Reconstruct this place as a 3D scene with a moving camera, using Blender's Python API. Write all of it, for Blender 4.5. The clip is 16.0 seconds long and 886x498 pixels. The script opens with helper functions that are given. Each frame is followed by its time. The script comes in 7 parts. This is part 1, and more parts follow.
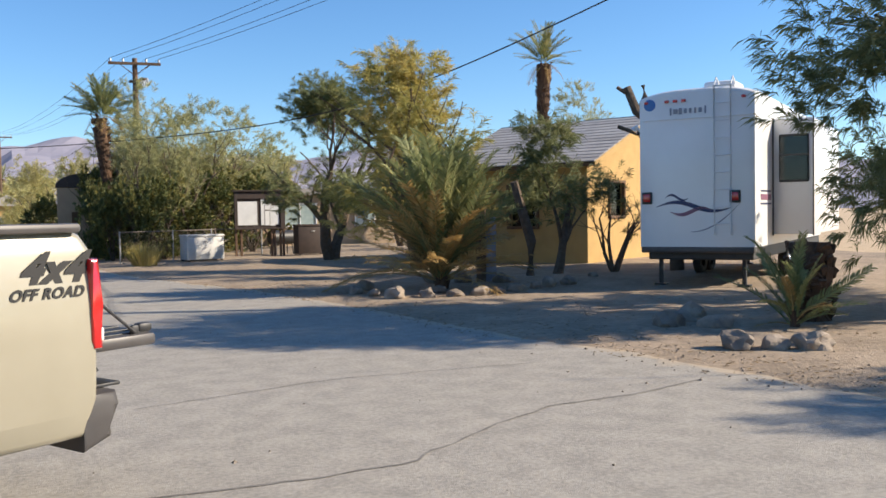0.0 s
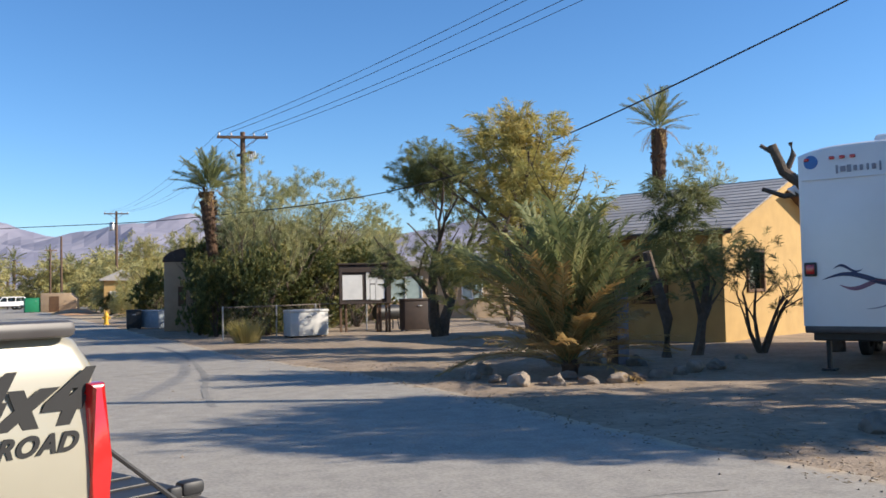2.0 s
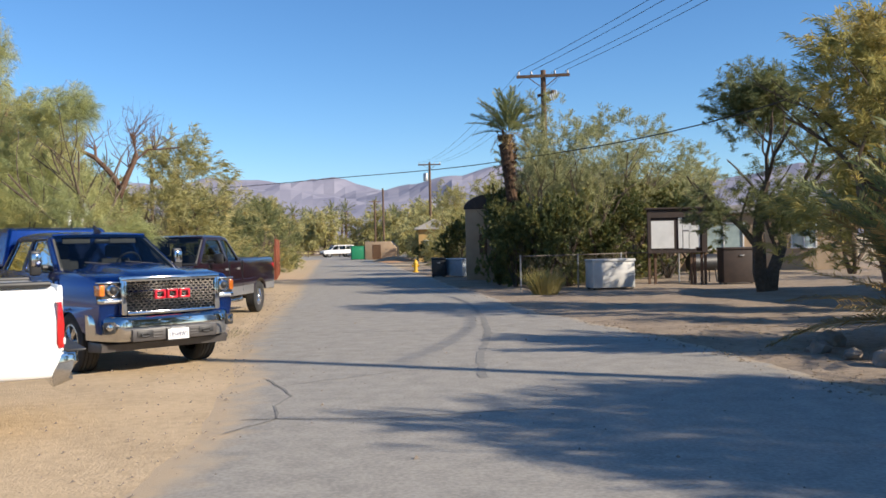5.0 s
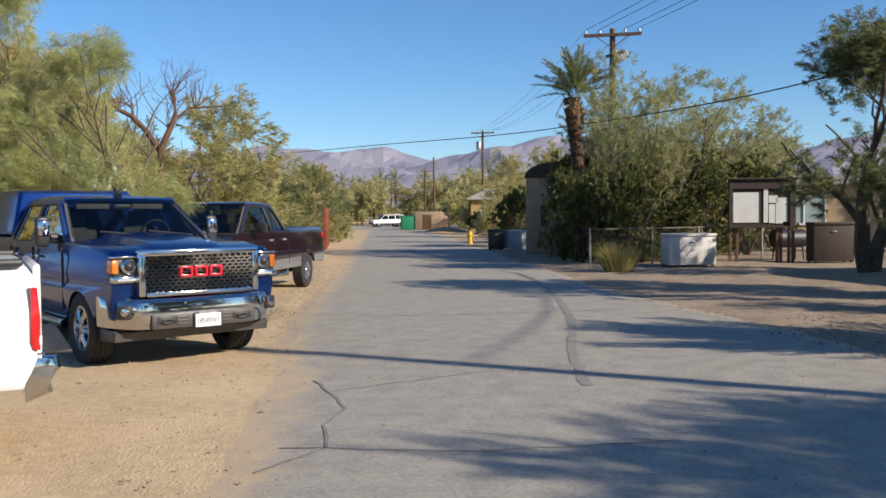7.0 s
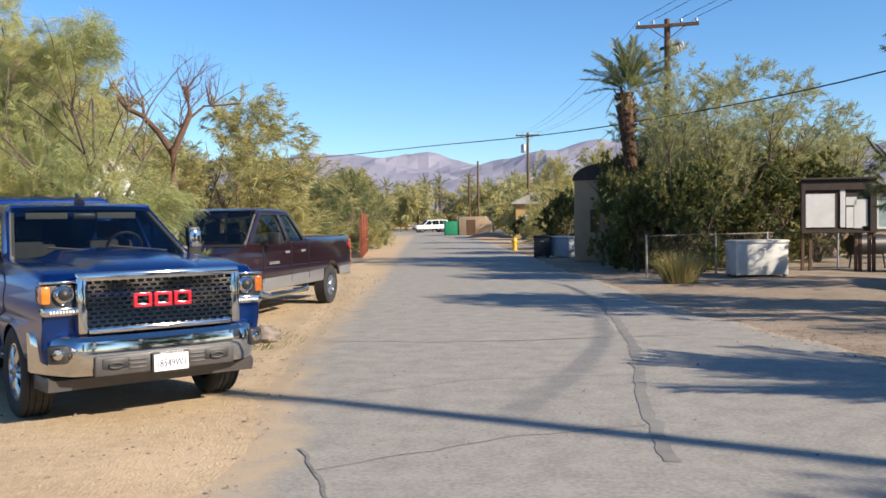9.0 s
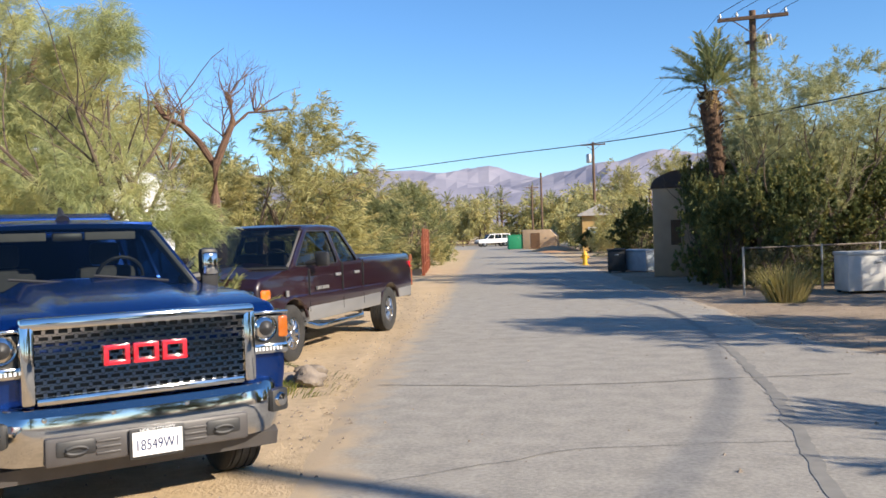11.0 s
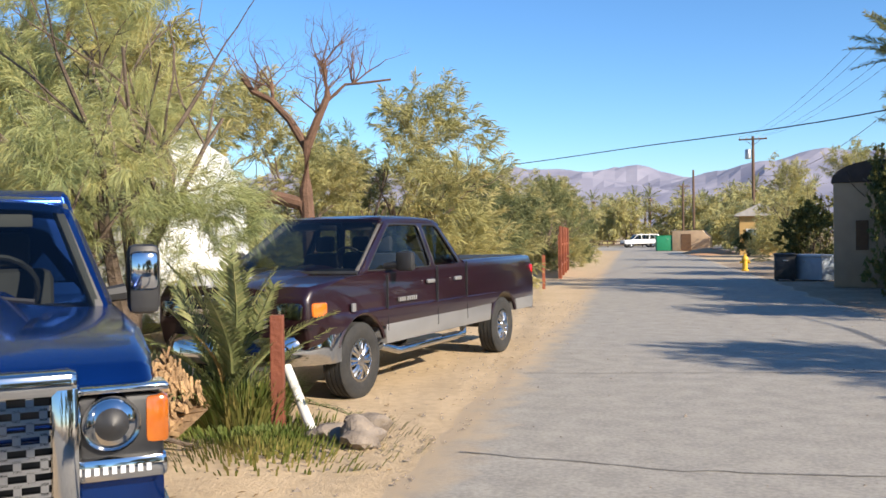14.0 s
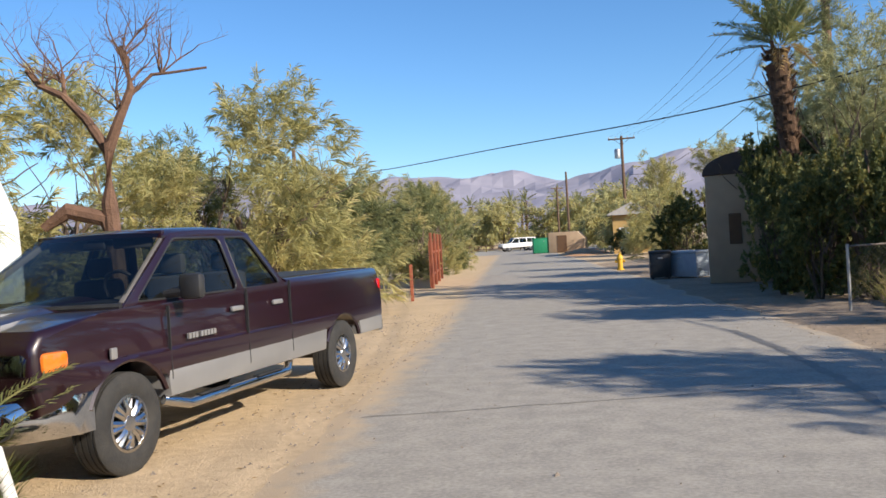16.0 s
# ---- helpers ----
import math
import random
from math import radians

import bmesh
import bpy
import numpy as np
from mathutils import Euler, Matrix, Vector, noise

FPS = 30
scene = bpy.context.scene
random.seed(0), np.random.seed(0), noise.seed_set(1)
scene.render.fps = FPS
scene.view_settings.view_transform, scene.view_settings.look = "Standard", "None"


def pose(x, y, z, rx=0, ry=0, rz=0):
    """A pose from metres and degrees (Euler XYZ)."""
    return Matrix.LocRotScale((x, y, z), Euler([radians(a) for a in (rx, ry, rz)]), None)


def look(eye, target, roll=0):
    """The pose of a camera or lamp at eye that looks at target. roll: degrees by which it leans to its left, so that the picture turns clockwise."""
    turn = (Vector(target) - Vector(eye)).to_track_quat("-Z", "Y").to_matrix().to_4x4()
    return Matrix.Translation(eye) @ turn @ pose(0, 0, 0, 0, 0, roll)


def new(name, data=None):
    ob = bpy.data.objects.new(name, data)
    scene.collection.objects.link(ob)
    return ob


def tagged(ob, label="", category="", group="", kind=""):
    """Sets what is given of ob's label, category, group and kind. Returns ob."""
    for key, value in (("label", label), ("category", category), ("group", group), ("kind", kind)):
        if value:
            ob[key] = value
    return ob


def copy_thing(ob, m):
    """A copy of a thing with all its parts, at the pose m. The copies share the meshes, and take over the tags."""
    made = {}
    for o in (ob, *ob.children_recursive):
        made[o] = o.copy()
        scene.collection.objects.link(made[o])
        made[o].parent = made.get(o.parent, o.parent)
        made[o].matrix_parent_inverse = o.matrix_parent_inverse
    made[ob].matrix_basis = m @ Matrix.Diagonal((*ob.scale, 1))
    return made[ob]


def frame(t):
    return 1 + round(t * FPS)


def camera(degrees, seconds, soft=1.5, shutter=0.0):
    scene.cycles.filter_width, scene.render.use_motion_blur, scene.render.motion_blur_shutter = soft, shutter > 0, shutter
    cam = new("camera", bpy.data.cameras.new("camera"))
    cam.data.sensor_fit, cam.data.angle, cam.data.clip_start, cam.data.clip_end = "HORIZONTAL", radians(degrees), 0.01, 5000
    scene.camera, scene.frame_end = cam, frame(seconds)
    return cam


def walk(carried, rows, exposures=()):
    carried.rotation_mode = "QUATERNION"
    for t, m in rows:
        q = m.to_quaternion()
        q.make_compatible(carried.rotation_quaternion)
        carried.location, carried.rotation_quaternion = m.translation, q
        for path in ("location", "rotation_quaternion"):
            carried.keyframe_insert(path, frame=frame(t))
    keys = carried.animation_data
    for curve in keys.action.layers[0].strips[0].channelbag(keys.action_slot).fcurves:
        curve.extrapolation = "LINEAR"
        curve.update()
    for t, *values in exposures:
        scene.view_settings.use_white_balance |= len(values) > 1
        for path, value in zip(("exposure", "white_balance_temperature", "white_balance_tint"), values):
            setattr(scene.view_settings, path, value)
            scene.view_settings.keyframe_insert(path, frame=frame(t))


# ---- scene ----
cam = camera(53.0, 16.0, 1.6)
PATH = [
    (0, (0.822, 0.988, 1.649), (1.755, 2.755, 1.571), -1.0),
    (0.5, (1.008, 1.521, 1.696), (1.697, 3.397, 1.765), -0.6),
    (1, (1.031, 2.052, 1.719), (1.789, 3.896, 1.884), -1.3),
    (1.5, (1.231, 2.56, 1.689), (1.931, 4.432, 1.76), -2.3),
    (2, (1.364, 3.072, 1.706), (2.093, 4.933, 1.795), -1.2),
    (2.5, (1.412, 3.485, 1.667), (2.207, 5.32, 1.703), -1.1),
    (3, (1.671, 3.953, 1.714), (2.359, 5.83, 1.774), -1.0),
    (3.5, (1.73, 4.381, 1.728), (2.147, 6.332, 1.87), -0.3),
    (4, (1.901, 4.915, 1.674), (2.161, 6.896, 1.78), -1.6),
    (4.2, (2.003, 5.057, 1.649), (2.102, 7.054, 1.692), -1.3),
    (5.2, (2.28, 6.15, 1.66), (2.33, 8.149, 1.645), -1.2),
    (6.3, (1.936, 7.366, 1.649), (2.034, 9.363, 1.595), -1.2),
    (6.5, (1.986, 7.612, 1.661), (2.067, 9.609, 1.615), -0.5),
    (7, (1.875, 8.232, 1.662), (1.817, 10.23, 1.586), -0.5),
    (7.5, (1.939, 8.832, 1.643), (2.066, 10.823, 1.504), -0.6),
    (8, (2.03, 9.396, 1.73), (1.96, 11.392, 1.614), 1.1),
    (8.2, (2.027, 9.596, 1.692), (1.9, 11.589, 1.58), -0.0),
    (10.3, (1.644, 12.211, 1.733), (1.438, 14.201, 1.752), -1.3),
    (10.5, (1.6, 12.4, 1.729), (1.335, 14.382, 1.711), -1.5),
    (11, (1.529, 12.913, 1.721), (1.232, 14.891, 1.692), -1.8),
    (11.5, (1.559, 13.471, 1.731), (1.206, 15.438, 1.675), -2.3),
    (12, (1.46, 14.074, 1.674), (0.941, 16.005, 1.608), -1.8),
    (12.5, (1.366, 14.789, 1.645), (0.949, 16.745, 1.647), 0.4),
    (13, (1.402, 15.204, 1.694), (0.811, 17.114, 1.669), -0.0),
    (13.5, (1.269, 15.728, 1.685), (0.499, 17.573, 1.642), -0.9),
    (14, (1.239, 16.36, 1.694), (0.627, 18.264, 1.669), -0.8),
    (14.5, (1.13, 17.005, 1.683), (0.636, 18.94, 1.568), -1.9),
    (15, (1.218, 17.539, 1.633), (1.008, 19.527, 1.552), -2.0),
    (15.5, (1.219, 18.075, 1.632), (0.967, 20.059, 1.615), -1.1),
    (16, (1.253, 18.635, 1.676), (0.898, 20.603, 1.663), -3.4),
]
walk(cam, [(t, look(eye, target, roll)) for t, eye, target, roll in PATH], [(0, 0.76, 6600, 10), (1.5, 0.63, 6250, 10), (3.5, 0.63, 6250, 10), (6.5, 0.38, 6400, 10), (7.5, 0.42, 6400, 10), (8.2, 0.55, 6400, 10), (11, 0.78, 6400, 10), (14, 0.80, 6400, 10), (15.5, 0.64, 6350, 10), (16, 0.62, 6350, 10)])

# world, sun and exposure
SUN_DIR = Vector((0.80, -0.377, 0.468)).normalized()
world = bpy.data.worlds.new("sky")
scene.world = world
world.use_nodes = True
wn = world.node_tree.nodes
sky = wn.new("ShaderNodeTexSky")
sky.sky_type = "NISHITA"
sky.sun_disc = False
sky.sun_elevation = math.asin(SUN_DIR.z)
sky.sun_rotation = math.atan2(SUN_DIR.x, SUN_DIR.y)
sky.air_density, sky.dust_density, sky.ozone_density = 1.0, 0.1, 6.0
sky.altitude = 300
tone = wn.new("ShaderNodeHueSaturation")
tone.inputs["Saturation"].default_value, tone.inputs["Value"].default_value = 1.08, 1.16
world.node_tree.links.new(sky.outputs[0], tone.inputs["Color"])
world.node_tree.links.new(tone.outputs[0], wn["Background"].inputs[0])
wn["Background"].inputs[1].default_value = 0.095
sun = new("sun", bpy.data.lights.new("sun", "SUN"))
sun.data.energy, sun.data.angle, sun.data.color = 5.3, radians(0.55), (1.0, 0.87, 0.70)
sun.matrix_world = look(SUN_DIR * 50, (0, 0, 0))

# ---- materials ----


def shade(name, c1, c2=None, scale=3.0, rough=0.7, metal=0.0, bump=0.0, bscale=None, detail=6.0, coat=0.0, island=0.0, rnd=0.0, big=0.25, spec=None):
    """A surface with two scales of colour variation, grain and relief. island/rnd: random change of value from piece to piece."""
    m = bpy.data.materials.new(name)
    m.use_nodes = True
    n, l = m.node_tree.nodes, m.node_tree.links
    b = n["Principled BSDF"]
    b.inputs["Roughness"].default_value, b.inputs["Metallic"].default_value = rough, metal
    b.inputs["Coat Weight"].default_value = coat
    b.inputs["Coat Roughness"].default_value = 0.04
    if spec is not None:
        b.inputs["Specular IOR Level"].default_value = spec
    c2 = c2 or tuple(v * 0.8 for v in c1)
    tc = n.new("ShaderNodeTexCoord")
    t1, t2 = n.new("ShaderNodeTexNoise"), n.new("ShaderNodeTexNoise")
    t1.inputs["Scale"].default_value, t1.inputs["Detail"].default_value = scale, detail
    t2.inputs["Scale"].default_value, t2.inputs["Detail"].default_value = scale * 0.13, 3.0
    mix = n.new("ShaderNodeMix")
    mix.data_type = "RGBA"
    mix.inputs[6].default_value, mix.inputs[7].default_value = (*c1, 1), (*c2, 1)
    add = n.new("ShaderNodeMath")
    add.operation = "MULTIPLY_ADD"
    sub = n.new("ShaderNodeMath")
    sub.operation = "SUBTRACT"
    sub.inputs[1].default_value = 0.5
    l.new(tc.outputs["Object"], t1.inputs["Vector"])
    l.new(tc.outputs["Object"], t2.inputs["Vector"])
    l.new(t2.outputs["Fac"], sub.inputs[0])
    l.new(sub.outputs[0], add.inputs[0])
    add.inputs[1].default_value = big * 6
    ramp = n.new("ShaderNodeMapRange")
    ramp.inputs["From Min"].default_value, ramp.inputs["From Max"].default_value = 0.3, 0.7
    l.new(t1.outputs["Fac"], ramp.inputs["Value"])
    l.new(ramp.outputs[0], add.inputs[2])
    add.use_clamp = True
    l.new(add.outputs[0], mix.inputs[0])
    out = mix.outputs[2]
    if island or rnd:
        hsv = n.new("ShaderNodeHueSaturation")
        mr = n.new("ShaderNodeMapRange")
        amount = island or rnd
        mr.inputs["To Min"].default_value, mr.inputs["To Max"].default_value = 1 - amount, 1 + amount
        src = n.new("ShaderNodeNewGeometry").outputs["Random Per Island"] if island else n.new("ShaderNodeObjectInfo").outputs["Random"]
        l.new(src, mr.inputs["Value"])
        l.new(mr.outputs[0], hsv.inputs["Value"])
        l.new(out, hsv.inputs["Color"])
        out = hsv.outputs[0]
    l.new(out, b.inputs["Base Color"])
    if bump:
        t3 = n.new("ShaderNodeTexNoise")
        t3.inputs["Scale"].default_value, t3.inputs["Detail"].default_value = bscale or scale * 4, 5.0
        bp = n.new("ShaderNodeBump")
        bp.inputs["Strength"].default_value, bp.inputs["Distance"].default_value = bump, 0.03
        l.new(tc.outputs["Object"], t3.inputs["Vector"])
        l.new(t3.outputs["Fac"], bp.inputs["Height"])
        l.new(bp.outputs[0], b.inputs["Normal"])
    return m


def leafy(name, ca, cb, cc, trans=0.35):
    """Leaves: a random colour for each blade between three, with light passing through."""
    m = bpy.data.materials.new(name)
    m.use_nodes = True
    n, l = m.node_tree.nodes, m.node_tree.links
    b = n["Principled BSDF"]
    b.inputs["Roughness"].default_value = 0.6
    b.inputs["Specular IOR Level"].default_value = 0.25
    g = n.new("ShaderNodeNewGeometry")
    r = n.new("ShaderNodeValToRGB")
    e = r.color_ramp.elements
    e[0].color, e[1].color = (*ca, 1), (*cc, 1)
    mid = e.new(0.5)
    mid.color = (*cb, 1)
    tc = n.new("ShaderNodeTexCoord")
    t = n.new("ShaderNodeTexNoise")
    t.inputs["Scale"].default_value, t.inputs["Detail"].default_value = 0.9, 2.0
    a = n.new("ShaderNodeMath")
    a.operation = "MULTIPLY_ADD"
    a.inputs[1].default_value = 0.5
    mr = n.new("ShaderNodeMapRange")
    mr.inputs["From Min"].default_value, mr.inputs["From Max"].default_value = 0.35, 0.65
    mr.inputs["To Min"].default_value, mr.inputs["To Max"].default_value = 0.0, 0.5
    l.new(tc.outputs["Object"], t.inputs["Vector"])
    l.new(t.outputs["Fac"], mr.inputs["Value"])
    l.new(g.outputs["Random Per Island"], a.inputs[0])
    l.new(mr.outputs[0], a.inputs[2])
    l.new(a.outputs[0], r.inputs[0])
    l.new(r.outputs[0], b.inputs["Base Color"])
    tr = n.new("ShaderNodeBsdfTranslucent")
    mx = n.new("ShaderNodeMixShader")
    mx.inputs[0].default_value = trans
    l.new(r.outputs[0], tr.inputs[0])
    l.new(b.outputs[0], mx.inputs[1])
    l.new(tr.outputs[0], mx.inputs[2])
    l.new(mx.outputs[0], n["Material Output"].inputs[0])
    return m


def glassy(name, tint=(0.8, 0.86, 0.85), rough=0.02, thin=0.55):
    """A thin tinted pane that mirrors by its Fresnel gloss."""
    m = bpy.data.materials.new(name)
    m.use_nodes = True
    n, l = m.node_tree.nodes, m.node_tree.links
    n.remove(n["Principled BSDF"])
    t, g, mx, f = n.new("ShaderNodeBsdfTransparent"), n.new("ShaderNodeBsdfGlossy"), n.new("ShaderNodeMixShader"), n.new("ShaderNodeFresnel")
    t.inputs[0].default_value = (*[v * thin for v in tint], 1)
    g.inputs["Roughness"].default_value = rough
    f.inputs[0].default_value = 1.5
    l.new(f.outputs[0], mx.inputs[0])
    l.new(t.outputs[0], mx.inputs[1])
    l.new(g.outputs[0], mx.inputs[2])
    l.new(mx.outputs[0], n["Material Output"].inputs[0])
    return m


SAND = shade("sand", (0.54, 0.405, 0.25), (0.43, 0.32, 0.195), 9.0, 0.95, bump=0.5, bscale=38, big=0.3)
DIRT = shade("dirt", (0.35, 0.27, 0.19), (0.23, 0.175, 0.12), 7.0, 0.95, bump=0.8, bscale=26, big=0.4)
STRAW = shade("straw_fibre", (0.36, 0.235, 0.12), (0.19, 0.11, 0.055), 9, 0.95, bump=0.6, rnd=0.35)
ASPHALT = shade("asphalt", (0.355, 0.33, 0.283), (0.265, 0.245, 0.21), 5.0, 0.85, bump=0.16, bscale=45, big=0.35)
DUSTY_ASPHALT = shade("dusty_asphalt", (0.37, 0.34, 0.29), (0.25, 0.232, 0.20), 26.0, 0.85, bump=0.3, bscale=110, big=0.3)


def drift_sand(m):
    """Sand blown in patches over the surface where its dust layer is high."""
    n, l = m.node_tree.nodes, m.node_tree.links
    b = n["Principled BSDF"]
    old = b.inputs["Base Color"].links[0].from_socket
    at = n.new("ShaderNodeAttribute")
    at.attribute_name = "dust"
    tc = n.new("ShaderNodeTexCoord")
    t = n.new("ShaderNodeTexNoise")
    t.inputs["Scale"].default_value, t.inputs["Detail"].default_value = 2.6, 9.0
    l.new(tc.outputs["Object"], t.inputs["Vector"])
    a = n.new("ShaderNodeMath")
    a.operation = "ADD"
    l.new(at.outputs["Fac"], a.inputs[0])
    l.new(t.outputs["Fac"], a.inputs[1])
    r = n.new("ShaderNodeMapRange")
    r.inputs["From Min"].default_value, r.inputs["From Max"].default_value = 0.78, 1.22
    l.new(a.outputs[0], r.inputs["Value"])
    mix = n.new("ShaderNodeMix")
    mix.data_type = "RGBA"
    mix.inputs[7].default_value = (0.47, 0.36, 0.235, 1)
    l.new(r.outputs[0], mix.inputs[0])
    l.new(old, mix.inputs[6])
    l.new(mix.outputs[2], b.inputs["Base Color"])


drift_sand(DUSTY_ASPHALT)
TAR = shade("tar", (0.19, 0.18, 0.16), (0.25, 0.235, 0.205), 6, 0.8)
CRACK = shade("crack_fill", (0.12, 0.11, 0.098), (0.25, 0.235, 0.21), 7, 0.95)
ROCK = shade("rock", (0.29, 0.24, 0.19), (0.16, 0.13, 0.105), 6, 0.9, bump=0.7, rnd=0.25)
# distance haze is put into this blue-purple base colour; no fog is built
HAZED_MOUNTAIN = shade("mountain", (0.19, 0.19, 0.25), (0.28, 0.27, 0.32), 0.006, 1.0, bump=0.0, detail=10, big=0.15)
BARK = shade("bark", (0.09, 0.065, 0.045), (0.15, 0.11, 0.08), 9, 0.95, bump=0.8)
DEADWOOD = shade("dead_wood", (0.17, 0.095, 0.06), (0.10, 0.055, 0.035), 7, 0.9, bump=0.6)
PALMBARK = shade("palm_bark", (0.10, 0.055, 0.03), (0.045, 0.026, 0.016), 8, 0.95, bump=0.8, island=0.35)
TAMARISK = leafy("tamarisk_needles", (0.28, 0.275, 0.12), (0.44, 0.41, 0.175), (0.60, 0.50, 0.235), 0.47)
TAMARISK_PALE = leafy("pale_tamarisk_needles", (0.30, 0.35, 0.16), (0.46, 0.47, 0.21), (0.62, 0.54, 0.22), 0.48)
TAMARISK_GREEN = leafy("green_tamarisk_needles", (0.11, 0.13, 0.06), (0.19, 0.21, 0.09), (0.32, 0.30, 0.13), 0.4)
TAMARISK_GREY = leafy("grey_tamarisk_needles", (0.24, 0.26, 0.13), (0.37, 0.37, 0.18), (0.50, 0.45, 0.22), 0.42)
TAMARISK_GOLD = leafy("gold_tamarisk_needles", (0.26, 0.26, 0.08), (0.42, 0.37, 0.12), (0.60, 0.47, 0.17), 0.42)
SHRUB = leafy("shrub_leaves", (0.06, 0.08, 0.03), (0.13, 0.15, 0.055), (0.33, 0.27, 0.08), 0.32)
FROND = leafy("frond_leaflets", (0.12, 0.15, 0.055), (0.22, 0.24, 0.10), (0.38, 0.34, 0.15), 0.35)
FROND_DRY = leafy("dry_frond_leaflets", (0.30, 0.19, 0.07), (0.44, 0.29, 0.11), (0.54, 0.41, 0.18), 0.3)
GRASS = leafy("grass_blades", (0.07, 0.11, 0.02), (0.14, 0.17, 0.04), (0.33, 0.27, 0.09), 0.3)
DRYGRASS = leafy("dry_grass_blades", (0.22, 0.21, 0.06), (0.36, 0.30, 0.10), (0.46, 0.38, 0.17), 0.3)
LITTER = leafy("dry_litter", (0.12, 0.075, 0.035), (0.22, 0.14, 0.06), (0.34, 0.24, 0.11), 0.1)
RUBBER = shade("rubber", (0.022, 0.022, 0.022), (0.035, 0.033, 0.03), 12, 0.85, bump=0.2)
CHROME = shade("chrome", (0.58, 0.58, 0.58), (0.52, 0.52, 0.52), 4, 0.07, 1.0)
ALLOY = shade("alloy", (0.55, 0.55, 0.55), (0.45, 0.45, 0.45), 6, 0.25, 1.0)
BLACK = shade("black_plastic", (0.018, 0.018, 0.02), (0.03, 0.03, 0.03), 8, 0.5)
GREYPLASTIC = shade("grey_plastic", (0.075, 0.07, 0.068), (0.055, 0.05, 0.05), 8, 0.45)
BLUE_PAINT = shade("blue_paint", (0.002, 0.034, 0.19), (0.002, 0.028, 0.16), 1.5, 0.22, 0.7, coat=0.5)
MAROON_PAINT = shade("maroon_paint", (0.017, 0.004, 0.008), (0.013, 0.003, 0.006), 1.5, 0.35, 0.1, coat=0.8)
SILVER_PAINT = shade("silver_paint", (0.27, 0.265, 0.26), (0.23, 0.225, 0.22), 2, 0.4, 0.3, coat=0.4)
TAN_PAINT = shade("tan_paint", (0.33, 0.305, 0.235), (0.265, 0.242, 0.18), 1.2, 0.35, 0.1, coat=0.8)
WHITE_PAINT = shade("white_paint", (0.78, 0.78, 0.77), (0.72, 0.72, 0.71), 1.5, 0.35, coat=0.6)
RV_WHITE = shade("gelcoat_white", (0.78, 0.78, 0.78), (0.70, 0.70, 0.69), 0.8, 0.35, coat=0.3, big=0.15)
GLASS = glassy("tinted_glass", (0.60, 0.70, 0.70), thin=0.55)
CLEAR = glassy("clear_lens", thin=0.9)
RED_LENS = shade("red_lens", (0.55, 0.012, 0.012), (0.48, 0.01, 0.01), 14, 0.12, coat=1.0)
AMBER = shade("amber_lens", (0.75, 0.20, 0.02), (0.65, 0.15, 0.015), 14, 0.12, coat=1.0)
RED_BADGE = shade("red_badge", (0.55, 0.015, 0.03), (0.48, 0.012, 0.025), 8, 0.2, coat=0.8)
INTERIOR = shade("cabin_cloth", (0.06, 0.058, 0.056), (0.045, 0.043, 0.042), 10, 0.9)
LINING = shade("grey_lining", (0.12, 0.115, 0.11), (0.10, 0.095, 0.09), 8, 0.9)
YELLOW_WALL = shade("yellow_stucco", (0.47, 0.31, 0.12), (0.40, 0.26, 0.10), 2.0, 0.9, bump=0.3, bscale=30)
TRIM_WOOD = shade("trim_wood", (0.14, 0.075, 0.035), (0.10, 0.055, 0.03), 6, 0.8)
ROOFING = shade("grey_roofing", (0.42, 0.39, 0.36), (0.33, 0.31, 0.29), 3, 0.9, rnd=0.12, bump=0.3)
POLE_WOOD = shade("pole_wood", (0.15, 0.095, 0.06), (0.10, 0.06, 0.04), 6, 0.95, bump=0.5)
WIRE = shade("cable", (0.03, 0.03, 0.032), (0.04, 0.04, 0.04), 5, 0.7)
FENCE_RED = shade("redwood_stain", (0.25, 0.075, 0.035), (0.18, 0.05, 0.025), 5, 0.8, rnd=0.25, bump=0.4)
GALV = shade("galvanised", (0.42, 0.42, 0.42), (0.34, 0.34, 0.34), 9, 0.45, 0.8)
RUSTY_WIRE = shade("rusty_wire", (0.15, 0.13, 0.11), (0.10, 0.08, 0.065), 9, 0.7, 0.3)
PALE_BOX = shade("chest_white", (0.62, 0.61, 0.58), (0.50, 0.49, 0.46), 2.5, 0.5)
DARK_PAINT = shade("dark_brown_board", (0.05, 0.032, 0.025), (0.035, 0.024, 0.02), 5, 0.7)
PAPER = shade("notice_paper", (0.72, 0.72, 0.70), (0.60, 0.60, 0.58), 2.5, 0.8)
STUCCO = shade("tan_stucco", (0.42, 0.31, 0.20), (0.36, 0.26, 0.17), 2, 0.9, bump=0.3, bscale=30)
HYDRANT = shade("hydrant_yellow", (0.70, 0.42, 0.03), (0.60, 0.35, 0.03), 6, 0.5)
GREEN_BIN = shade("bin_green", (0.01, 0.22, 0.10), (0.01, 0.18, 0.08), 4, 0.6)
BLUE_BIN = shade("bin_grey_blue", (0.33, 0.38, 0.43), (0.27, 0.31, 0.36), 4, 0.6)
PVC = shade("white_pvc", (0.74, 0.73, 0.68), (0.62, 0.60, 0.54), 5, 0.45)
NAVY = shade("navy_decal", (0.02, 0.03, 0.10), (0.025, 0.035, 0.11), 5, 0.4)
GREYDECAL = shade("grey_decal", (0.25, 0.26, 0.31), (0.22, 0.23, 0.28), 5, 0.4)
PURPLE = shade("purple_decal", (0.24, 0.10, 0.16), (0.2, 0.09, 0.14), 5, 0.4)
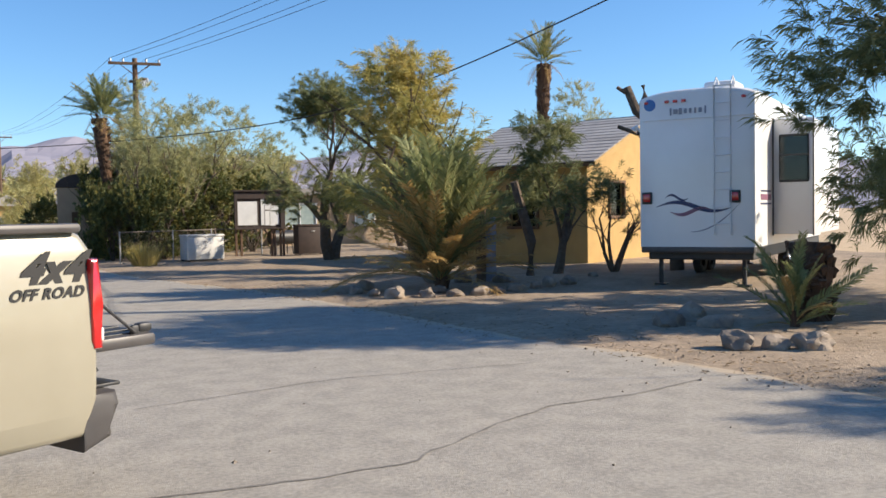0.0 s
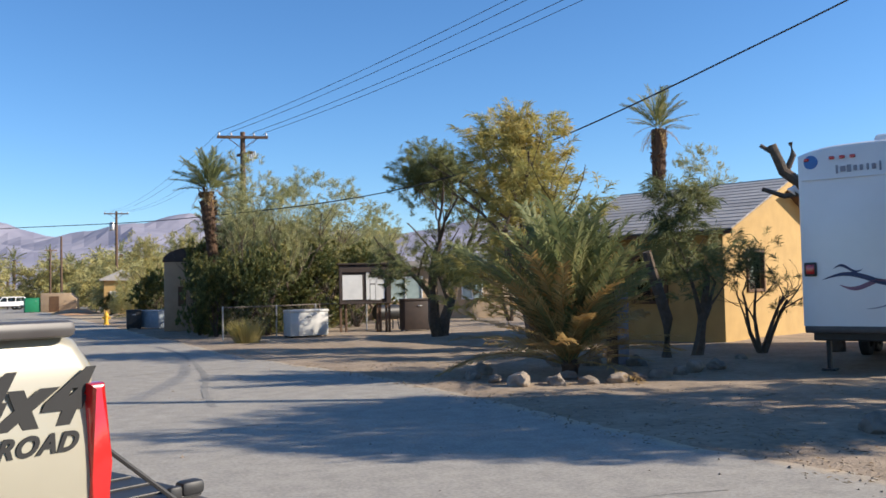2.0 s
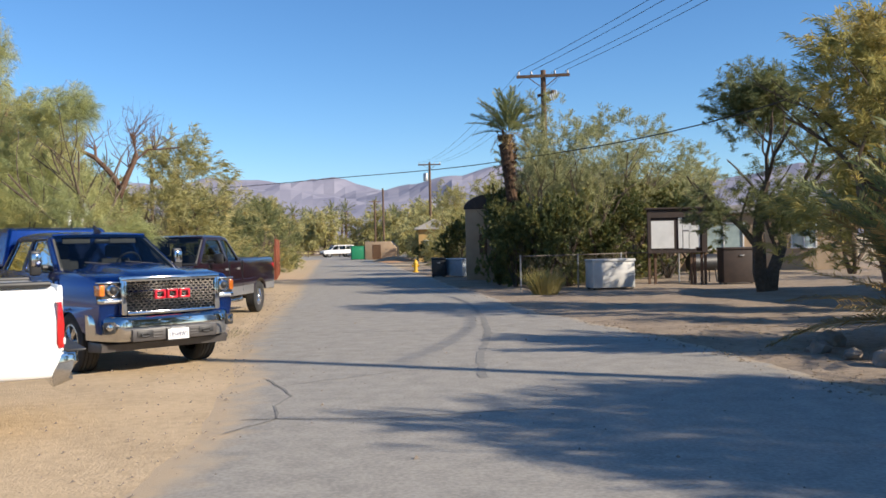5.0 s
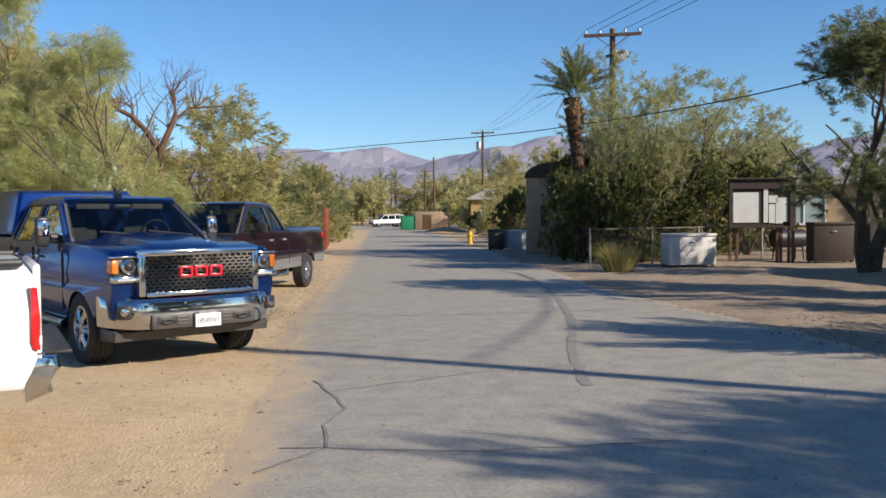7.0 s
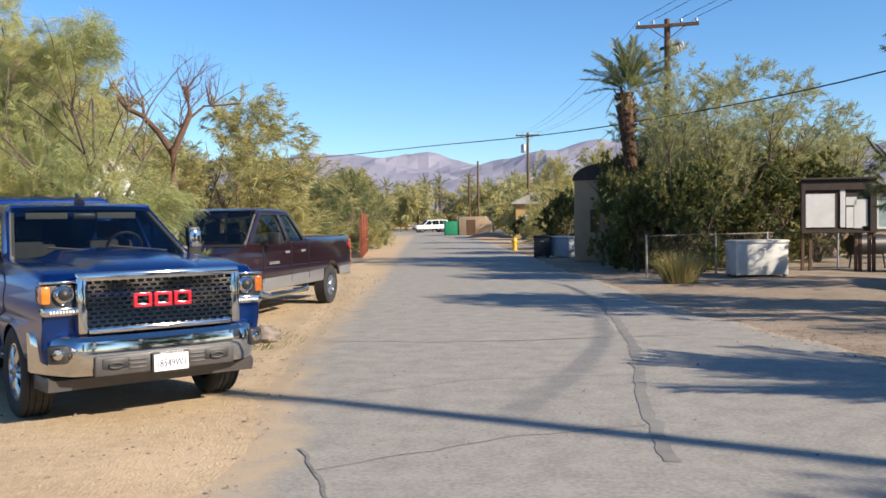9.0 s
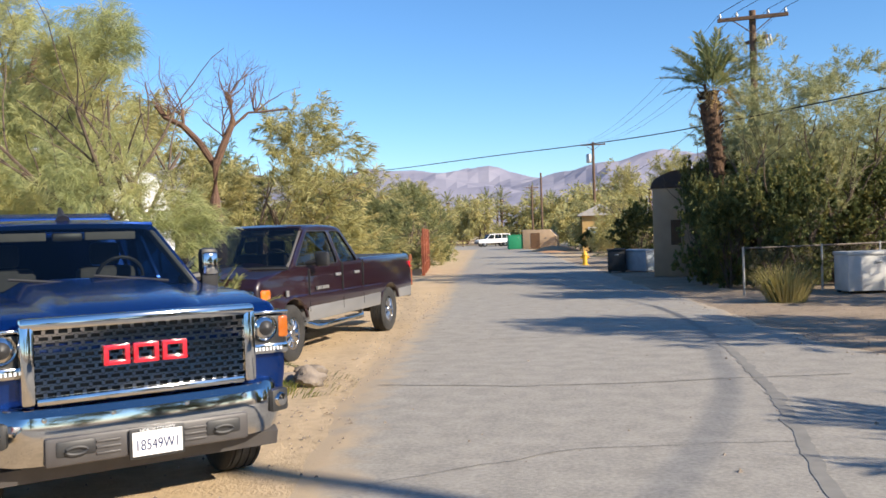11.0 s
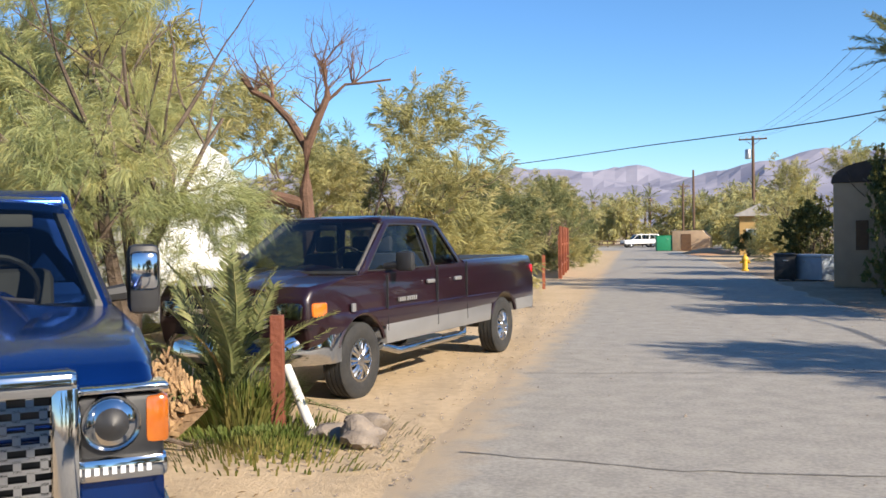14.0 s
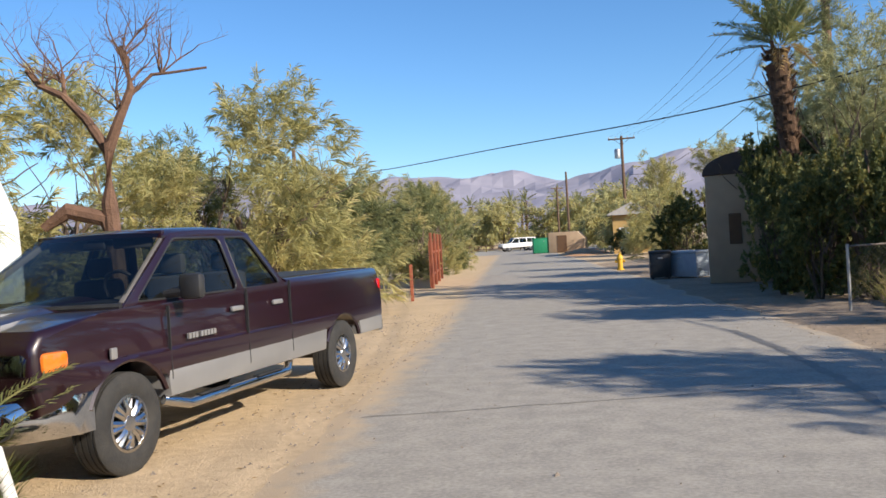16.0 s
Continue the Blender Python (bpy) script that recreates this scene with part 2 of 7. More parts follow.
DECAL_BLACK = shade("black_decal", (0.008, 0.008, 0.009), (0.012, 0.012, 0.012), 6, 0.6)
BLUE_DECAL = shade("blue_decal", (0.03, 0.16, 0.45), (0.03, 0.14, 0.4), 5, 0.4)
WHITE_DECAL = shade("white_mark", (0.72, 0.72, 0.72), (0.68, 0.68, 0.68), 5, 0.5)

# ---- mesh helpers ----


def mesh_of(bm, name, material, smooth=False):
    me = bpy.data.meshes.new(name)
    bm.normal_update()
    bm.to_mesh(me)
    bm.free()
    me.materials.append(material)
    if smooth:
        me.polygons.foreach_set("use_smooth", [True] * len(me.polygons))
        me.set_sharp_from_angle(angle=radians(38))
    return me


def part(name, bm, material, parent=None, label="", smooth=False, m=None):
    """Links a bmesh as one mesh object under a thing or a part."""
    ob = new(name, mesh_of(bm, name, material, smooth))
    if parent:
        ob.parent = parent
    if m is not None:
        ob.matrix_basis = m
    if label:
        ob["label"] = label
    return ob


def empty(name, m, label, category, group=""):
    ob = new(name)
    ob.empty_display_size = 0.2
    ob.matrix_basis = m
    return tagged(ob, label, category, group)


def raw(name, verts, faces, material, parent=None, label="", smooth=False):
    me = bpy.data.meshes.new(name)
    me.from_pydata([tuple(v) for v in verts], [], [tuple(f) for f in faces])
    me.materials.append(material)
    if smooth:
        me.polygons.foreach_set("use_smooth", [True] * len(me.polygons))
        me.set_sharp_from_angle(angle=radians(38))
    ob = new(name, me)
    if parent:
        ob.parent = parent
    if label:
        ob["label"] = label
    return ob


def box(bm, c, s, bevel=0.0, rot=None):
    """A box of size s round c, its edges rounded."""
    r = bmesh.ops.create_cube(bm, size=1.0)
    vs = r["verts"]
    bmesh.ops.scale(bm, vec=s, verts=vs)
    if bevel:
        es = list({e for v in vs for e in v.link_edges})
        r2 = bmesh.ops.bevel(bm, geom=es, offset=bevel, segments=2, affect="EDGES", profile=0.5)
        vs = list({v for f in r2["faces"] for v in f.verts} | {v for v in vs if v.is_valid})
    if rot is not None:
        bmesh.ops.transform(bm, matrix=rot, verts=vs)
    bmesh.ops.translate(bm, vec=c, verts=vs)
    return vs


def tube(bm, path, radii, seg=10, caps=True):
    """A tapered round bar along a line of points."""
    rings = []
    pts = [Vector(p) for p in path]
    for i, p in enumerate(pts):
        d = (pts[min(i + 1, len(pts) - 1)] - pts[max(i - 1, 0)]).normalized()
        q = d.to_track_quat("Z", "Y")
        r = radii[i] if isinstance(radii, (list, tuple)) else radii
        rings.append([bm.verts.new(p + q @ Vector((math.cos(2 * math.pi * k / seg) * r, math.sin(2 * math.pi * k / seg) * r, 0))) for k in range(seg)])
    for a, b in zip(rings, rings[1:]):
        for k in range(seg):
            bm.faces.new((a[k], a[(k + 1) % seg], b[(k + 1) % seg], b[k]))
    if caps:
        bm.faces.new(rings[0][::-1])
        bm.faces.new(rings[-1])
    return rings


def prism(bm, pts, y0, y1, bevel=0.0, seg=2):
    """A side outline of (x, z) points, drawn out from y0 to y1."""
    a = [bm.verts.new((x, y0, z)) for x, z in pts]
    b = [bm.verts.new((x, y1, z)) for x, z in pts]
    n = len(pts)
    f0, f1 = bm.faces.new(a), bm.faces.new(b[::-1])
    for i in range(n):
        bm.faces.new((a[(i + 1) % n], a[i], b[i], b[(i + 1) % n]))
    if bevel:
        es = list(f0.edges) + list(f1.edges)
        bmesh.ops.bevel(bm, geom=es, offset=bevel, segments=seg, affect="EDGES", profile=0.5, clamp_overlap=True)
    bmesh.ops.recalc_face_normals(bm, faces=bm.faces[:])


def lettering(name, text, size, material, parent, m, depth=0.004, shear=0.0, spacing=1.0, bold=0.0):
    cu = bpy.data.curves.new(name, "FONT")
    cu.body, cu.size, cu.extrude, cu.shear, cu.space_character = text, size, depth, shear, spacing
    cu.align_x, cu.align_y, cu.offset = "CENTER", "CENTER", bold
    tmp = bpy.data.objects.new("tmp", cu)
    scene.collection.objects.link(tmp)
    me = bpy.data.meshes.new_from_object(tmp.evaluated_get(bpy.context.evaluated_depsgraph_get()))
    bpy.data.objects.remove(tmp)
    me.materials.clear()
    me.materials.append(material)
    ob = new(name, me)
    ob.parent, ob.matrix_basis = parent, m
    return ob


# ---- ground, road, mountains ----
LEFT = [(-3.0, -14), (-0.6, 0), (0.15, 8), (0.22, 13.5), (-0.16, 17), (-1.0, 21.7), (-1.55, 27.7), (-2.12, 35.4), (-4.0, 52.8), (-6.5, 77.7), (-10.5, 118), (-12, 128)]
RIGHT = [(9.5, -14), (8.4, 0), (7.8, 6), (7.55, 9.3), (7.1, 12), (6.9, 17.5), (6.1, 22.6), (4.9, 27.5), (4.2, 35.7), (3.6, 40), (2.6, 52), (1.3, 64), (-2.2, 100), (-4.5, 118)]


def along(line, y):
    for (x0, y0), (x1, y1) in zip(line, line[1:]):
        if y <= y1:
            return x0 + (x1 - x0) * (y - y0) / (y1 - y0)
    return line[-1][0]


def ground_height(x, y):
    """The sandy ground: level by the road, with low mounds and ruts beside it."""
    d = max(along(LEFT, y) - x, x - along(RIGHT, y), 0) if -14 < y < 118 else 3
    k = min(d / 2.5, 1.0)
    h = 0.05 * noise.noise(Vector((x * 0.35, y * 0.35, 0))) + 0.03 * noise.noise(Vector((x * 1.3, y * 1.3, 3)))
    return k * h + 0.02 * min(d, 1) - 0.012


def ground():
    xs = [-2500, -600, -150, -60] + [-30 + i * 0.6 for i in range(101)] + [60, 150, 600, 2500]
    ys = [-2500, -400, -80] + [-20 + i * 0.6 for i in range(151)] + [80, 95, 115, 150, 220, 400, 900, 2600]
    verts, faces = [], []
    for y in ys:
        for x in xs:
            near = -31 < x < 31 and -21 < y < 72
            verts.append((x, y, ground_height(x, y) if near else -0.02))
    w = len(xs)
    for j in range(len(ys) - 1):
        for i in range(w - 1):
            a = j * w + i
            faces.append((a, a + 1, a + w + 1, a + w))
    ob = raw("ground", verts, faces, SAND, smooth=True)
    ob.data.materials.append(DIRT)
    for poly in ob.data.polygons:
        c = poly.center
        if -22 < c.y < 75 and c.x < 31 and c.x > along(RIGHT, c.y) - 1.2:
            poly.material_index = 1
    tagged(ob, "pale dry sandy ground with low mounds", "ground", kind="structure")


ground()


def road():
    verts, faces, dust = [], [], []
    ys = [-14 + 0.25 * i for i in range(529)]
    for y in ys:
        wob = 0.12 * noise.noise(Vector((0, y * 0.9, 5))) + 0.07 * noise.noise(Vector((0, y * 3.1, 5)))
        wob2 = 0.25 * noise.noise(Vector((9, y * 0.7, 5))) + 0.10 * noise.noise(Vector((9, y * 3.1, 5)))
        a, b = along(LEFT, y) - 0.10 + wob, along(RIGHT, y) + 0.15 + wob2
        inner = [a + 0.9 + (b - a - 1.8) * k / 7 for k in range(1, 7)]
        row = [a, a + 0.12, a + 0.3, a + 0.6, a + 0.9] + inner + [b - 0.9, b - 0.6, b - 0.3, b - 0.12, b]
        cols = len(row)
        for k, x in enumerate(row):
            verts.append((x, y, (-0.02, -0.011, -0.003, 0.002, 0.004)[min(k, cols - 1 - k, 4)]))
            dust.append(max(0.0, 1 - (x - a) / 0.9, 0.75 - (b - x) / 0.9))
    for j in range(len(ys) - 1):
        for k in range(cols - 1):
            i = j * cols + k
            faces.append((i, i + 1, i + cols + 1, i + cols))
    ob = raw("road", verts, faces, DUSTY_ASPHALT, smooth=False)
    layer = ob.data.attributes.new("dust", "FLOAT", "POINT")
    layer.data.foreach_set("value", dust)
    tagged(ob, "worn grey asphalt road with cracks and sandy edges", "road", kind="structure")
    v = [(-75, 117, 0.002), (30, 117, 0.002), (40, 150, 0.002), (-75, 172, 0.002)]
    ob = raw("road_junction", v, [(0, 1, 2, 3)], ASPHALT)
    tagged(ob, "grey asphalt of a wide junction", "road", kind="structure")


road()


def mountains():
    rows, cols = 26, 220
    verts, faces = [], []
    for j in range(rows):
        r = 2100 + 95 * j
        for i in range(cols):
            az = radians(-78 + 150 * i / (cols - 1))
            p = Vector((math.sin(az) * 4, math.cos(az) * 4, r * 0.0011))
            ridge = 1 - abs(noise.noise(p * 1.7))
            h = noise.fractal(p * 1.1, 1.0, 2.0, 6)
            u = j / (rows - 1)
            env = math.sin(min(u * 1.15, 1.0) * math.pi / 2) ** 1.3
            z = env * (180 + 85 * h + 82 * ridge * ridge) * (1.0 + 0.22 * math.sin(az * 2.1 + 1.9))
            verts.append((math.sin(az) * r, math.cos(az) * r, max(z, -3) - 2))
    for j in range(rows - 1):
        for i in range(cols - 1):
            a = j * cols + i
            faces.append((a, a + 1, a + cols + 1, a + cols))
    ob = raw("backdrop", verts, faces, HAZED_MOUNTAIN, smooth=False)
    tagged(ob, "desert mountains on the horizon with purple haze painted into their colour", "mountains", kind="structure")


mountains()

# ---- trees and plants ----


def blades(rng, base, axis, n, length, width, droop, spread, out):
    """A spray: n thin drooping blades from points along a twig. Adds to out = (verts, faces)."""
    verts, faces = out
    for _ in range(n):
        u = rng.random()
        p = base + axis * u
        d = Vector((rng.gauss(0, spread), rng.gauss(0, spread), rng.gauss(-0.15, spread * 0.6))) + axis.normalized() * 0.8
        d.normalize()
        l = length * (0.6 + 0.7 * rng.random())
        side = d.cross(Vector((rng.gauss(0, 1), rng.gauss(0, 1), rng.gauss(0, 1))))
        if side.length < 1e-3:
            continue
        side = side.normalized() * width * 1.15 * (0.6 + 0.8 * rng.random())
        mid = p + d * l * 0.55 + Vector((0, 0, -droop * l * 0.15))
        tip = p + d * l * 0.95 + Vector((0, 0, -droop * l * 0.6))
        k = len(verts)
        verts.extend((p, mid + side, tip, mid - side))
        faces.append((k, k + 1, k + 2, k + 3))


def limbs(rng, bm, start, direction, length, radius, depth, tips, bend=0.35, seg=6, kids=3):
    pts, rad = [start], [radius]
    d = direction.normalized()
    n = 5
    for i in range(n):
        d = (d + Vector((rng.gauss(0, bend * 0.4), rng.gauss(0, bend * 0.4), rng.gauss(0.05, bend * 0.25)))).normalized()
        pts.append(pts[-1] + d * length / n)
        rad.append(radius * (1 - 0.55 * (i + 1) / n))
    tube(bm, pts, rad, seg)
    tips.append((pts[-1].copy(), d.copy(), depth))
    if depth > 0:
        for k in range(kids):
            j = rng.randint(2, n)
            a = rng.random() * 6.283
            nd = (d + Vector((math.cos(a), math.sin(a), rng.gauss(0.15, 0.3))) * 0.9).normalized()
            limbs(rng, bm, pts[j], nd, length * rng.uniform(0.55, 0.75), rad[j] * 0.62, depth - 1, tips, bend, max(4, seg - 1), kids)


def make_tree(name, seed, height, radius, material, label, trunk_r=0.16, low=0.12, clumps=230, per=46, blade=0.42, width=0.011, droop=1.0, wide=1.0, gaps=0.35, group="", stems=3, lean=(0, 0)):
    """A feathery desert tree: forked trunk, and a crown of drooping sprays with gaps and an uneven outline, standing at the origin."""
    rng = random.Random(seed)
    thing = empty(name, Matrix(), label, "tree", group)
    bm, tips = bmesh.new(), []
    for s in range(stems):
        a = s * 6.283 / stems + rng.random()
        d = Vector((math.cos(a) * 0.3 + lean[0], math.sin(a) * 0.3 + lean[1], 1))
        limbs(rng, bm, Vector((math.cos(a) * trunk_r * 0.6, math.sin(a) * trunk_r * 0.6, -0.1)), d, height * 0.55, trunk_r, 2, tips)
    part("trunk", bm, BARK, thing)
    lobes = []
    for _ in range(11):
        a, r, h = rng.random() * 6.283, radius * math.sqrt(rng.random()) * 0.72, rng.uniform(low + 0.1, 0.95)
        shrink = 1 - max(0, h - 0.55) * 1.3
        lobes.append((Vector((math.cos(a) * r * shrink + lean[0] * h * height * 0.5, math.sin(a) * r * shrink + lean[1] * h * height * 0.5, h * height)), radius * rng.uniform(0.28, 0.5)))
    lobes.append((Vector((lean[0] * height * 0.5, lean[1] * height * 0.5, height * 0.9)), radius * 0.32))
    out = ([], [])
    for i in range(clumps):
        c, r = lobes[rng.randrange(len(lobes))]
        v = Vector((rng.gauss(0, 1), rng.gauss(0, 1), rng.gauss(0, 0.8)))
        v = v.normalized() * r * rng.random() ** 0.45
        p = c + Vector((v.x * wide, v.y * wide, v.z))
        if p.z < height * low or noise.noise(p * 0.9 + Vector((seed, 0, 0))) < gaps - 0.55:
            continue
        axis = Vector((p.x * 0.35 + rng.gauss(0, 0.3), p.y * 0.35 + rng.gauss(0, 0.3), rng.gauss(0.5, 0.4))).normalized() * rng.uniform(0.35, 0.75) * (blade / 0.42)
        blades(rng, p, axis, per, blade, width, droop, 0.42, out)
    crown = raw("crown", *out, material, thing)
    crown["label"] = "feathery drooping foliage"
    return thing


def make_frond(seed, length, rise, sag, material, leaf=0.34, pairs=34, width=0.016):
    """One feather palm leaf along +x, as mesh data."""
    rng = random.Random(seed)
    verts, faces = [], []
    pts = []
    for i in range(13):
        u = i / 12
        pts.append(Vector((length * (u * math.cos(rise * (1 - 0.3 * u))), 0.03 * math.sin(u * 5 + seed), length * (u * math.sin(rise) - sag * u * u))))
    for a, b in zip(pts, pts[1:]):
        k = len(verts)
        w = 0.018 * (1 - pts.index(a) / 15)
        verts.extend((a + Vector((0, -w, 0)), a + Vector((0, w, 0)), b + Vector((0, w * 0.9, 0)), b + Vector((0, -w * 0.9, 0)), a + Vector((0, 0, -w * 1.5)), b + Vector((0, 0, -w * 1.3))))
        faces.extend(((k, k + 1, k + 2, k + 3), (k + 1, k + 4, k + 5, k + 2), (k + 4, k, k + 3, k + 5)))
    for j in range(pairs):
        u = 0.14 + 0.86 * j / pairs
        f = u * 12
        i = min(int(f), 11)
        p = pts[i].lerp(pts[i + 1], f - i)
        d = (pts[i + 1] - pts[i]).normalized()
        l = leaf * (0.45 + 0.75 * math.sin(min(u * 1.15, 1) * math.pi * 0.82 + 0.25)) * rng.uniform(0.85, 1.1)
        for s in (-1, 1):
            out = (d * 0.75 + Vector((0, s * 0.75, 0.28)) + Vector((rng.gauss(0, 0.08), rng.gauss(0, 0.08), rng.gauss(0, 0.12)))).normalized()
            n = Vector((0, 0, 1)).cross(out).normalized() * width
            k = len(verts)
            mid, tip = p + out * l * 0.5, p + out * l + Vector((0, 0, -l * 0.22))
            verts.extend((p - n * 0.4, p + n * 0.4, mid + n, mid - n, tip))
            faces.extend(((k, k + 1, k + 2, k + 3), (k + 3, k + 2, k + 4)))
    me = bpy.data.meshes.new("frond")
    me.from_pydata([tuple(v) for v in verts], [], faces)
    me.materials.append(material)
    return me


def frond_set(thing, meshes, count, z, rng, tilt=(10, 80), scale=(0.8, 1.1), r0=0.1):
    for i in range(count):
        me = meshes[rng.randrange(len(meshes))]
        ob = new("frond", me)
        ob.parent = thing
        a = i * 2.39996 + rng.gauss(0, 0.15)
        u = i / max(count - 1, 1)
        el = tilt[0] + (tilt[1] - tilt[0]) * u + rng.gauss(0, 6)
        s = rng.uniform(*scale)
        ob.matrix_basis = Matrix.Translation((math.cos(a) * r0, math.sin(a) * r0, z + 0.25 * u)) @ Matrix.Rotation(a, 4, "Z") @ Matrix.Rotation(radians(-el), 4, "Y") @ Matrix.Rotation(rng.gauss(0, 0.35), 4, "X") @ Matrix.Scale(s, 4)


def palm_tree(x, y, height, seed, label, trunk=0.26, leaf=1.9, count=30, bulge=0.0):
    rng = random.Random(seed)
    thing = empty("palm_tree", pose(x, y, 0), label, "palm tree", "palms")
    bm = bmesh.new()
    n = 16
    path = [(0.10 * math.sin(i * 0.5 + seed), 0.08 * math.cos(i * 0.4 + seed), -0.1 + height * i / n) for i in range(n + 1)]
    tube(bm, path, [trunk * (0.72 + 0.08 * (i % 2) + bulge * (i / n) ** 4) for i in range(n + 1)], 12)
    for i in range(int(height * 26)):
        h = height * (0.05 + 0.95 * rng.random())
        a = rng.random() * 6.283
        r = trunk * (0.78 + 0.3 * (h / height) ** 3)
        rot = Matrix.Rotation(a, 4, "Z") @ Matrix.Rotation(radians(rng.uniform(15, 50)), 4, "Y")
        box(bm, (path[int(h / height * n)][0] + math.cos(a) * r, path[int(h / height * n)][1] + math.sin(a) * r, h), (0.035, 0.09, 0.2 + 0.1 * rng.random()), 0, rot)
    part("trunk", bm, PALMBARK, thing)
    green = [make_frond(seed + k, leaf, 0.25, 0.28, FROND, pairs=30, width=0.022) for k in range(3)]
    dry = [make_frond(seed + 7 + k, leaf * 0.8, 0.1, 0.45, FROND_DRY, pairs=22, width=0.018) for k in range(2)]
    frond_set(thing, green, count, height, rng, (5, 78), (0.75, 1.1))
    frond_set(thing, dry, count // 3, height - 0.15, rng, (-62, -10), (0.55, 0.9))
    return thing


def palm_bush(x, y, seed, label, length=3.4, count=58, name="date_palm_bush", tilt=(2, 84), dry=0.3, z=0.25):
    rng = random.Random(seed)
    thing = empty(name, pose(x, y, 0), label, "palm bush")
    bm = bmesh.new()
    tube(bm, [(0, 0, -0.1), (0.03, 0, z * 0.7), (0.0, 0.03, z + 0.2)], [0.16 * length / 3, 0.18 * length / 3, 0.1 * length / 3], 10)
    part("trunk", bm, PALMBARK, thing)
    k = length / 3.4
    green = [make_frond(seed + i, length, 0.30, 0.20 + 0.08 * i, FROND, leaf=0.48 * k, pairs=46, width=0.023 * k + 0.002) for i in range(4)]
    old = [make_frond(seed + 9 + i, length * 0.85, 0.25, 0.30 + 0.1 * i, FROND_DRY, leaf=0.40 * k, pairs=36, width=0.020 * k + 0.002) for i in range(3)]
    frond_set(thing, green, int(count * (1 - dry)), z, rng, (tilt[0] + 12, tilt[1]), (0.7, 1.05), 0.12 * k)
    frond_set(thing, old, int(count * dry), z - 0.05, rng, (tilt[0] - 26, tilt[1] * 0.72), (0.55, 0.95), 0.16 * k)
    return thing


def grass_tuft(name, x, y, seed, material, label, n=420, r=0.35, h=0.9, z=0.0, flat=1.0):
    rng = random.Random(seed)
    out = ([], [])
    for _ in range(n):
        a, q = rng.random() * 6.283, r * (math.sqrt(rng.random()) if h > 0.4 else min(abs(rng.gauss(0, 0.5)), 1.1))
        p = Vector((math.cos(a) * q * flat, math.sin(a) * q, 0))
        d = Vector((p.x * 1.2 / max(r, 0.1) + rng.gauss(0, 0.18), p.y * 1.2 / max(r, 0.1) + rng.gauss(0, 0.18), 1.9)).normalized()
        l = h * rng.uniform(0.45, 1.1)
        s = Vector((-d.y, d.x, 0.001)).normalized() * 0.008
        k = len(out[0])
        m1 = p + d * l * 0.6
        out[0].extend((p - s, p + s, m1 + s, m1 - s, p + d * l + Vector((d.x, d.y, -0.5)) * l * 0.18))
        out[1].extend(((k, k + 1, k + 2, k + 3), (k + 3, k + 2, k + 4)))
    ob = raw(name, *out, material)
    ob.location = (x, y, z)
    return tagged(ob, label, "grass")


def put(thing, x, y, rz, s=1.0, sz=None):
    """A copy of a tree at another place, turned and sized."""
    c = copy_thing(thing, pose(x, y, 0, 0, 0, rz))
    c.scale = (s, s, sz or s)
    return c


HEDGE = "tamarisk trees along the road"
gold = make_tree("tamarisk_tree", 11, 6.6, 2.6, TAMARISK_GOLD, "tall golden-green feathery tamarisk tree beside the yellow house", 0.16, 0.08, 1250, 42, 0.27, 0.0095, droop=0.4, wide=1.1, gaps=0.2)
gold.matrix_basis = pose(12.6, 24.8, 0)
gold.scale = (1.1, 1.1, 0.95)
screen = make_tree("tamarisk_tree", 12, 4.9, 1.9, TAMARISK_PALE, "yellow-green drooping tamarisk tree screening a white trailer", 0.11, 0.03, 1150, 88, 0.24, 0.0029, droop=0.7, gaps=0.27, stems=4)
screen.matrix_basis = pose(-5.0, 24.4, 0)
hedge = make_tree("tamarisk_tree", 13, 4.6, 2.6, TAMARISK, "bushy yellow-green tamarisk tree in the roadside row", 0.12, 0.0, 560, 40, 0.30, 0.0105, droop=0.45, gaps=0.05, group=HEDGE)
hedge.matrix_basis = pose(-7.4, 40.5, 0, 0, 0, 20)
hedge.scale = (1.22, 1.22, 1.2)
hedge2 = make_tree("tamarisk_tree", 14, 3.6, 2.4, TAMARISK_GREEN, "low green tamarisk tree in the roadside row", 0.11, 0.0, 460, 40, 0.30, 0.0105, droop=0.45, gaps=0.05, group=HEDGE)
hedge2.matrix_basis = pose(-8.2, 46.5, 0)
far_tree = make_tree("tamarisk_tree", 21, 3.8, 2.5, TAMARISK, "distant green tamarisk tree near the junction", 0.11, 0.0, 260, 18, 0.6, 0.045, gaps=0.0, group=HEDGE)
far_tree.matrix_basis = pose(-16, 103, 0, 0, 0, 70)
far_tree.scale = (1.4, 1.4, 1.3)
dark = make_tree("tamarisk_tree", 15, 7.4, 3.0, TAMARISK_GREEN, "grey-green tamarisk tree with a dark leaning trunk", 0.26, 0.18, 1200, 48, 0.26, 0.0095, droop=0.4, gaps=0.08, stems=2, lean=(-0.12, 0))
dark.matrix_basis = pose(12.95, 33.0, 0)
dark.scale = (0.95, 0.95, 0.88)
shrub = make_tree("shrub", 16, 3.4, 2.2, SHRUB, "dense dark green shrub with yellowing leaves behind a fence", 0.07, 0.0, 420, 33, 0.20, 0.031, droop=0.3, gaps=0.0, stems=5)
shrub.matrix_basis = pose(10.6, 41.6, 0)
thin = make_tree("tamarisk_tree", 17, 7.0, 2.4, TAMARISK_GREY, "thin airy tamarisk tree with pale grey-green foliage", 0.12, 0.06, 620, 35, 0.27, 0.0086, droop=0.25, gaps=0.3)
thin.matrix_basis = pose(9.6, 45.5, 0)
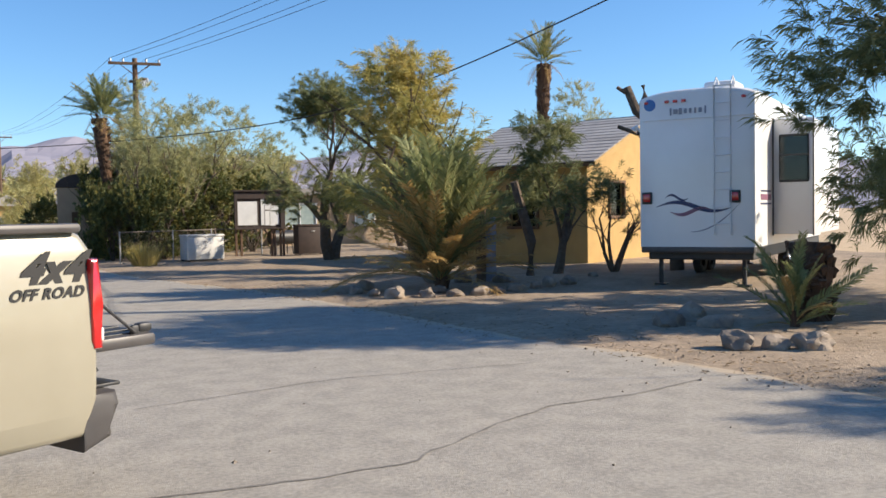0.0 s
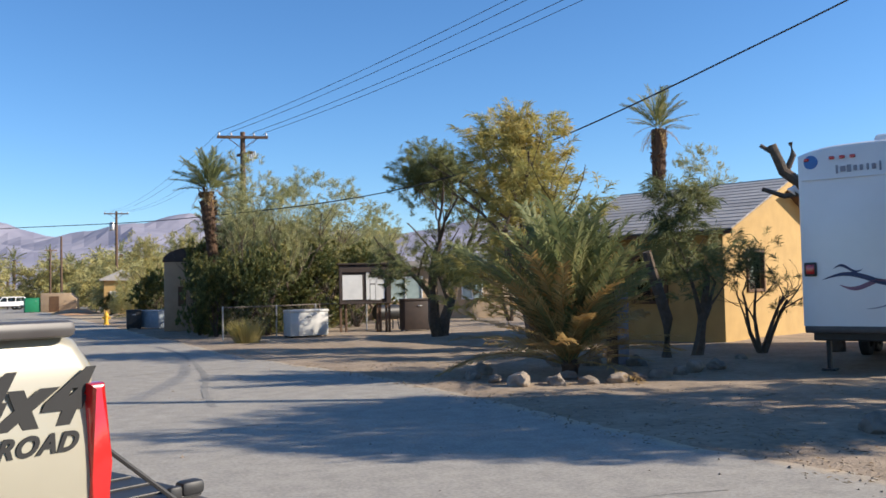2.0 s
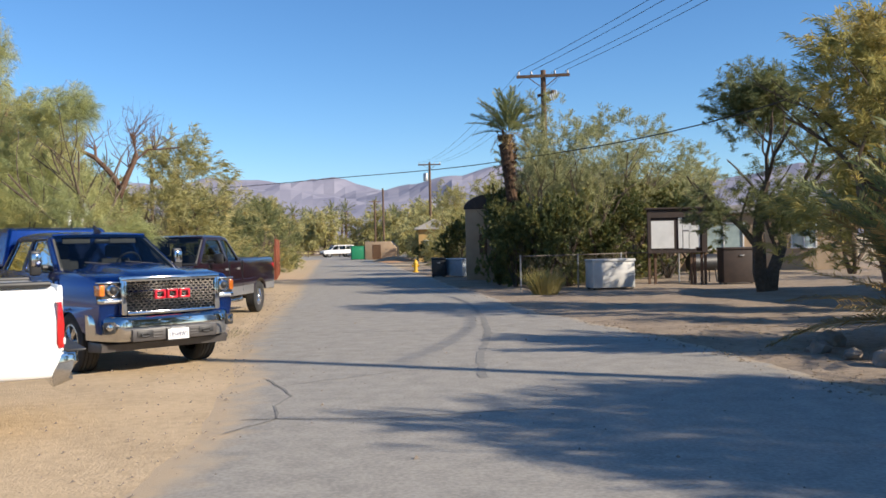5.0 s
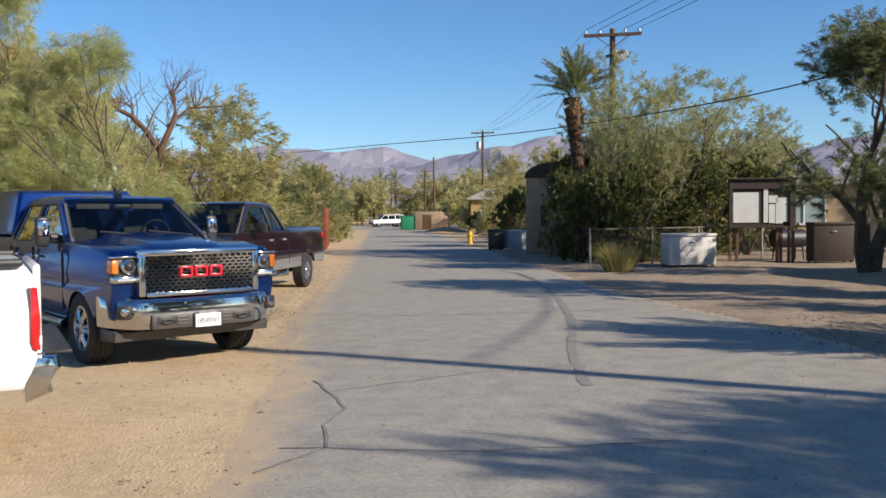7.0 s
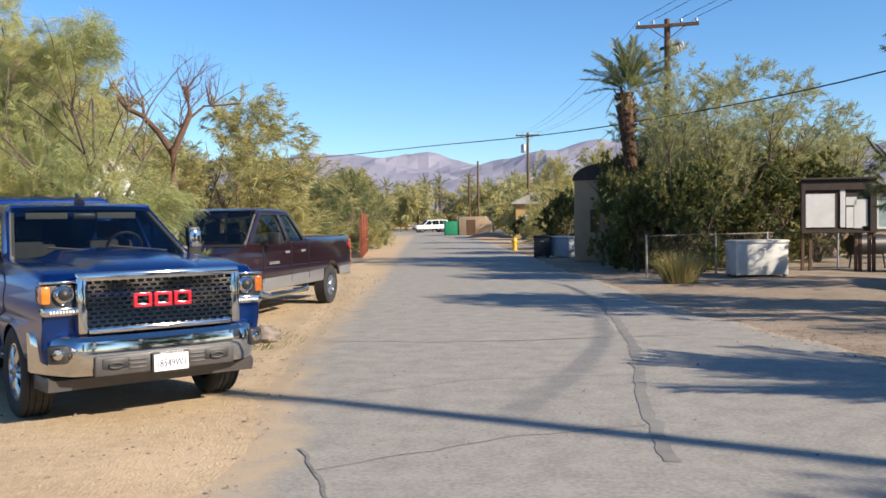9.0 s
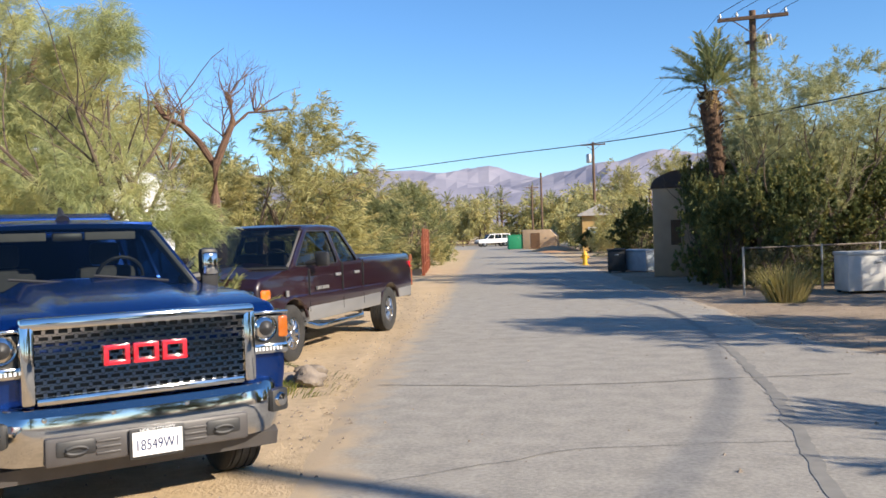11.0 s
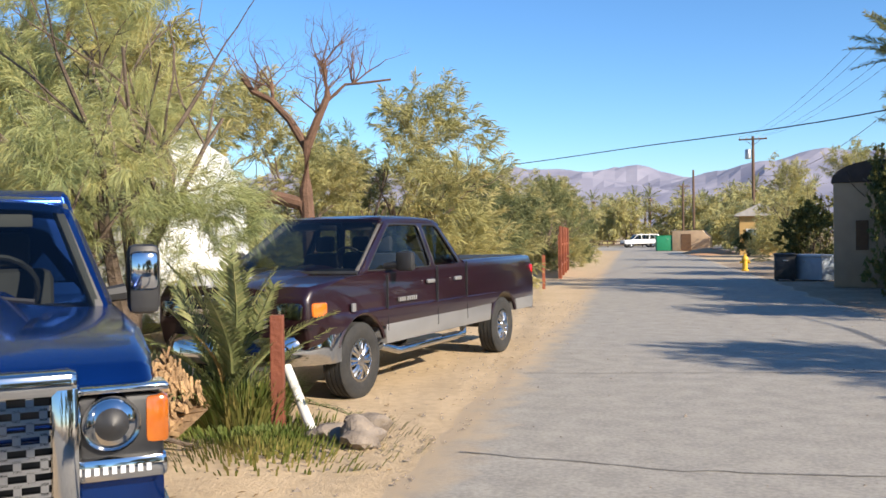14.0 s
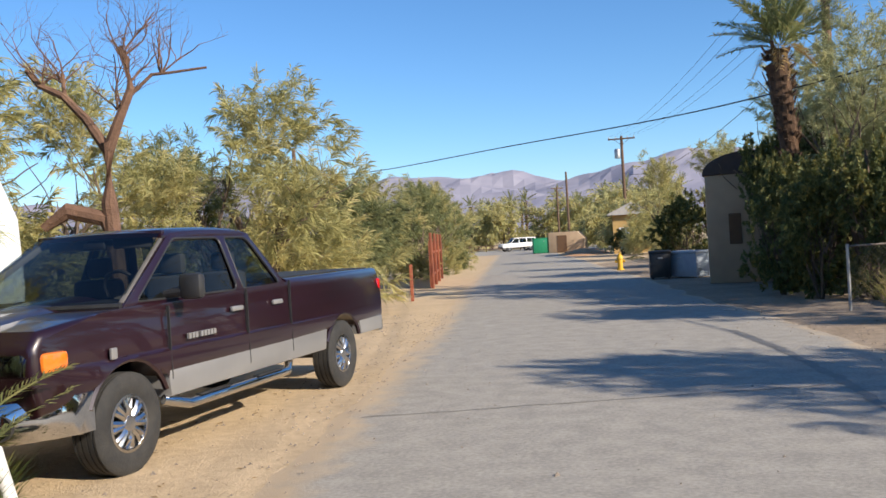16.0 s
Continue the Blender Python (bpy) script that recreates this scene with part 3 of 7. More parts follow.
shade_tree = make_tree("tamarisk_tree", 18, 6.8, 3.1, TAMARISK_GREEN, "large grey-green tamarisk tree hanging over a parked trailer", 0.22, 0.10, 1150, 34, 0.26, 0.0105, droop=0.7, gaps=0.12, stems=2)
shade_tree.matrix_basis = pose(15.5, 9.7, 0)
shade_tree.scale = (1.15, 1.15, 1.0)
front = make_tree("tamarisk_tree", 19, 3.9, 1.6, TAMARISK_GREEN, "small tamarisk tree with dark trunk before the yellow house", 0.15, 0.33, 330, 42, 0.27, 0.009, droop=0.5, gaps=0.2, stems=1)
front.matrix_basis = pose(14.6, 20.6, 0)

for src, spots in ((hedge, [(-10.6, 37.0, 130, 1.05, 1.2), (-9.4, 57.0, 60, 1.05, 1.0), (-8.2, 66.0, 200, 1.1, 1.0), (-10.2, 77.0, 90, 1.2, 1.1), (-12.6, 90.0, 10, 1.3, 1.1), (-14.5, 32.5, 300, 1.3, 1.35), (-9.5, 30.5, 20, 1.1, 1.12), (-7.4, 35.4, 200, 0.8, 0.75), (-7.8, 44.2, 250, 0.9, 0.9),
                           (6.4, 60.0, 40, 0.95, 1.1), (5.0, 74.0, 150, 1.0, 1.2), (8.5, 52.5, 240, 0.9, 1.15)]),
                   (hedge2, [(-8.4, 51.5, 40, 1.0, 1.1), (-7.6, 61.5, 140, 1.0, 1.1), (-9.2, 71.5, 230, 1.1, 1.15), (-11.6, 83.5, 20, 1.25, 1.2), (-11.5, 44.0, 0, 1.2, 1.3)]),
                   (far_tree, [(-14.5, 97.0, 80, 1.4, 1.3), (-18.5, 110.0, 0, 1.5, 1.4), (-20, 168, 20, 2.4, 1.6), (-29, 166, 80, 2.4, 1.7), (-40, 170, 140, 2.4, 1.6), (-9, 172, 190, 2.4, 1.6), (0, 176, 250, 2.4, 1.7), (8, 160, 300, 2.4, 1.8), (-52, 166, 30, 2.4, 1.7), (1.5, 122, 30, 1.3, 1.1),
                             (-24, 150, 0, 2.0, 1.7), (-14, 160, 60, 2.0, 1.8), (-34, 146, 120, 2.1, 1.8), (-4, 165, 200, 2.2, 1.8), (-46, 150, 10, 2.2, 1.9), (5.8, 86.0, 80, 1.1, 1.0), (4.6, 96, 10, 1.2, 1.1), (4, 112, 190, 1.4, 1.4), (8, 125, 20, 1.8, 1.7), (3, 140, 70, 1.9, 1.8), (16, 100, 0, 1.9, 1.7), (14.0, 66, 30, 1.4, 1.4), (22, 80, 100, 1.8, 1.6), (17.5, 56, 30, 1.3, 1.3)]),
                   (thin, [(-12.0, 31.5, 0, 0.95, 1.05), (7.9, 43.9, 120, 1.0, 1.12), (10.6, 43.3, 200, 1.05, 1.0), (7.0, 45.6, 300, 0.8, 0.95), (12.6, 45.5, 10, 1.0, 1.0), (7.2, 40.4, 70, 0.66, 0.88), (8.9, 40.2, 160, 0.66, 0.85), (16, 50.0, 200, 0.9, 0.9), (21, 44, 40, 0.9, 0.9), (27, 36, 80, 0.9, 1.1), (-16.5, 27.5, 50, 1.0, 0.95)]),
                   (shrub, [(7.4, 43.2, 40, 1.0, 0.9), (6.6, 44.5, 150, 0.7, 0.7), (12.8, 43.5, 60, 0.9, 1.0), (4.6, 55.5, 10, 0.8, 0.8), (2.7, 87.5, 10, 0.55, 0.5), (8.0, 39.9, 200, 0.6, 0.55), (6.3, 41.2, 70, 0.6, 0.6), (5.75, 41.6, 190, 0.5, 0.85), (5.75, 38.7, 30, 0.5, 0.75), (6.7, 38.0, 120, 0.55, 0.85), (5.3, 40.3, 250, 0.42, 0.8), (7.7, 38.4, 330, 0.6, 0.9), (6.75, 44.7, 310, 0.75, 1.15), (5.95, 44.2, 100, 0.5, 1.05), (9.3, 40.6, 110, 0.7, 0.8)]),
                   (gold, [(-9.6, 31.5, 60, 0.8, 0.9), (-9.6, 24.4, 200, 0.7, 0.95)]),
                   (screen, [(-7.2, 25.3, 140, 0.95, 1.32)]),
                   # copies at y 0.6 and -6.5 stand out of view, added to cast shadows
                   (shade_tree, [(17.4, 0.6, 130, 0.9, 0.9), (14.5, -6.5, 40, 1.0, 1.0), (17.4, 9.4, 220, 1.2, 1.05), (13.5, 9.2, 310, 0.68, 0.95)])):
    for x, y, rz, s, sz in spots:
        put(src, x, y, rz, s, sz)

palm_bush(9.9, 18.3, 31, "big wild date palm bush with green and browned fronds", 3.1, 120, tilt=(34, 88), dry=0.45)
palm_bush(10.75, 9.5, 33, "young date palm sprouting beside a stump", 1.15, 22, "palm_sapling", dry=0.25, z=0.05)
palm_bush(-3.2, 23.55, 35, "young date palm clump beside the parked maroon pickup", 1.3, 24, "palm_clump", dry=0.15, z=0.12)
palm_tree(6.0, 42.7, 6.2, 41, "tall date palm with a rough brown trunk", 0.30, 1.65, 26, 0.3)
palm_tree(31.0, 45.0, 10.5, 43, "tall date palm behind the house", 0.42, 2.3, 30, 0.3)
for i in range(26):
    rng0 = random.Random(100 + i)
    if i == 0:
        far_palm = palm_tree(-26, 205, 9.0, 45, "distant date palm in a grove", 0.35, 2.6, 18, 0.2)
    else:
        put(far_palm, -60 + i * 3.4 + rng0.uniform(-2, 2), rng0.uniform(190, 240), rng0.uniform(0, 360), rng0.uniform(0.9, 1.2), rng0.uniform(0.75, 1.15))


def dead_tree(x, y):
    rng = random.Random(5)
    thing = empty("dead_tree", pose(x, y, 0), "bare reddish dead tree with broken limbs", "tree")
    bm = bmesh.new()
    tube(bm, [(0, 0, -0.1), (0.06, 0, 1.4), (-0.02, 0.0, 2.6), (0.02, 0, 3.5)], [0.165, 0.135, 0.12, 0.115], 10)
    part("trunk", bm, DEADWOOD, thing)
    for path, r in (([(0, 0, 3.4), (-0.35, 0.05, 3.9), (-0.75, 0.1, 4.3), (-1.15, 0.1, 4.5), (-1.35, 0.1, 4.75)], 0.14), ([(0.02, 0, 3.4), (0.2, 0, 3.8), (0.42, 0.05, 4.3), (0.38, 0.05, 4.75), (0.3, 0.0, 4.95)], 0.15),
                    ([(-0.72, 0.1, 4.25), (-0.75, 0.12, 4.65)], 0.06), ([(0.4, 0.05, 4.2), (0.75, 0.1, 4.5), (1.0, 0.1, 4.5), (1.6, 0.2, 4.55)], 0.05)):
        bm = bmesh.new()
        tube(bm, path, [r * 0.62 * (1 - 0.14 * i) for i in range(len(path))], 8)
        part("limb", bm, DEADWOOD, thing)
    bm, tips = bmesh.new(), []
    for p in ((-1.1, 0.1, 4.5), (0.35, 0, 4.8), (0.42, 0.05, 4.4), (-0.75, 0.1, 4.5), (0.2, 0, 4.0), (0.9, 0.1, 4.5)):
        for _ in range(6):
            limbs(rng, bm, Vector(p), Vector((rng.gauss(0, 0.6), rng.gauss(0, 0.6), 0.8)), rng.uniform(0.45, 0.95), 0.017, 2, tips, 0.6, 4)
    part("twig", bm, DEADWOOD, thing)
    bm = bmesh.new()
    tube(bm, [(-0.95, -0.3, 2.25), (-0.6, -0.2, 2.5), (-0.1, 0, 2.35), (0.0, 0, 2.1)], [0.07, 0.13, 0.13, 0.1], 9)
    part("broken_limb", bm, DEADWOOD, thing)


dead_tree(-6.1, 31.1)


def dead_trunk(x, y, spec, label, mat=BARK, name="dead_tree"):
    thing = empty(name, pose(x, y, 0), label, "tree")
    for path, r in spec:
        bm = bmesh.new()
        tube(bm, path, [r * (1 - 0.4 * i / len(path)) for i in range(len(path))], 9)
        part("limb" if path[0][2] > 0.5 else "trunk", bm, mat, thing)
    return thing


dead_trunk(17.75, 19.4, [([(0, 0, -0.1), (-0.03, 0, 1.5), (-0.2, 0.1, 3.3)], 0.2), ([(-0.18, 0.1, 3.2), (-0.42, 0.25, 3.9), (-0.95, 0.5, 4.35), (-1.15, 0.65, 5.0)], 0.16), ([(-0.2, 0.1, 3.3), (-0.15, 0.05, 4.2), (0.1, -0.1, 4.75)], 0.13), ([(-0.9, 0.48, 4.3), (-0.72, 0.4, 4.75), (-0.78, 0.42, 5.05)], 0.08), ([(-1.05, 0.58, 4.75), (-1.4, 0.75, 5.0)], 0.06), ([(-0.42, 0.25, 3.85), (-0.95, 0.5, 3.75), (-1.35, 0.8, 3.95)], 0.07)], "dark lopped tree with stubby limbs behind the trailer")
twiggy = make_tree("tamarisk_tree", 23, 3.0, 1.3, TAMARISK_GREEN, "sparse twiggy young tree before the yellow gable", 0.06, 0.2, 50, 26, 0.2, 0.008, droop=0.4, gaps=0.2, stems=4)
twiggy.matrix_basis = pose(16.4, 20.4, 0)
dead_trunk(13.5, 20.2, [([(0, 0, -0.1), (0.05, 0, 0.9), (-0.25, 0.05, 1.9), (-0.42, 0.05, 2.45)], 0.15)], "short dark forked stub of a tree before the house")
dead_trunk(-7.6, 26.0, [([(0, 0, -0.1), (0.1, 0, 2.2), (0.05, 0, 3.0), (0.3, 0, 3.6)], 0.16), ([(0.05, 0, 3.0), (0.5, 0.1, 4.4), (0.7, 0.1, 5.0)], 0.05)], "broken bare trunk among tamarisks", DEADWOOD)
grass_tuft("dry_grass_clump", 6.15, 33.7, 3, DRYGRASS, "clump of tall dry yellow grass beside a fence", 520, 0.42, 1.0)
g1 = grass_tuft("grass_patch", -2.5, 22.95, 4, GRASS, "patch of short green grass round a post and stones", 3000, 0.95, 0.13, 0.0, 1.35)
g2 = grass_tuft("grass_patch", -4.35, 22.4, 6, GRASS, "patch of yellowing grass under the tamarisk", 2200, 0.85, 0.2, 0.0, 1.3)
g3 = grass_tuft("grass_patch", -3.0, 23.5, 7, GRASS, "tall green grass beside a palm stump", 900, 0.4, 0.55)

# ---- vehicles ---- (x forward from the front bumper at 0, y to the left, z up)


def lathe(bm, prof, seg=36, y0=0.0):
    """Rings of (radius, y) round the y axis."""
    rings = [[bm.verts.new((math.cos(2 * math.pi * k / seg) * r, y0 + y, math.sin(2 * math.pi * k / seg) * r)) for k in range(seg)] for r, y in prof]
    for a, b in zip(rings, rings[1:]):
        for k in range(seg):
            bm.faces.new((a[k], b[k], b[(k + 1) % seg], a[(k + 1) % seg]))
    bmesh.ops.recalc_face_normals(bm, faces=bm.faces[:])


def wheel(parent, x, y, r=0.405, width=0.27, rim_r=0.225, spokes=5, side=1, rim_mat=None):
    """A road wheel as a part: tyre with grooved tread and lettered shoulder; rim, spokes and hub under it."""
    rim_mat = rim_mat or ALLOY
    bm = bmesh.new()
    w = width / 2
    prof = [(rim_r, -w * 0.8), (rim_r + 0.05, -w * 0.98), (r - 0.05, -w), (r - 0.012, -w * 0.86)]
    for g in (-0.6, -0.22, 0.22, 0.6):
        c = g * w
        prof += [(r, c - 0.022), (r, c - 0.006), (r - 0.012, c - 0.005), (r - 0.012, c + 0.005), (r, c + 0.006), (r, c + 0.022)]
    prof += [(r - 0.012, w * 0.86), (r - 0.05, w), (rim_r + 0.05, w * 0.98), (rim_r, w * 0.8)]
    lathe(bm, prof, 44)
    wh = part("wheel", bm, RUBBER, parent, "", True, pose(x, y, r))
    wh["label"] = "black treaded tyre on an alloy rim"
    bm = bmesh.new()
    s = side
    lathe(bm, [(rim_r + 0.004, -s * w * 0.82), (rim_r + 0.004, s * w * 0.84), (rim_r - 0.018, s * w * 0.86), (rim_r - 0.03, s * w * 0.6), (rim_r - 0.035, s * w * 0.1), (0.05, s * w * 0.05), (0.001, s * w * 0.05)], 36)
    part("rim", bm, rim_mat, wh, "", True)
    for k in range(spokes):
        bm = bmesh.new()
        a = 2 * math.pi * k / spokes
        for da in (-0.16, 0.16):
            p0, p1 = (math.cos(a) * 0.05, s * w * 0.62, math.sin(a) * 0.05), (math.cos(a + da) * (rim_r - 0.03), s * w * 0.66, math.sin(a + da) * (rim_r - 0.03))
            tube(bm, [p0, [(p0[i] + p1[i]) / 2 + (s * 0.015 if i == 1 else 0) for i in range(3)], p1], [0.035, 0.028, 0.026], 6)
        part("spoke", bm, rim_mat, wh, "", True)
    bm = bmesh.new()
    lathe(bm, [(0.085, s * w * 0.5), (0.08, s * w * 0.74), (0.06, s * w * 0.9), (0.001, s * w * 0.92)], 20)
    part("hub_cap", bm, rim_mat, wh, "", True)
    bm = bmesh.new()
    lathe(bm, [(rim_r - 0.045, s * w * 0.02), (rim_r - 0.05, s * w * 0.12), (0.03, s * w * 0.13), (0.001, s * w * 0.13)], 24)
    part("brake_disc", bm, BLACK, wh, "", True)
    return wh


def arch(cx, r, z0, n=12):
    """Points of a wheel opening from the rear foot to the front foot, over the top."""
    a0 = math.asin(min(max((z0 - 0.40) / r, -1), 1))
    return [(cx - math.cos(a0 + (math.pi - 2 * a0) * i / n) * r, 0.40 + math.sin(a0 + (math.pi - 2 * a0) * i / n) * r) for i in range(n + 1)]


def levels(bm, low_z, top_z):
    """Cuts a prism at even heights, so that its flanks can be bowed."""
    for k in range(1, 8):
        bmesh.ops.bisect_plane(bm, geom=bm.verts[:] + bm.edges[:] + bm.faces[:], plane_co=(0, 0, low_z + (top_z - low_z) * k / 8), plane_no=(0, 0, 1))


def shell(outline, W, tuck, bevel, top_z, low_z):
    """A body shell from a side outline, its flanks bowed: widest at mid height, drawn in above and below."""
    bm = bmesh.new()
    prism(bm, outline, -W / 2, W / 2, bevel, 3)
    levels(bm, low_z, top_z)
    bmesh.ops.triangulate(bm, faces=[f for f in bm.faces if len(f.verts) > 4])
    for v in bm.verts:
        u = (v.co.z - low_z) / (top_z - low_z)
        v.co.y *= 1 - tuck * (2 * u - 0.9) ** 2
        nose = max(0.0, v.co.x + 0.75) / 0.75
        v.co.y *= 1 - 0.075 * nose * nose
    return bm


def quad_part(name, pts, material, parent, label="", thick=0.006):
    """A thin pane or panel over four points, with thickness."""
    bm = bmesh.new()
    p = [Vector(q) for q in pts]
    n = (p[1] - p[0]).cross(p[3] - p[0]).normalized() * thick
    a = [bm.verts.new(q) for q in p]
    b = [bm.verts.new(q - n) for q in p]
    bm.faces.new(a)
    bm.faces.new(b[::-1])
    k = len(p)
    for i in range(k):
        bm.faces.new((a[i], b[i], b[(i + 1) % k], a[(i + 1) % k]))
    bmesh.ops.recalc_face_normals(bm, faces=bm.faces[:])
    ob = part(name, bm, material, parent, label)
    if material in (GLASS, CLEAR):
        ob.visible_shadow = False
    return ob


def bar_part(name, a, b, sx, sz, material, parent, bevel=0.015, label=""):
    """A straight rounded bar from a to b."""
    a, b = Vector(a), Vector(b)
    bm = bmesh.new()
    d = b - a
    box(bm, (0, 0, 0), (sx, sz, d.length), bevel)
    rot = d.to_track_quat("Z", "Y").to_matrix().to_4x4()
    return part(name, bm, material, parent, label, True, Matrix.Translation((a + b) / 2) @ rot)


def rounded(pts, r, n=4):
    """A closed outline with its corners rounded."""
    out = []
    q = [Vector(p) for p in pts]
    for i, p in enumerate(q):
        a, b = (q[i - 1] - p), (q[(i + 1) % len(q)] - p)
        k = min(r, a.length * 0.45, b.length * 0.45)
        p0, p1 = p + a.normalized() * k, p + b.normalized() * k
        for j in range(n + 1):
            u = j / n
            out.append(p0 * (1 - u) ** 2 + p * 2 * u * (1 - u) + p1 * u * u)
    return out


def cabin(parent, paint, W, xs, belt, roof, top_w, split=None, pillar=0.09):
    """The greenhouse: door frames with window openings, crowned roof, curved panes, seats. xs: windscreen foot, windscreen head, rear head, rear foot along x."""
    x0, x1, x2, x3 = xs
    hb, ht = W / 2 - 0.06, top_w / 2
    zt = roof - 0.07

    def flank(x, z):
        """Half width of the cabin at a height, bowed outward and drawn in towards the windscreen."""
        v = max(0.0, (z - belt) / (zt - belt))
        return hb + (ht - hb) * v + 0.035 * math.sin(math.pi * min(v, 1.0)) - 0.05 * max(0.0, (x - x1) / (x0 - x1)) ** 2

    n = 8
    head = [Vector((x1 + (x2 - x1) * i / n, zt + 0.025 * math.sin(math.pi * i / n))) for i in range(n + 1)]
    outer = [Vector((x0 + 0.06, belt - 0.05)), Vector((x0, belt))] + head + [Vector((x3, belt)), Vector((x3, belt - 0.05))]
    cuts = [None] + list(split or []) + [None]
    panes = []
    z0, z1 = belt + 0.015, zt - 0.035
    slope = (x1 - x0) / (zt - belt)
    back = (x2 - x3) / (zt - belt)
    for i in range(len(cuts) - 1):
        f0 = x0 + slope * (z0 - belt) - pillar * 1.25 if cuts[i] is None else cuts[i] - pillar * 0.5
        f1 = x0 + slope * (z1 - belt) - pillar * 0.95 if cuts[i] is None else cuts[i] - pillar * 0.5 - 0.03
        b0 = x3 + back * (z0 - belt) + pillar * 1.3 if cuts[i + 1] is None else cuts[i + 1] + pillar * 0.5
        b1 = x3 + back * (z1 - belt) + pillar * 1.1 if cuts[i + 1] is None else cuts[i + 1] + pillar * 0.5 - 0.03
        panes.append(rounded([(f0, z0), (b0, z0), (b1, z1), (f1, z1)], 0.07))
    for s in (-1, 1):
        bm = bmesh.new()
        loops = [outer] + panes
        edges = []
        for loop in loops:
            vs = [bm.verts.new((p.x, 0, p.y)) for p in loop]
            edges += [bm.edges.new((vs[i], vs[(i + 1) % len(vs)])) for i in range(len(vs))]
        bmesh.ops.triangle_fill(bm, use_beauty=True, edges=edges)
        ex = bmesh.ops.extrude_face_region(bm, geom=bm.faces[:])
        inner = [g for g in ex["geom"] if isinstance(g, bmesh.types.BMVert)]
        mark = set(inner)
        for v in bm.verts:
            v.co.y = s * (flank(v.co.x, v.co.z) - (0.05 if v in mark else 0.0))
        bmesh.ops.recalc_face_normals(bm, faces=bm.faces[:])
        part("door_frame", bm, paint, parent, "", True)
        for loop in panes:
            bm = bmesh.new()
            c = sum(loop, Vector((0, 0))) / len(loop)
            big = [c + (p - c) * 1.02 for p in loop]
            bm.faces.new([bm.verts.new((p.x, s * (flank(p.x, p.y) - 0.022), p.y)) for p in big])
            bmesh.ops.triangulate(bm, faces=bm.faces[:])
            w = part("side_window", bm, GLASS, parent, "tinted side window")
            w.visible_shadow = False
            bm = bmesh.new()
            tube(bm, [(p.x, s * (flank(p.x, p.y) - 0.008), p.y) for p in loop + loop[:1]], 0.011, 5, False)
            part("window_seal", bm, BLACK, w, "", True)
    # crowned roof, rolled down over the door frames
    bm = bmesh.new()
    nu, nv = 12, 16
    g = []
    for i in range(nu + 1):
        u = i / nu
        row = []
        for k in range(nv + 1):
            v = k / nv * 2 - 1
            x = x1 + 0.03 + (x2 - x1 - 0.06) * u
            edge = abs(v) ** 6
            z = roof + 0.02 * math.sin(math.pi * u) - 0.03 * v * v - 0.055 * edge - 0.03 * (2 * u - 1) ** 8
            row.append(bm.verts.new((x + 0.06 * (1 - v * v) * (1 - 2 * u), (ht + 0.012) * math.sin(v * math.pi / 2 * 0.98) / math.sin(math.pi / 2 * 0.98), z)))
        g.append(row)
    for i in range(nu):
        for k in range(nv):
            bm.faces.new((g[i][k], g[i][k + 1], g[i + 1][k + 1], g[i + 1][k]))
    ex = bmesh.ops.extrude_face_region(bm, geom=bm.faces[:])
    bmesh.ops.translate(bm, vec=(0, 0, -0.04), verts=[q for q in ex["geom"] if isinstance(q, bmesh.types.BMVert)])
    bmesh.ops.recalc_face_normals(bm, faces=bm.faces[:])
    part("roof", bm, paint, parent, "", True)

    def screen_pane(name, xa, xb, za, zb, wa, wb, bow, material, inset):
        """A curved pane from its foot to its head, bowed outward."""
        bm = bmesh.new()
        rows = []
        for i in range(6):
            u = inset + (1 - 2 * inset) * i / 5
            row = []
            for k in range(11):
                v = (k / 10 * 2 - 1) * (1 - inset * 1.2)
                row.append(bm.verts.new((xa + (xb - xa) * u + bow * (1 - v * v) * (1 - 0.4 * u), (wa + (wb - wa) * u) * v, za + (zb - za) * u + 0.02 * (1 - v * v) * u)))
            rows.append(row)
        for a, b in zip(rows, rows[1:]):
            for k in range(10):
                bm.faces.new((a[k], a[k + 1], b[k + 1], b[k]))
        ob = part(name, bm, material, parent, "", True)
        ob.visible_shadow = False
        return ob

    screen_pane("windscreen", x0 + 0.02, x1 + 0.03, belt - 0.01, zt + 0.035, hb - 0.05, ht - 0.02, 0.10, GLASS, 0.03)
    screen_pane("rear_window", x3 - 0.0, x2, belt, zt + 0.01, hb - 0.1, ht - 0.08, -0.03, GLASS, 0.05)
    bm = bmesh.new()
    tube(bm, [(x0 + 0.03 + 0.10 * (1 - v * v), (hb - 0.06) * v, belt - 0.005) for v in [k / 8 - 1 for k in range(17)]], 0.03, 6)
    part("cowl", bm, BLACK, parent, "", True)
    bar_part("header", (x1 + 0.02, -ht + 0.03, zt + 0.02), (x1 + 0.02, ht - 0.03, zt + 0.02), 0.05, 0.06, paint, parent)
    for s in (-1, 1):
        bar_part("pillar_trim", (x0 - 0.03, s * (hb - 0.10), belt), (x1 - 0.03, s * (ht - 0.06), zt - 0.01), 0.05, 0.06, LINING, parent)
    for xx, yy in ((x1 - 0.45, 0.42), (x1 - 0.45, -0.42), (x1 - 1.35, 0.42), (x1 - 1.35, -0.42)):
        if xx < x3 + 0.25:
            continue
        bm = bmesh.new()
        box(bm, (xx, yy, belt - 0.02), (0.2, 0.5, 0.42), 0.06, None)
        box(bm, (xx - 0.03, yy, belt + 0.3), (0.1, 0.26, 0.2), 0.04)
        part("seat", bm, INTERIOR, parent, "grey cloth seat", True)
    bm = bmesh.new()
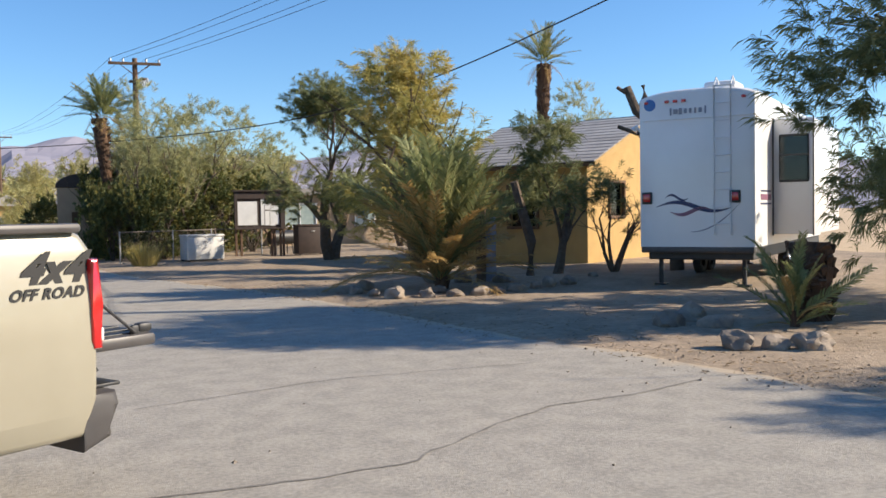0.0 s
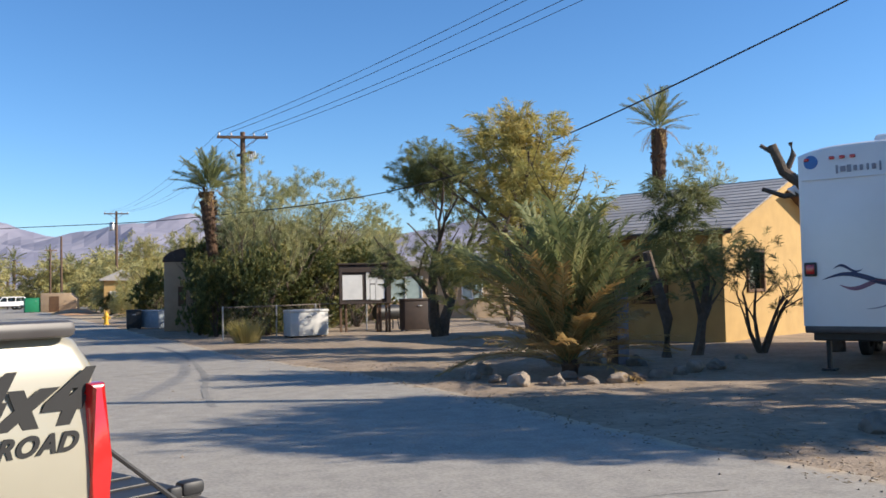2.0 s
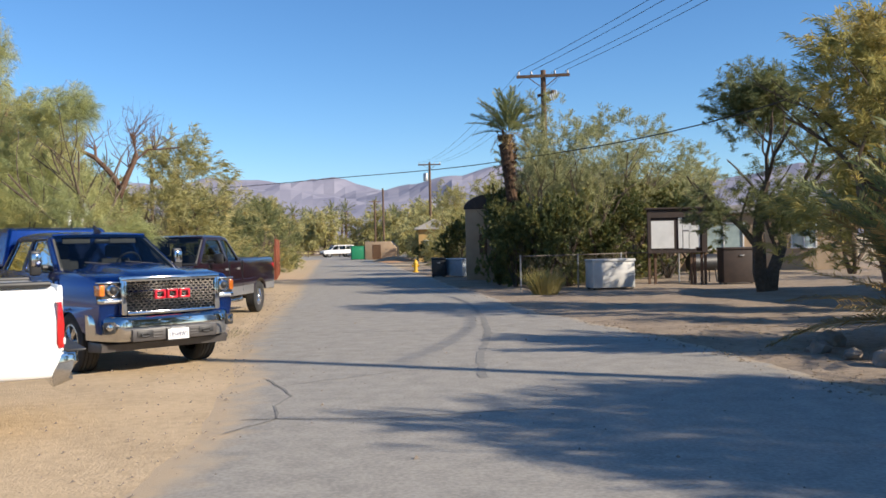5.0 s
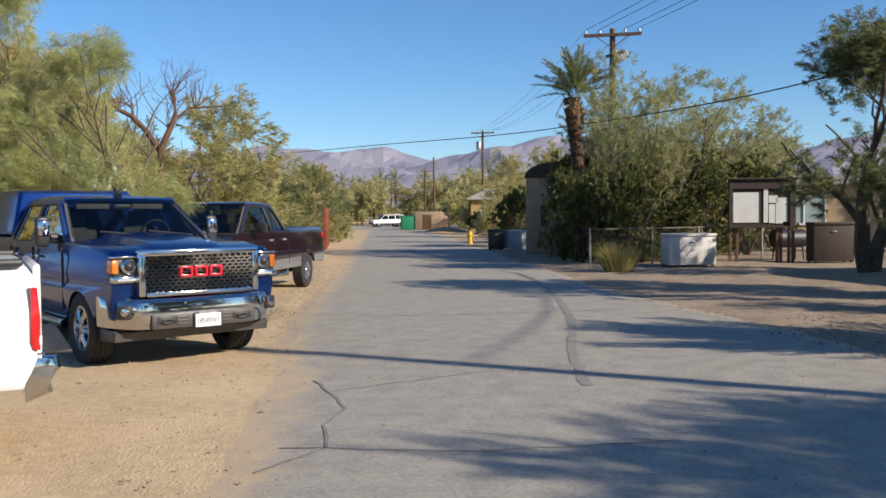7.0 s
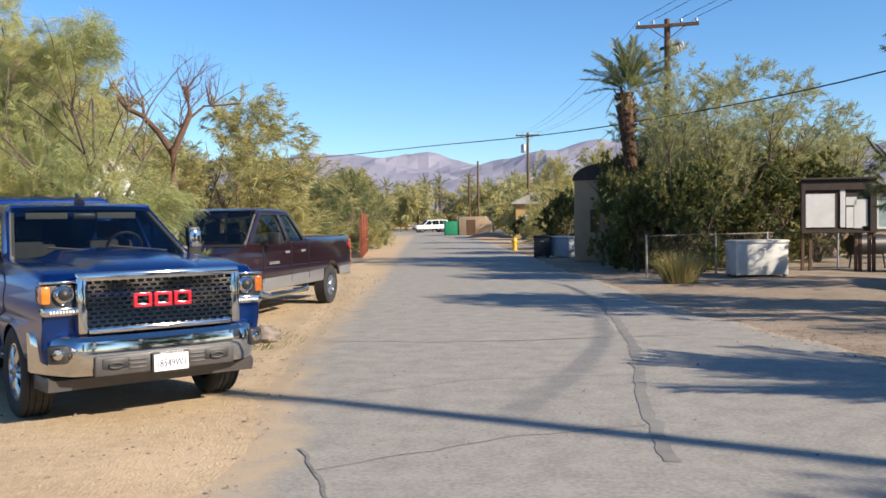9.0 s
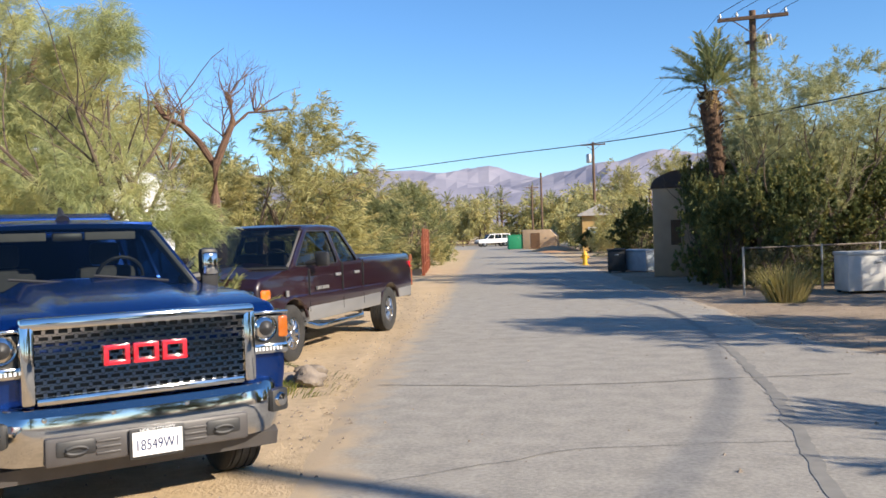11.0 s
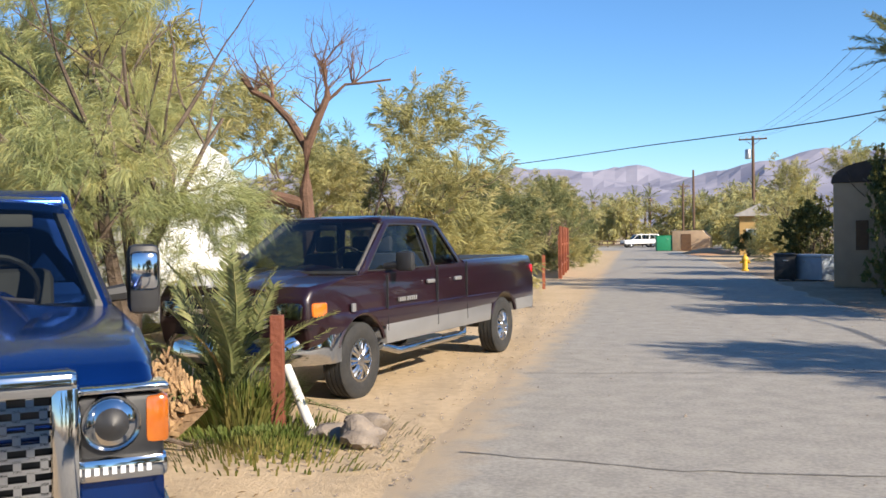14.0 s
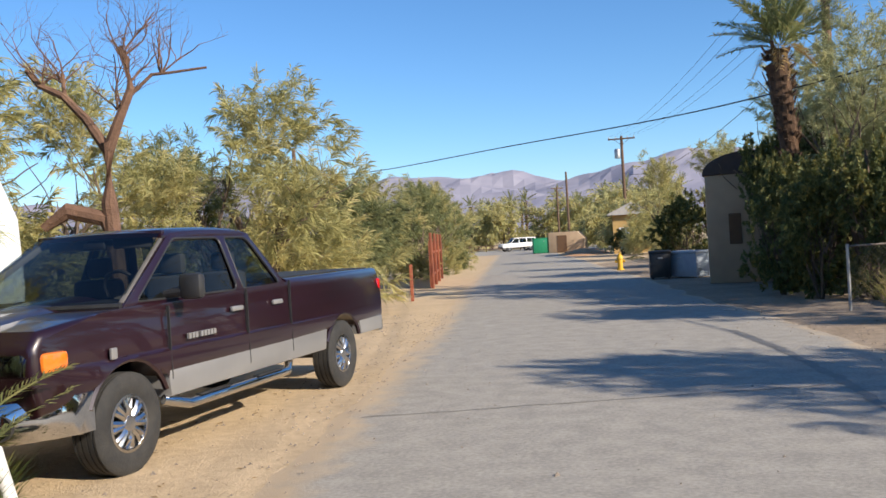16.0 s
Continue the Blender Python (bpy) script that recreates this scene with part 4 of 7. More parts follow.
    box(bm, (x0 - 0.28, 0, belt - 0.02), (0.5, W - 0.30, 0.1), 0.03)
    part("dashboard", bm, BLACK, parent)
    bm = bmesh.new()
    c = Vector((x0 - 0.66, 0.40, belt + 0.10))
    ring = [c + Vector((0.08 * math.sin(k * math.pi / 10), 0.19 * math.cos(k * math.pi / 10), 0.17 * math.sin(k * math.pi / 10))) for k in range(21)]
    tube(bm, ring, 0.016, 6, False)
    part("steering_wheel", bm, BLACK, parent)
    bm = bmesh.new()
    box(bm, (x1 + 0.10, 0.0, zt - 0.07), (0.03, 0.24, 0.07), 0.02)
    part("inner_mirror", bm, BLACK, parent, "", True)
    for s in (-1, 1):
        bm = bmesh.new()
        box(bm, (x1 + 0.02, s * 0.36, zt - 0.05), (0.03, 0.42, 0.10), 0.012)
        part("sun_visor", bm, LINING, parent, "", True)


def door_mirror(parent, x, y, z, s, tow=False, cap=None):
    bm = bmesh.new()
    tube(bm, [(x, y - s * 0.22, z - 0.02), (x - 0.01, y - s * 0.05, z)], [0.035, 0.045], 8)
    arm = part("mirror", bm, BLACK, parent, "", True)
    bm = bmesh.new()
    h = 0.36 if tow else 0.22
    box(bm, (x - 0.02, y + s * 0.04, z + h * 0.18), (0.11, 0.22 if not tow else 0.16, h), 0.04)
    part("mirror_housing", bm, BLACK, arm, "", True)
    if cap:
        bm = bmesh.new()
        box(bm, (x + 0.035, y + s * 0.04, z + h * 0.30), (0.05, 0.14, h * 0.55), 0.03)
        part("mirror_cap", bm, cap, arm, "bright chrome mirror cap", True)


def blue_pickup():
    """Blue heavy pickup with a chrome mesh grille; faces the walker."""
    t = empty("pickup_truck", pose(-1.12, 18.05, 0, 0, 0, -48), "blue pickup truck with chrome mesh grille and bumper", "pickup truck", "parked pickups")
    L, W, fo, wb = 6.08, 2.03, 1.0, 3.9
    P = BLUE_PAINT
    z0 = 0.56
    out = [(-0.13, z0), (-0.10, 0.88), (-0.06, 1.14), (-0.10, 1.24), (-0.22, 1.31), (-0.8, 1.36), (-1.6, 1.40), (-1.85, 1.36), (-3.9, 1.34), (-3.92, 1.42), (-L + 0.02, 1.42), (-L, 1.36), (-L + 0.02, 0.62)]
    out += arch(-fo - wb, 0.52, 0.5)[::1] + [(-fo - 0.62, 0.46)] + arch(-fo, 0.50, 0.5) + [(-0.42, 0.52)]
    bm = shell(out, W, 0.06, 0.07, 1.42, 0.45)
    part("body", bm, P, t, "", True)
    # hood with a raised centre and two creases
    bm = bmesh.new()
    nx, ny = 14, 17
    g = []
    for i in range(nx):
        u = i / (nx - 1)
        row = []
        for k in range(ny):
            v = k / (ny - 1) * 2 - 1
            b = 0.055 * max(0, min(1, (0.62 - abs(v)) / 0.12)) * min(1, u * 4 + 0.25)
            row.append(bm.verts.new((-0.07 - 1.58 * u - 0.13 * v * v * (1 - u), v * (0.86 + 0.05 * u), 1.275 + 0.155 * u ** 0.7 - 0.065 * abs(v) ** 3 + b - 0.05 * (1 - u) ** 6)))
        g.append(row)
    for i in range(nx - 1):
        for k in range(ny - 1):
            bm.faces.new((g[i][k], g[i][k + 1], g[i + 1][k + 1], g[i + 1][k]))
    ex = bmesh.ops.extrude_face_region(bm, geom=bm.faces[:])
    bmesh.ops.translate(bm, vec=(0, 0, -0.06), verts=[q for q in ex["geom"] if isinstance(q, bmesh.types.BMVert)])
    bmesh.ops.recalc_face_normals(bm, faces=bm.faces[:])
    part("hood", bm, P, t, "", True)
    cabin(t, P, W, (-1.58, -2.38, -3.76, -3.94), 1.36, 1.95, 1.50, split=[-2.92])
    # bed cap, higher than the cab
    bm = bmesh.new()
    prism(bm, [(-3.97, 1.43), (-4.02, 2.02), (-4.12, 2.07), (-L + 0.25, 2.07), (-L + 0.05, 1.95), (-L + 0.02, 1.43)], -0.93, 0.93, 0.06, 3)
    for v in bm.verts:
        v.co.y *= 1 - 0.16 * max(0, v.co.z - 1.43) / 0.64
    part("bed_cap", bm, P, t, "blue fibreglass cap over the bed", True)
    # grille
    bm = bmesh.new()
    X, gw, zb, zt = 0.02, 0.64, 0.85, 1.25
    box(bm, (X - 0.05, 0, zt + 0.03), (0.12, 2 * gw + 0.14, 0.075), 0.025)
    box(bm, (X - 0.05, 0, zb - 0.02), (0.12, 2 * gw - 0.02, 0.05), 0.02)
    for s in (-1, 1):
        box(bm, (X - 0.05, s * (gw + 0.03), (zb + zt) / 2), (0.12, 0.085, zt - zb + 0.08), 0.025)
    grille = part("grille", bm, CHROME, t, "chrome mesh grille in a heavy frame", True)
    bm = bmesh.new()
    box(bm, (X - 0.10, 0, (zb + zt) / 2), (0.03, 2 * gw, zt - zb), 0)
    part("grille_backing", bm, BLACK, grille)
    rows, step = 11, (zt - zb) / 11
    bars = bmesh.new()
    for r in range(rows + 1):
        box(bars, (X - 0.035, 0, zb + r * step), (0.03, 2 * gw, 0.0155), 0)
    part("grille_mesh", bars, CHROME, grille)
    webs = bmesh.new()
    for r in range(rows):
        for k in range(-9, 10):
            y = (k + (0.5 if r % 2 else 0.0)) * 0.072
            if abs(y) < gw:
                box(webs, (X - 0.035, y, zb + (r + 0.5) * step), (0.03, 0.022, step), 0)
    part("grille_web", webs, CHROME, grille)
    for k in range(3):
        bm = bmesh.new()
        y = (1 - k) * 0.175
        box(bm, (X + 0.0, y, 1.02), (0.035, 0.155, 0.028), 0.006)
        box(bm, (X + 0.0, y, 1.115), (0.035, 0.155, 0.028), 0.006)
        box(bm, (X + 0.0, y - 0.062, 1.067), (0.035, 0.03, 0.12), 0.006)
        box(bm, (X, y + 0.062, 1.067), (0.035, 0.03, 0.12), 0.006)
        part("badge", bm, RED_BADGE, grille, "red enamel badge shape", True)
    # head lamps
    for s in (-1, 1):
        hl = bmesh.new()
        box(hl, (-0.13, s * 0.83, 1.10), (0.16, 0.25, 0.25), 0.02)
        h = part("headlight", hl, BLACK, t, "projector headlight with amber corner", True)
        h.matrix_basis = Matrix.Identity(4)
        bm = bmesh.new()
        lathe(bm, [(0.001, 0.05), (0.055, 0.035), (0.075, 0.02), (0.085, 0.03), (0.088, -0.02)], 24)
        part("projector", bm, CHROME, h, "", True, Matrix.Translation((-0.055, s * 0.80, 1.145)) @ Matrix.Rotation(radians(-90), 4, "Z"))
        bm = bmesh.new()
        lathe(bm, [(0.001, 0.062), (0.03, 0.056), (0.05, 0.036)], 20)
        part("lens", bm, BLACK, h, "", True, Matrix.Translation((-0.05, s * 0.80, 1.145)) @ Matrix.Rotation(radians(-90), 4, "Z"))
        bm = bmesh.new()
        box(bm, (-0.14, s * 0.935, 1.145), (0.2, 0.075, 0.15), 0.02)
        part("turn_signal", bm, AMBER, h, "amber turn signal", True)
        bm = bmesh.new()
        box(bm, (-0.10, s * 0.83, 1.005), (0.15, 0.27, 0.075), 0.02)
        part("light_bar", bm, CHROME, h, "", True)
        for k in range(8):
            bm = bmesh.new()
            box(bm, (-0.022, s * (0.73 + 0.025 * k), 1.005), (0.006, 0.014, 0.022), 0)
            part("lamp_cell", bm, WHITE_DECAL, h)
        bm = bmesh.new()
        box(bm, (-0.11, s * 0.83, 1.245), (0.15, 0.28, 0.02), 0.006)
        part("brow", bm, CHROME, h, "", True)
    # bumper
    prof = [(0.05, 0.46), (0.09, 0.54), (0.10, 0.66), (0.085, 0.745), (0.04, 0.785), (-0.06, 0.79), (-0.06, 0.46)]
    bm = bmesh.new()
    secs = []
    for i in range(25):
        v = i / 24 * 2 - 1
        back = -0.34 * max(0, abs(v) - 0.72) ** 1.6 / 0.28 ** 1.6
        secs.append([bm.verts.new((x + back - 0.05 * v * v, v * 1.0, z + 0.03 * abs(v) ** 4)) for x, z in prof])
    for a, b in zip(secs, secs[1:]):
        for k in range(len(prof)):
            bm.faces.new((a[k], a[(k + 1) % len(prof)], b[(k + 1) % len(prof)], b[k]))
    bm.faces.new(secs[0])
    bm.faces.new(secs[-1][::-1])
    bmesh.ops.recalc_face_normals(bm, faces=bm.faces[:])
    bumper = part("bumper", bm, CHROME, t, "chrome front bumper", True)
    bm = bmesh.new()
    box(bm, (0.065, 0, 0.545), (0.09, 1.22, 0.17), 0.02)
    part("bumper_inset", bm, GREYPLASTIC, bumper, "grey plastic bumper insert", True)
    for s in (-1, 1):
        bm = bmesh.new()
        box(bm, (0.09, s * 0.44, 0.56), (0.06, 0.23, 0.10), 0.02)
        part("tow_opening", bm, BLACK, bumper, "", True)
        bm = bmesh.new()
        ring = [(0.125, s * 0.44 + 0.06 * math.cos(k * math.pi / 8), 0.545 + 0.022 * math.sin(k * math.pi / 8)) for k in range(17)]
        tube(bm, ring, 0.011, 6, False)
        part("tow_hook", bm, BLACK, bumper, "", True)
        bm = bmesh.new()
        box(bm, (-0.02, s * 0.86, 0.66), (0.08, 0.15, 0.15), 0.02, Matrix.Rotation(s * 0.42, 4, "Z"))
        part("fog_bezel", bm, BLACK, bumper, "", True)
        bm = bmesh.new()
        lathe(bm, [(0.001, 0.02), (0.04, 0.015), (0.05, 0.0), (0.055, -0.03)], 20)
        part("fog_lamp", bm, CHROME, bumper, "round clear fog lamp", True, Matrix.Translation((0.025, s * 0.872, 0.665)) @ Matrix.Rotation(radians(-90) + s * 0.42, 4, "Z"))
        for yy in (0.22, 0.6):
            bm = bmesh.new()
            lathe(bm, [(0.001, 0.006), (0.014, 0.004), (0.016, -0.01)], 12)
            part("parking_sensor", bm, CHROME, bumper, "", True, Matrix.Translation((0.098 - 0.02 * yy, s * yy, 0.735)) @ Matrix.Rotation(radians(-90), 4, "Z"))
        for k in range(3):
            bm = bmesh.new()
            box(bm, (0.112, s * 0.26, 0.51 + 0.035 * k), (0.02, 0.14, 0.014), 0.004)
            part("insert_rib", bm, GREYPLASTIC, bumper, "", True)
    bm = bmesh.new()
    prism(bm, [(0.03, 0.455), (0.07, 0.425), (0.04, 0.33), (-0.35, 0.31), (-0.35, 0.46)], -0.93, 0.93, 0.02)
    for v in bm.verts:
        v.co.x -= 0.22 * max(0, abs(v.co.y) - 0.6) ** 2 / 0.1
    part("valance", bm, GREYPLASTIC, t, "dark plastic valance under the bumper", True)
    bm = bmesh.new()
    box(bm, (0.125, 0.02, 0.53), (0.02, 0.335, 0.185), 0.01)
    frame_ = part("plate_frame", bm, BLACK, t, "black licence plate frame", True)
    bm = bmesh.new()
    box(bm, (0.137, 0.02, 0.53), (0.006, 0.30, 0.145), 0.002)
    part("licence_plate", bm, WHITE_PAINT, frame_, "white licence plate with dark characters")
    face = Matrix.Translation((0.1415, 0.02, 0.52)) @ Matrix.Rotation(radians(90), 4, "Z") @ Matrix.Rotation(radians(90), 4, "X")
    lettering("plate_number", "18549W1", 0.092, NAVY, frame_, face @ Matrix.Diagonal((0.72, 1, 1, 1)), 0.0015, 0, 1.02)
    lettering("plate_heading", "NORTH COUNTY", 0.026, WHITE_DECAL, frame_, Matrix.Translation((0, 0, 0.092)) @ face, 0.004)
    # mirrors, wheels, aerial, wipers
    for s in (-1, 1):
        door_mirror(t, -1.98, s * 1.05, 1.44, s, True, CHROME)
        for x in (-fo, -fo - wb):
            wheel(t, x, s * 0.87, 0.415, 0.275, 0.255, 6, s)
        bm = bmesh.new()
        tube(bm, [(-fo - 0.6, s * 0.98, 0.42), (-4.3, s * 0.98, 0.42)], 0.05, 8)
        part("side_step", bm, CHROME, t, "", True)
        bm = bmesh.new()
        tube(bm, [(-1.44, s * 0.28 + 0.3, 1.44), (-1.56, s * 0.3 - 0.25, 1.50)], 0.012, 5)
        part("wiper", bm, BLACK, t)
        for xx in (-2.55, -3.45):
            bm = bmesh.new()
            box(bm, (xx, s * 1.005, 1.2), (0.2, 0.035, 0.035), 0.012)
            part("door_handle", bm, CHROME, t, "", True)
        for xx in (-1.55, -2.7, -3.7):
            bm = bmesh.new()
            box(bm, (xx, s * 1.002, 0.95), (0.008, 0.026, 0.72), 0)
            part("door_seam", bm, BLACK, t)
    bm = bmesh.new()
    tube(bm, [(-2.45, 0, 1.95), (-2.50, 0, 1.99), (-2.56, 0, 2.06)], [0.06, 0.035, 0.015], 8)
    part("aerial", bm, BLACK, t, "", True)
    bm = bmesh.new()
    box(bm, (-1.0, 0, 0.6), (1.0, 1.5, 0.35), 0.02)
    box(bm, (-3.4, 0, 0.52), (4.6, 0.8, 0.2), 0.02)
    part("chassis", bm, BLACK, t)


blue_pickup()


def maroon_pickup():
    """Maroon pickup with silver lower flanks and a long bed."""
    fx, fy, rx, ry = -2.60, 25.08, -2.06, 29.12
    ang = math.degrees(math.atan2(fy - ry, fx - rx))
    hd = Vector((fx - rx, fy - ry)).normalized()
    lf = Vector((-hd.y, hd.x))
    fo, wb, L, W = 0.98, 4.077, 6.33, 2.03
    c = Vector((fx, fy)) + hd * fo - lf * 0.86
    t = empty("pickup_truck", pose(c.x, c.y, 0, 0, 0, ang), "maroon long-bed pickup truck with silver lower flanks", "pickup truck", "parked pickups")
    P = MAROON_PAINT
    out = [(-0.08, 0.62), (-0.02, 0.85), (-0.03, 1.12), (-0.12, 1.23), (-0.7, 1.30), (-1.35, 1.33), (-1.55, 1.31), (-3.72, 1.31), (-3.74, 1.40), (-L + 0.03, 1.40), (-L, 1.33), (-L + 0.0, 0.74)]
    out += arch(-fo - wb, 0.50, 0.72) + [(-fo - 0.5, 0.74)] + arch(-fo, 0.51, 0.72) + [(-0.4, 0.66)]
    part("body", shell(out, W, 0.055, 0.08, 1.40, 0.5), P, t, "", True)
    out2 = [(-fo - 0.485, 0.765), (-fo - 0.52, 0.52), (-fo - wb + 0.53, 0.52), (-fo - wb + 0.475, 0.765)]
    bm = bmesh.new()
    prism(bm, out2, -W / 2 + 0.004, W / 2 - 0.004, 0.03)
    part("lower_panel", bm, SILVER_PAINT, t, "silver lower flank", True)
    bm = bmesh.new()
    prism(bm, [(-fo - wb - 0.475, 0.765), (-fo - wb - 0.52, 0.58), (-L + 0.05, 0.58), (-L + 0.015, 0.765)], -W / 2 + 0.004, W / 2 - 0.004, 0.03)
    part("lower_panel", bm, SILVER_PAINT, t, "silver lower flank", True)
    # bulging hood
    bm = bmesh.new()
    nx, ny = 12, 15
    g = []
    for i in range(nx):
        u = i / (nx - 1)
        row = []
        for k in range(ny):
            v = k / (ny - 1) * 2 - 1
            b = 0.10 * math.exp(-(v / 0.52) ** 4) * (0.5 + 0.5 * u)
            row.append(bm.verts.new((-0.02 - 1.45 * u - 0.16 * v * v * (1 - u), v * 0.82, 1.175 + 0.13 * u ** 0.6 + b - 0.04 * abs(v) ** 3)))
        g.append(row)
    for i in range(nx - 1):
        for k in range(ny - 1):
            bm.faces.new((g[i][k], g[i][k + 1], g[i + 1][k + 1], g[i + 1][k]))
    ex = bmesh.ops.extrude_face_region(bm, geom=bm.faces[:])
    bmesh.ops.translate(bm, vec=(0, 0, -0.08), verts=[q for q in ex["geom"] if isinstance(q, bmesh.types.BMVert)])
    bmesh.ops.recalc_face_normals(bm, faces=bm.faces[:])
    part("hood", bm, P, t, "", True)
    cabin(t, P, W, (-1.08, -1.98, -3.36, -3.72), 1.33, 1.97, 1.44, split=[-2.78])
    for s in (-1, 1):
        for x in (-fo, -fo - wb):
            wheel(t, x, s * 0.86, 0.405, 0.265, 0.225, 8, s)
            bm = bmesh.new()
            pts = arch(x, 0.515, 0.6)
            tube(bm, [(a, s * 0.985, b) for a, b in pts], 0.028, 6)
            part("wheel_arch", bm, P, t, "", True)
        door_mirror(t, -1.62, s * 1.13, 1.40, s)
        bm = bmesh.new()
        tube(bm, [(-fo - 0.5, s * 0.93, 0.5), (-fo - 0.72, s * 1.03, 0.43), (-3.5, s * 1.03, 0.43), (-3.72, s * 0.93, 0.5)], 0.045, 10)
        st = part("side_step", bm, CHROME, t, "bright tubular side step", True)
        for xx in (-2.1, -3.1):
            bm = bmesh.new()
            box(bm, (xx, s * 1.03, 0.478), (0.5, 0.075, 0.012), 0.004)
            part("step_pad", bm, BLACK, st)
        for xx in (-2.62, -3.42):
            bm = bmesh.new()
            box(bm, (xx, s * 1.0, 1.17), (0.2, 0.04, 0.05), 0.015)
            part("door_handle", bm, SILVER_PAINT, t, "", True)
        for xx, z, h in ((-1.52, 0.98, 0.62), (-2.8, 0.98, 0.72), (-3.70, 1.0, 0.76)):
            bm = bmesh.new()
            box(bm, (xx, s * 1.002, z), (0.01, 0.026, h), 0)
            part("door_seam", bm, BLACK, t)
        bm = bmesh.new()
        box(bm, (-0.115, s * 0.74, 0.985), (0.20, 0.36, 0.23), 0.06)
        hl = part("headlight", bm, CHROME, t, "clear headlight with amber corner", True)
        bm = bmesh.new()
        prism(bm, [(0.0, 0.89), (0.02, 1.0), (-0.02, 1.08), (-0.2, 1.10), (-0.22, 0.89)], s * 0.58, s * 0.87, 0.03)
        glass = part("lens_cover", bm, CLEAR, hl, "clear curved lens cover", True)
        glass.visible_shadow = False
        bm = bmesh.new()
        box(bm, (-0.22, s * 0.93, 1.0), (0.26, 0.10, 0.15), 0.035)
        part("turn_signal", bm, AMBER, hl, "amber turn signal", True)
        bm = bmesh.new()
        lathe(bm, [(0.001, 0.02), (0.06, 0.01), (0.085, -0.02)], 20)
        part("lens", bm, CHROME, hl, "", True, Matrix.Translation((-0.03, s * 0.72, 0.99)) @ Matrix.Rotation(radians(-90), 4, "Z"))
        bm = bmesh.new()
        box(bm, (-L + 0.06, s * 0.96, 1.05), (0.1, 0.08, 0.42), 0.02)
        part("tail_light", bm, RED_LENS, t, "", True)
        for k in range(8):
            bm = bmesh.new()
            box(bm, (-1.80 - 0.052 * k - (0.03 if k > 2 else 0), s * 1.005, 1.0), (0.036, 0.03, 0.05), 0.004)
            part("emblem", bm, SILVER_PAINT, t, "silver lettering bar")
        bm = bmesh.new()
        box(bm, (-0.80, s * 0.998, 0.98), (0.07, 0.03, 0.09), 0.01)
        part("emblem", bm, SILVER_PAINT, t)
    bm = bmesh.new()
    secs = []
    prof = [(0.06, 0.45), (0.12, 0.52), (0.12, 0.66), (0.06, 0.74), (-0.1, 0.74), (-0.1, 0.45)]
    for i in range(21):
        v = i / 20 * 2 - 1
        back = -0.45 * max(0, abs(v) - 0.6) ** 1.7 / 0.4 ** 1.7
        secs.append([bm.verts.new((x + back, v * 1.0, z)) for x, z in prof])
    for a, b in zip(secs, secs[1:]):
        for k in range(len(prof)):
            bm.faces.new((a[k], a[(k + 1) % len(prof)], b[(k + 1) % len(prof)], b[k]))
    bm.faces.new(secs[0])
    bm.faces.new(secs[-1][::-1])
    bmesh.ops.recalc_face_normals(bm, faces=bm.faces[:])
    bp = part("bumper", bm, CHROME, t, "chrome front bumper", True)
    for s in (-1, 1):
        bm = bmesh.new()
        lathe(bm, [(0.001, 0.0), (0.075, 0.004), (0.09, 0.015), (0.095, -0.02)], 20)
        part("fog_lamp", bm, BLACK, bp, "", True, Matrix.Translation((0.05, s * 0.70, 0.58)) @ Matrix.Rotation(radians(-90) + s * 0.3, 4, "Z"))
    bm = bmesh.new()
    box(bm, (0.0, 0, 0.98), (0.12, 1.0, 0.34), 0.05)
    gr = part("grille", bm, CHROME, t, "chrome crossed grille", True)
    for s in (-1, 1):
        for z in (0.90, 1.06):
            bm = bmesh.new()
            box(bm, (0.045, s * 0.25, z), (0.05, 0.4, 0.12), 0.02)
            part("grille_opening", bm, BLACK, gr, "", True)
    # open bed: flat black sheet on the closed body, painted as the trough's shade
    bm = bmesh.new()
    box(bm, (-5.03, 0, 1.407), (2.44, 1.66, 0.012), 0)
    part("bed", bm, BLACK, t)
    bm = bmesh.new()
    box(bm, (-L - 0.06, 0, 0.62), (0.16, 1.9, 0.16), 0.03)
    part("rear_bumper", bm, CHROME, t, "", True)
    bm = bmesh.new()
    box(bm, (-3.2, 0, 0.55), (5.4, 0.85, 0.2), 0.02)
    box(bm, (-1.0, 0, 0.62), (1.0, 1.5, 0.3), 0.02)
    part("chassis", bm, BLACK, t)
    for x in (-fo, -fo - wb):
        bm = bmesh.new()
        tube(bm, [(x, -0.8, 0.405), (x, 0.8, 0.405)], 0.05, 8)
        part("axle", bm, BLACK, t)


maroon_pickup()


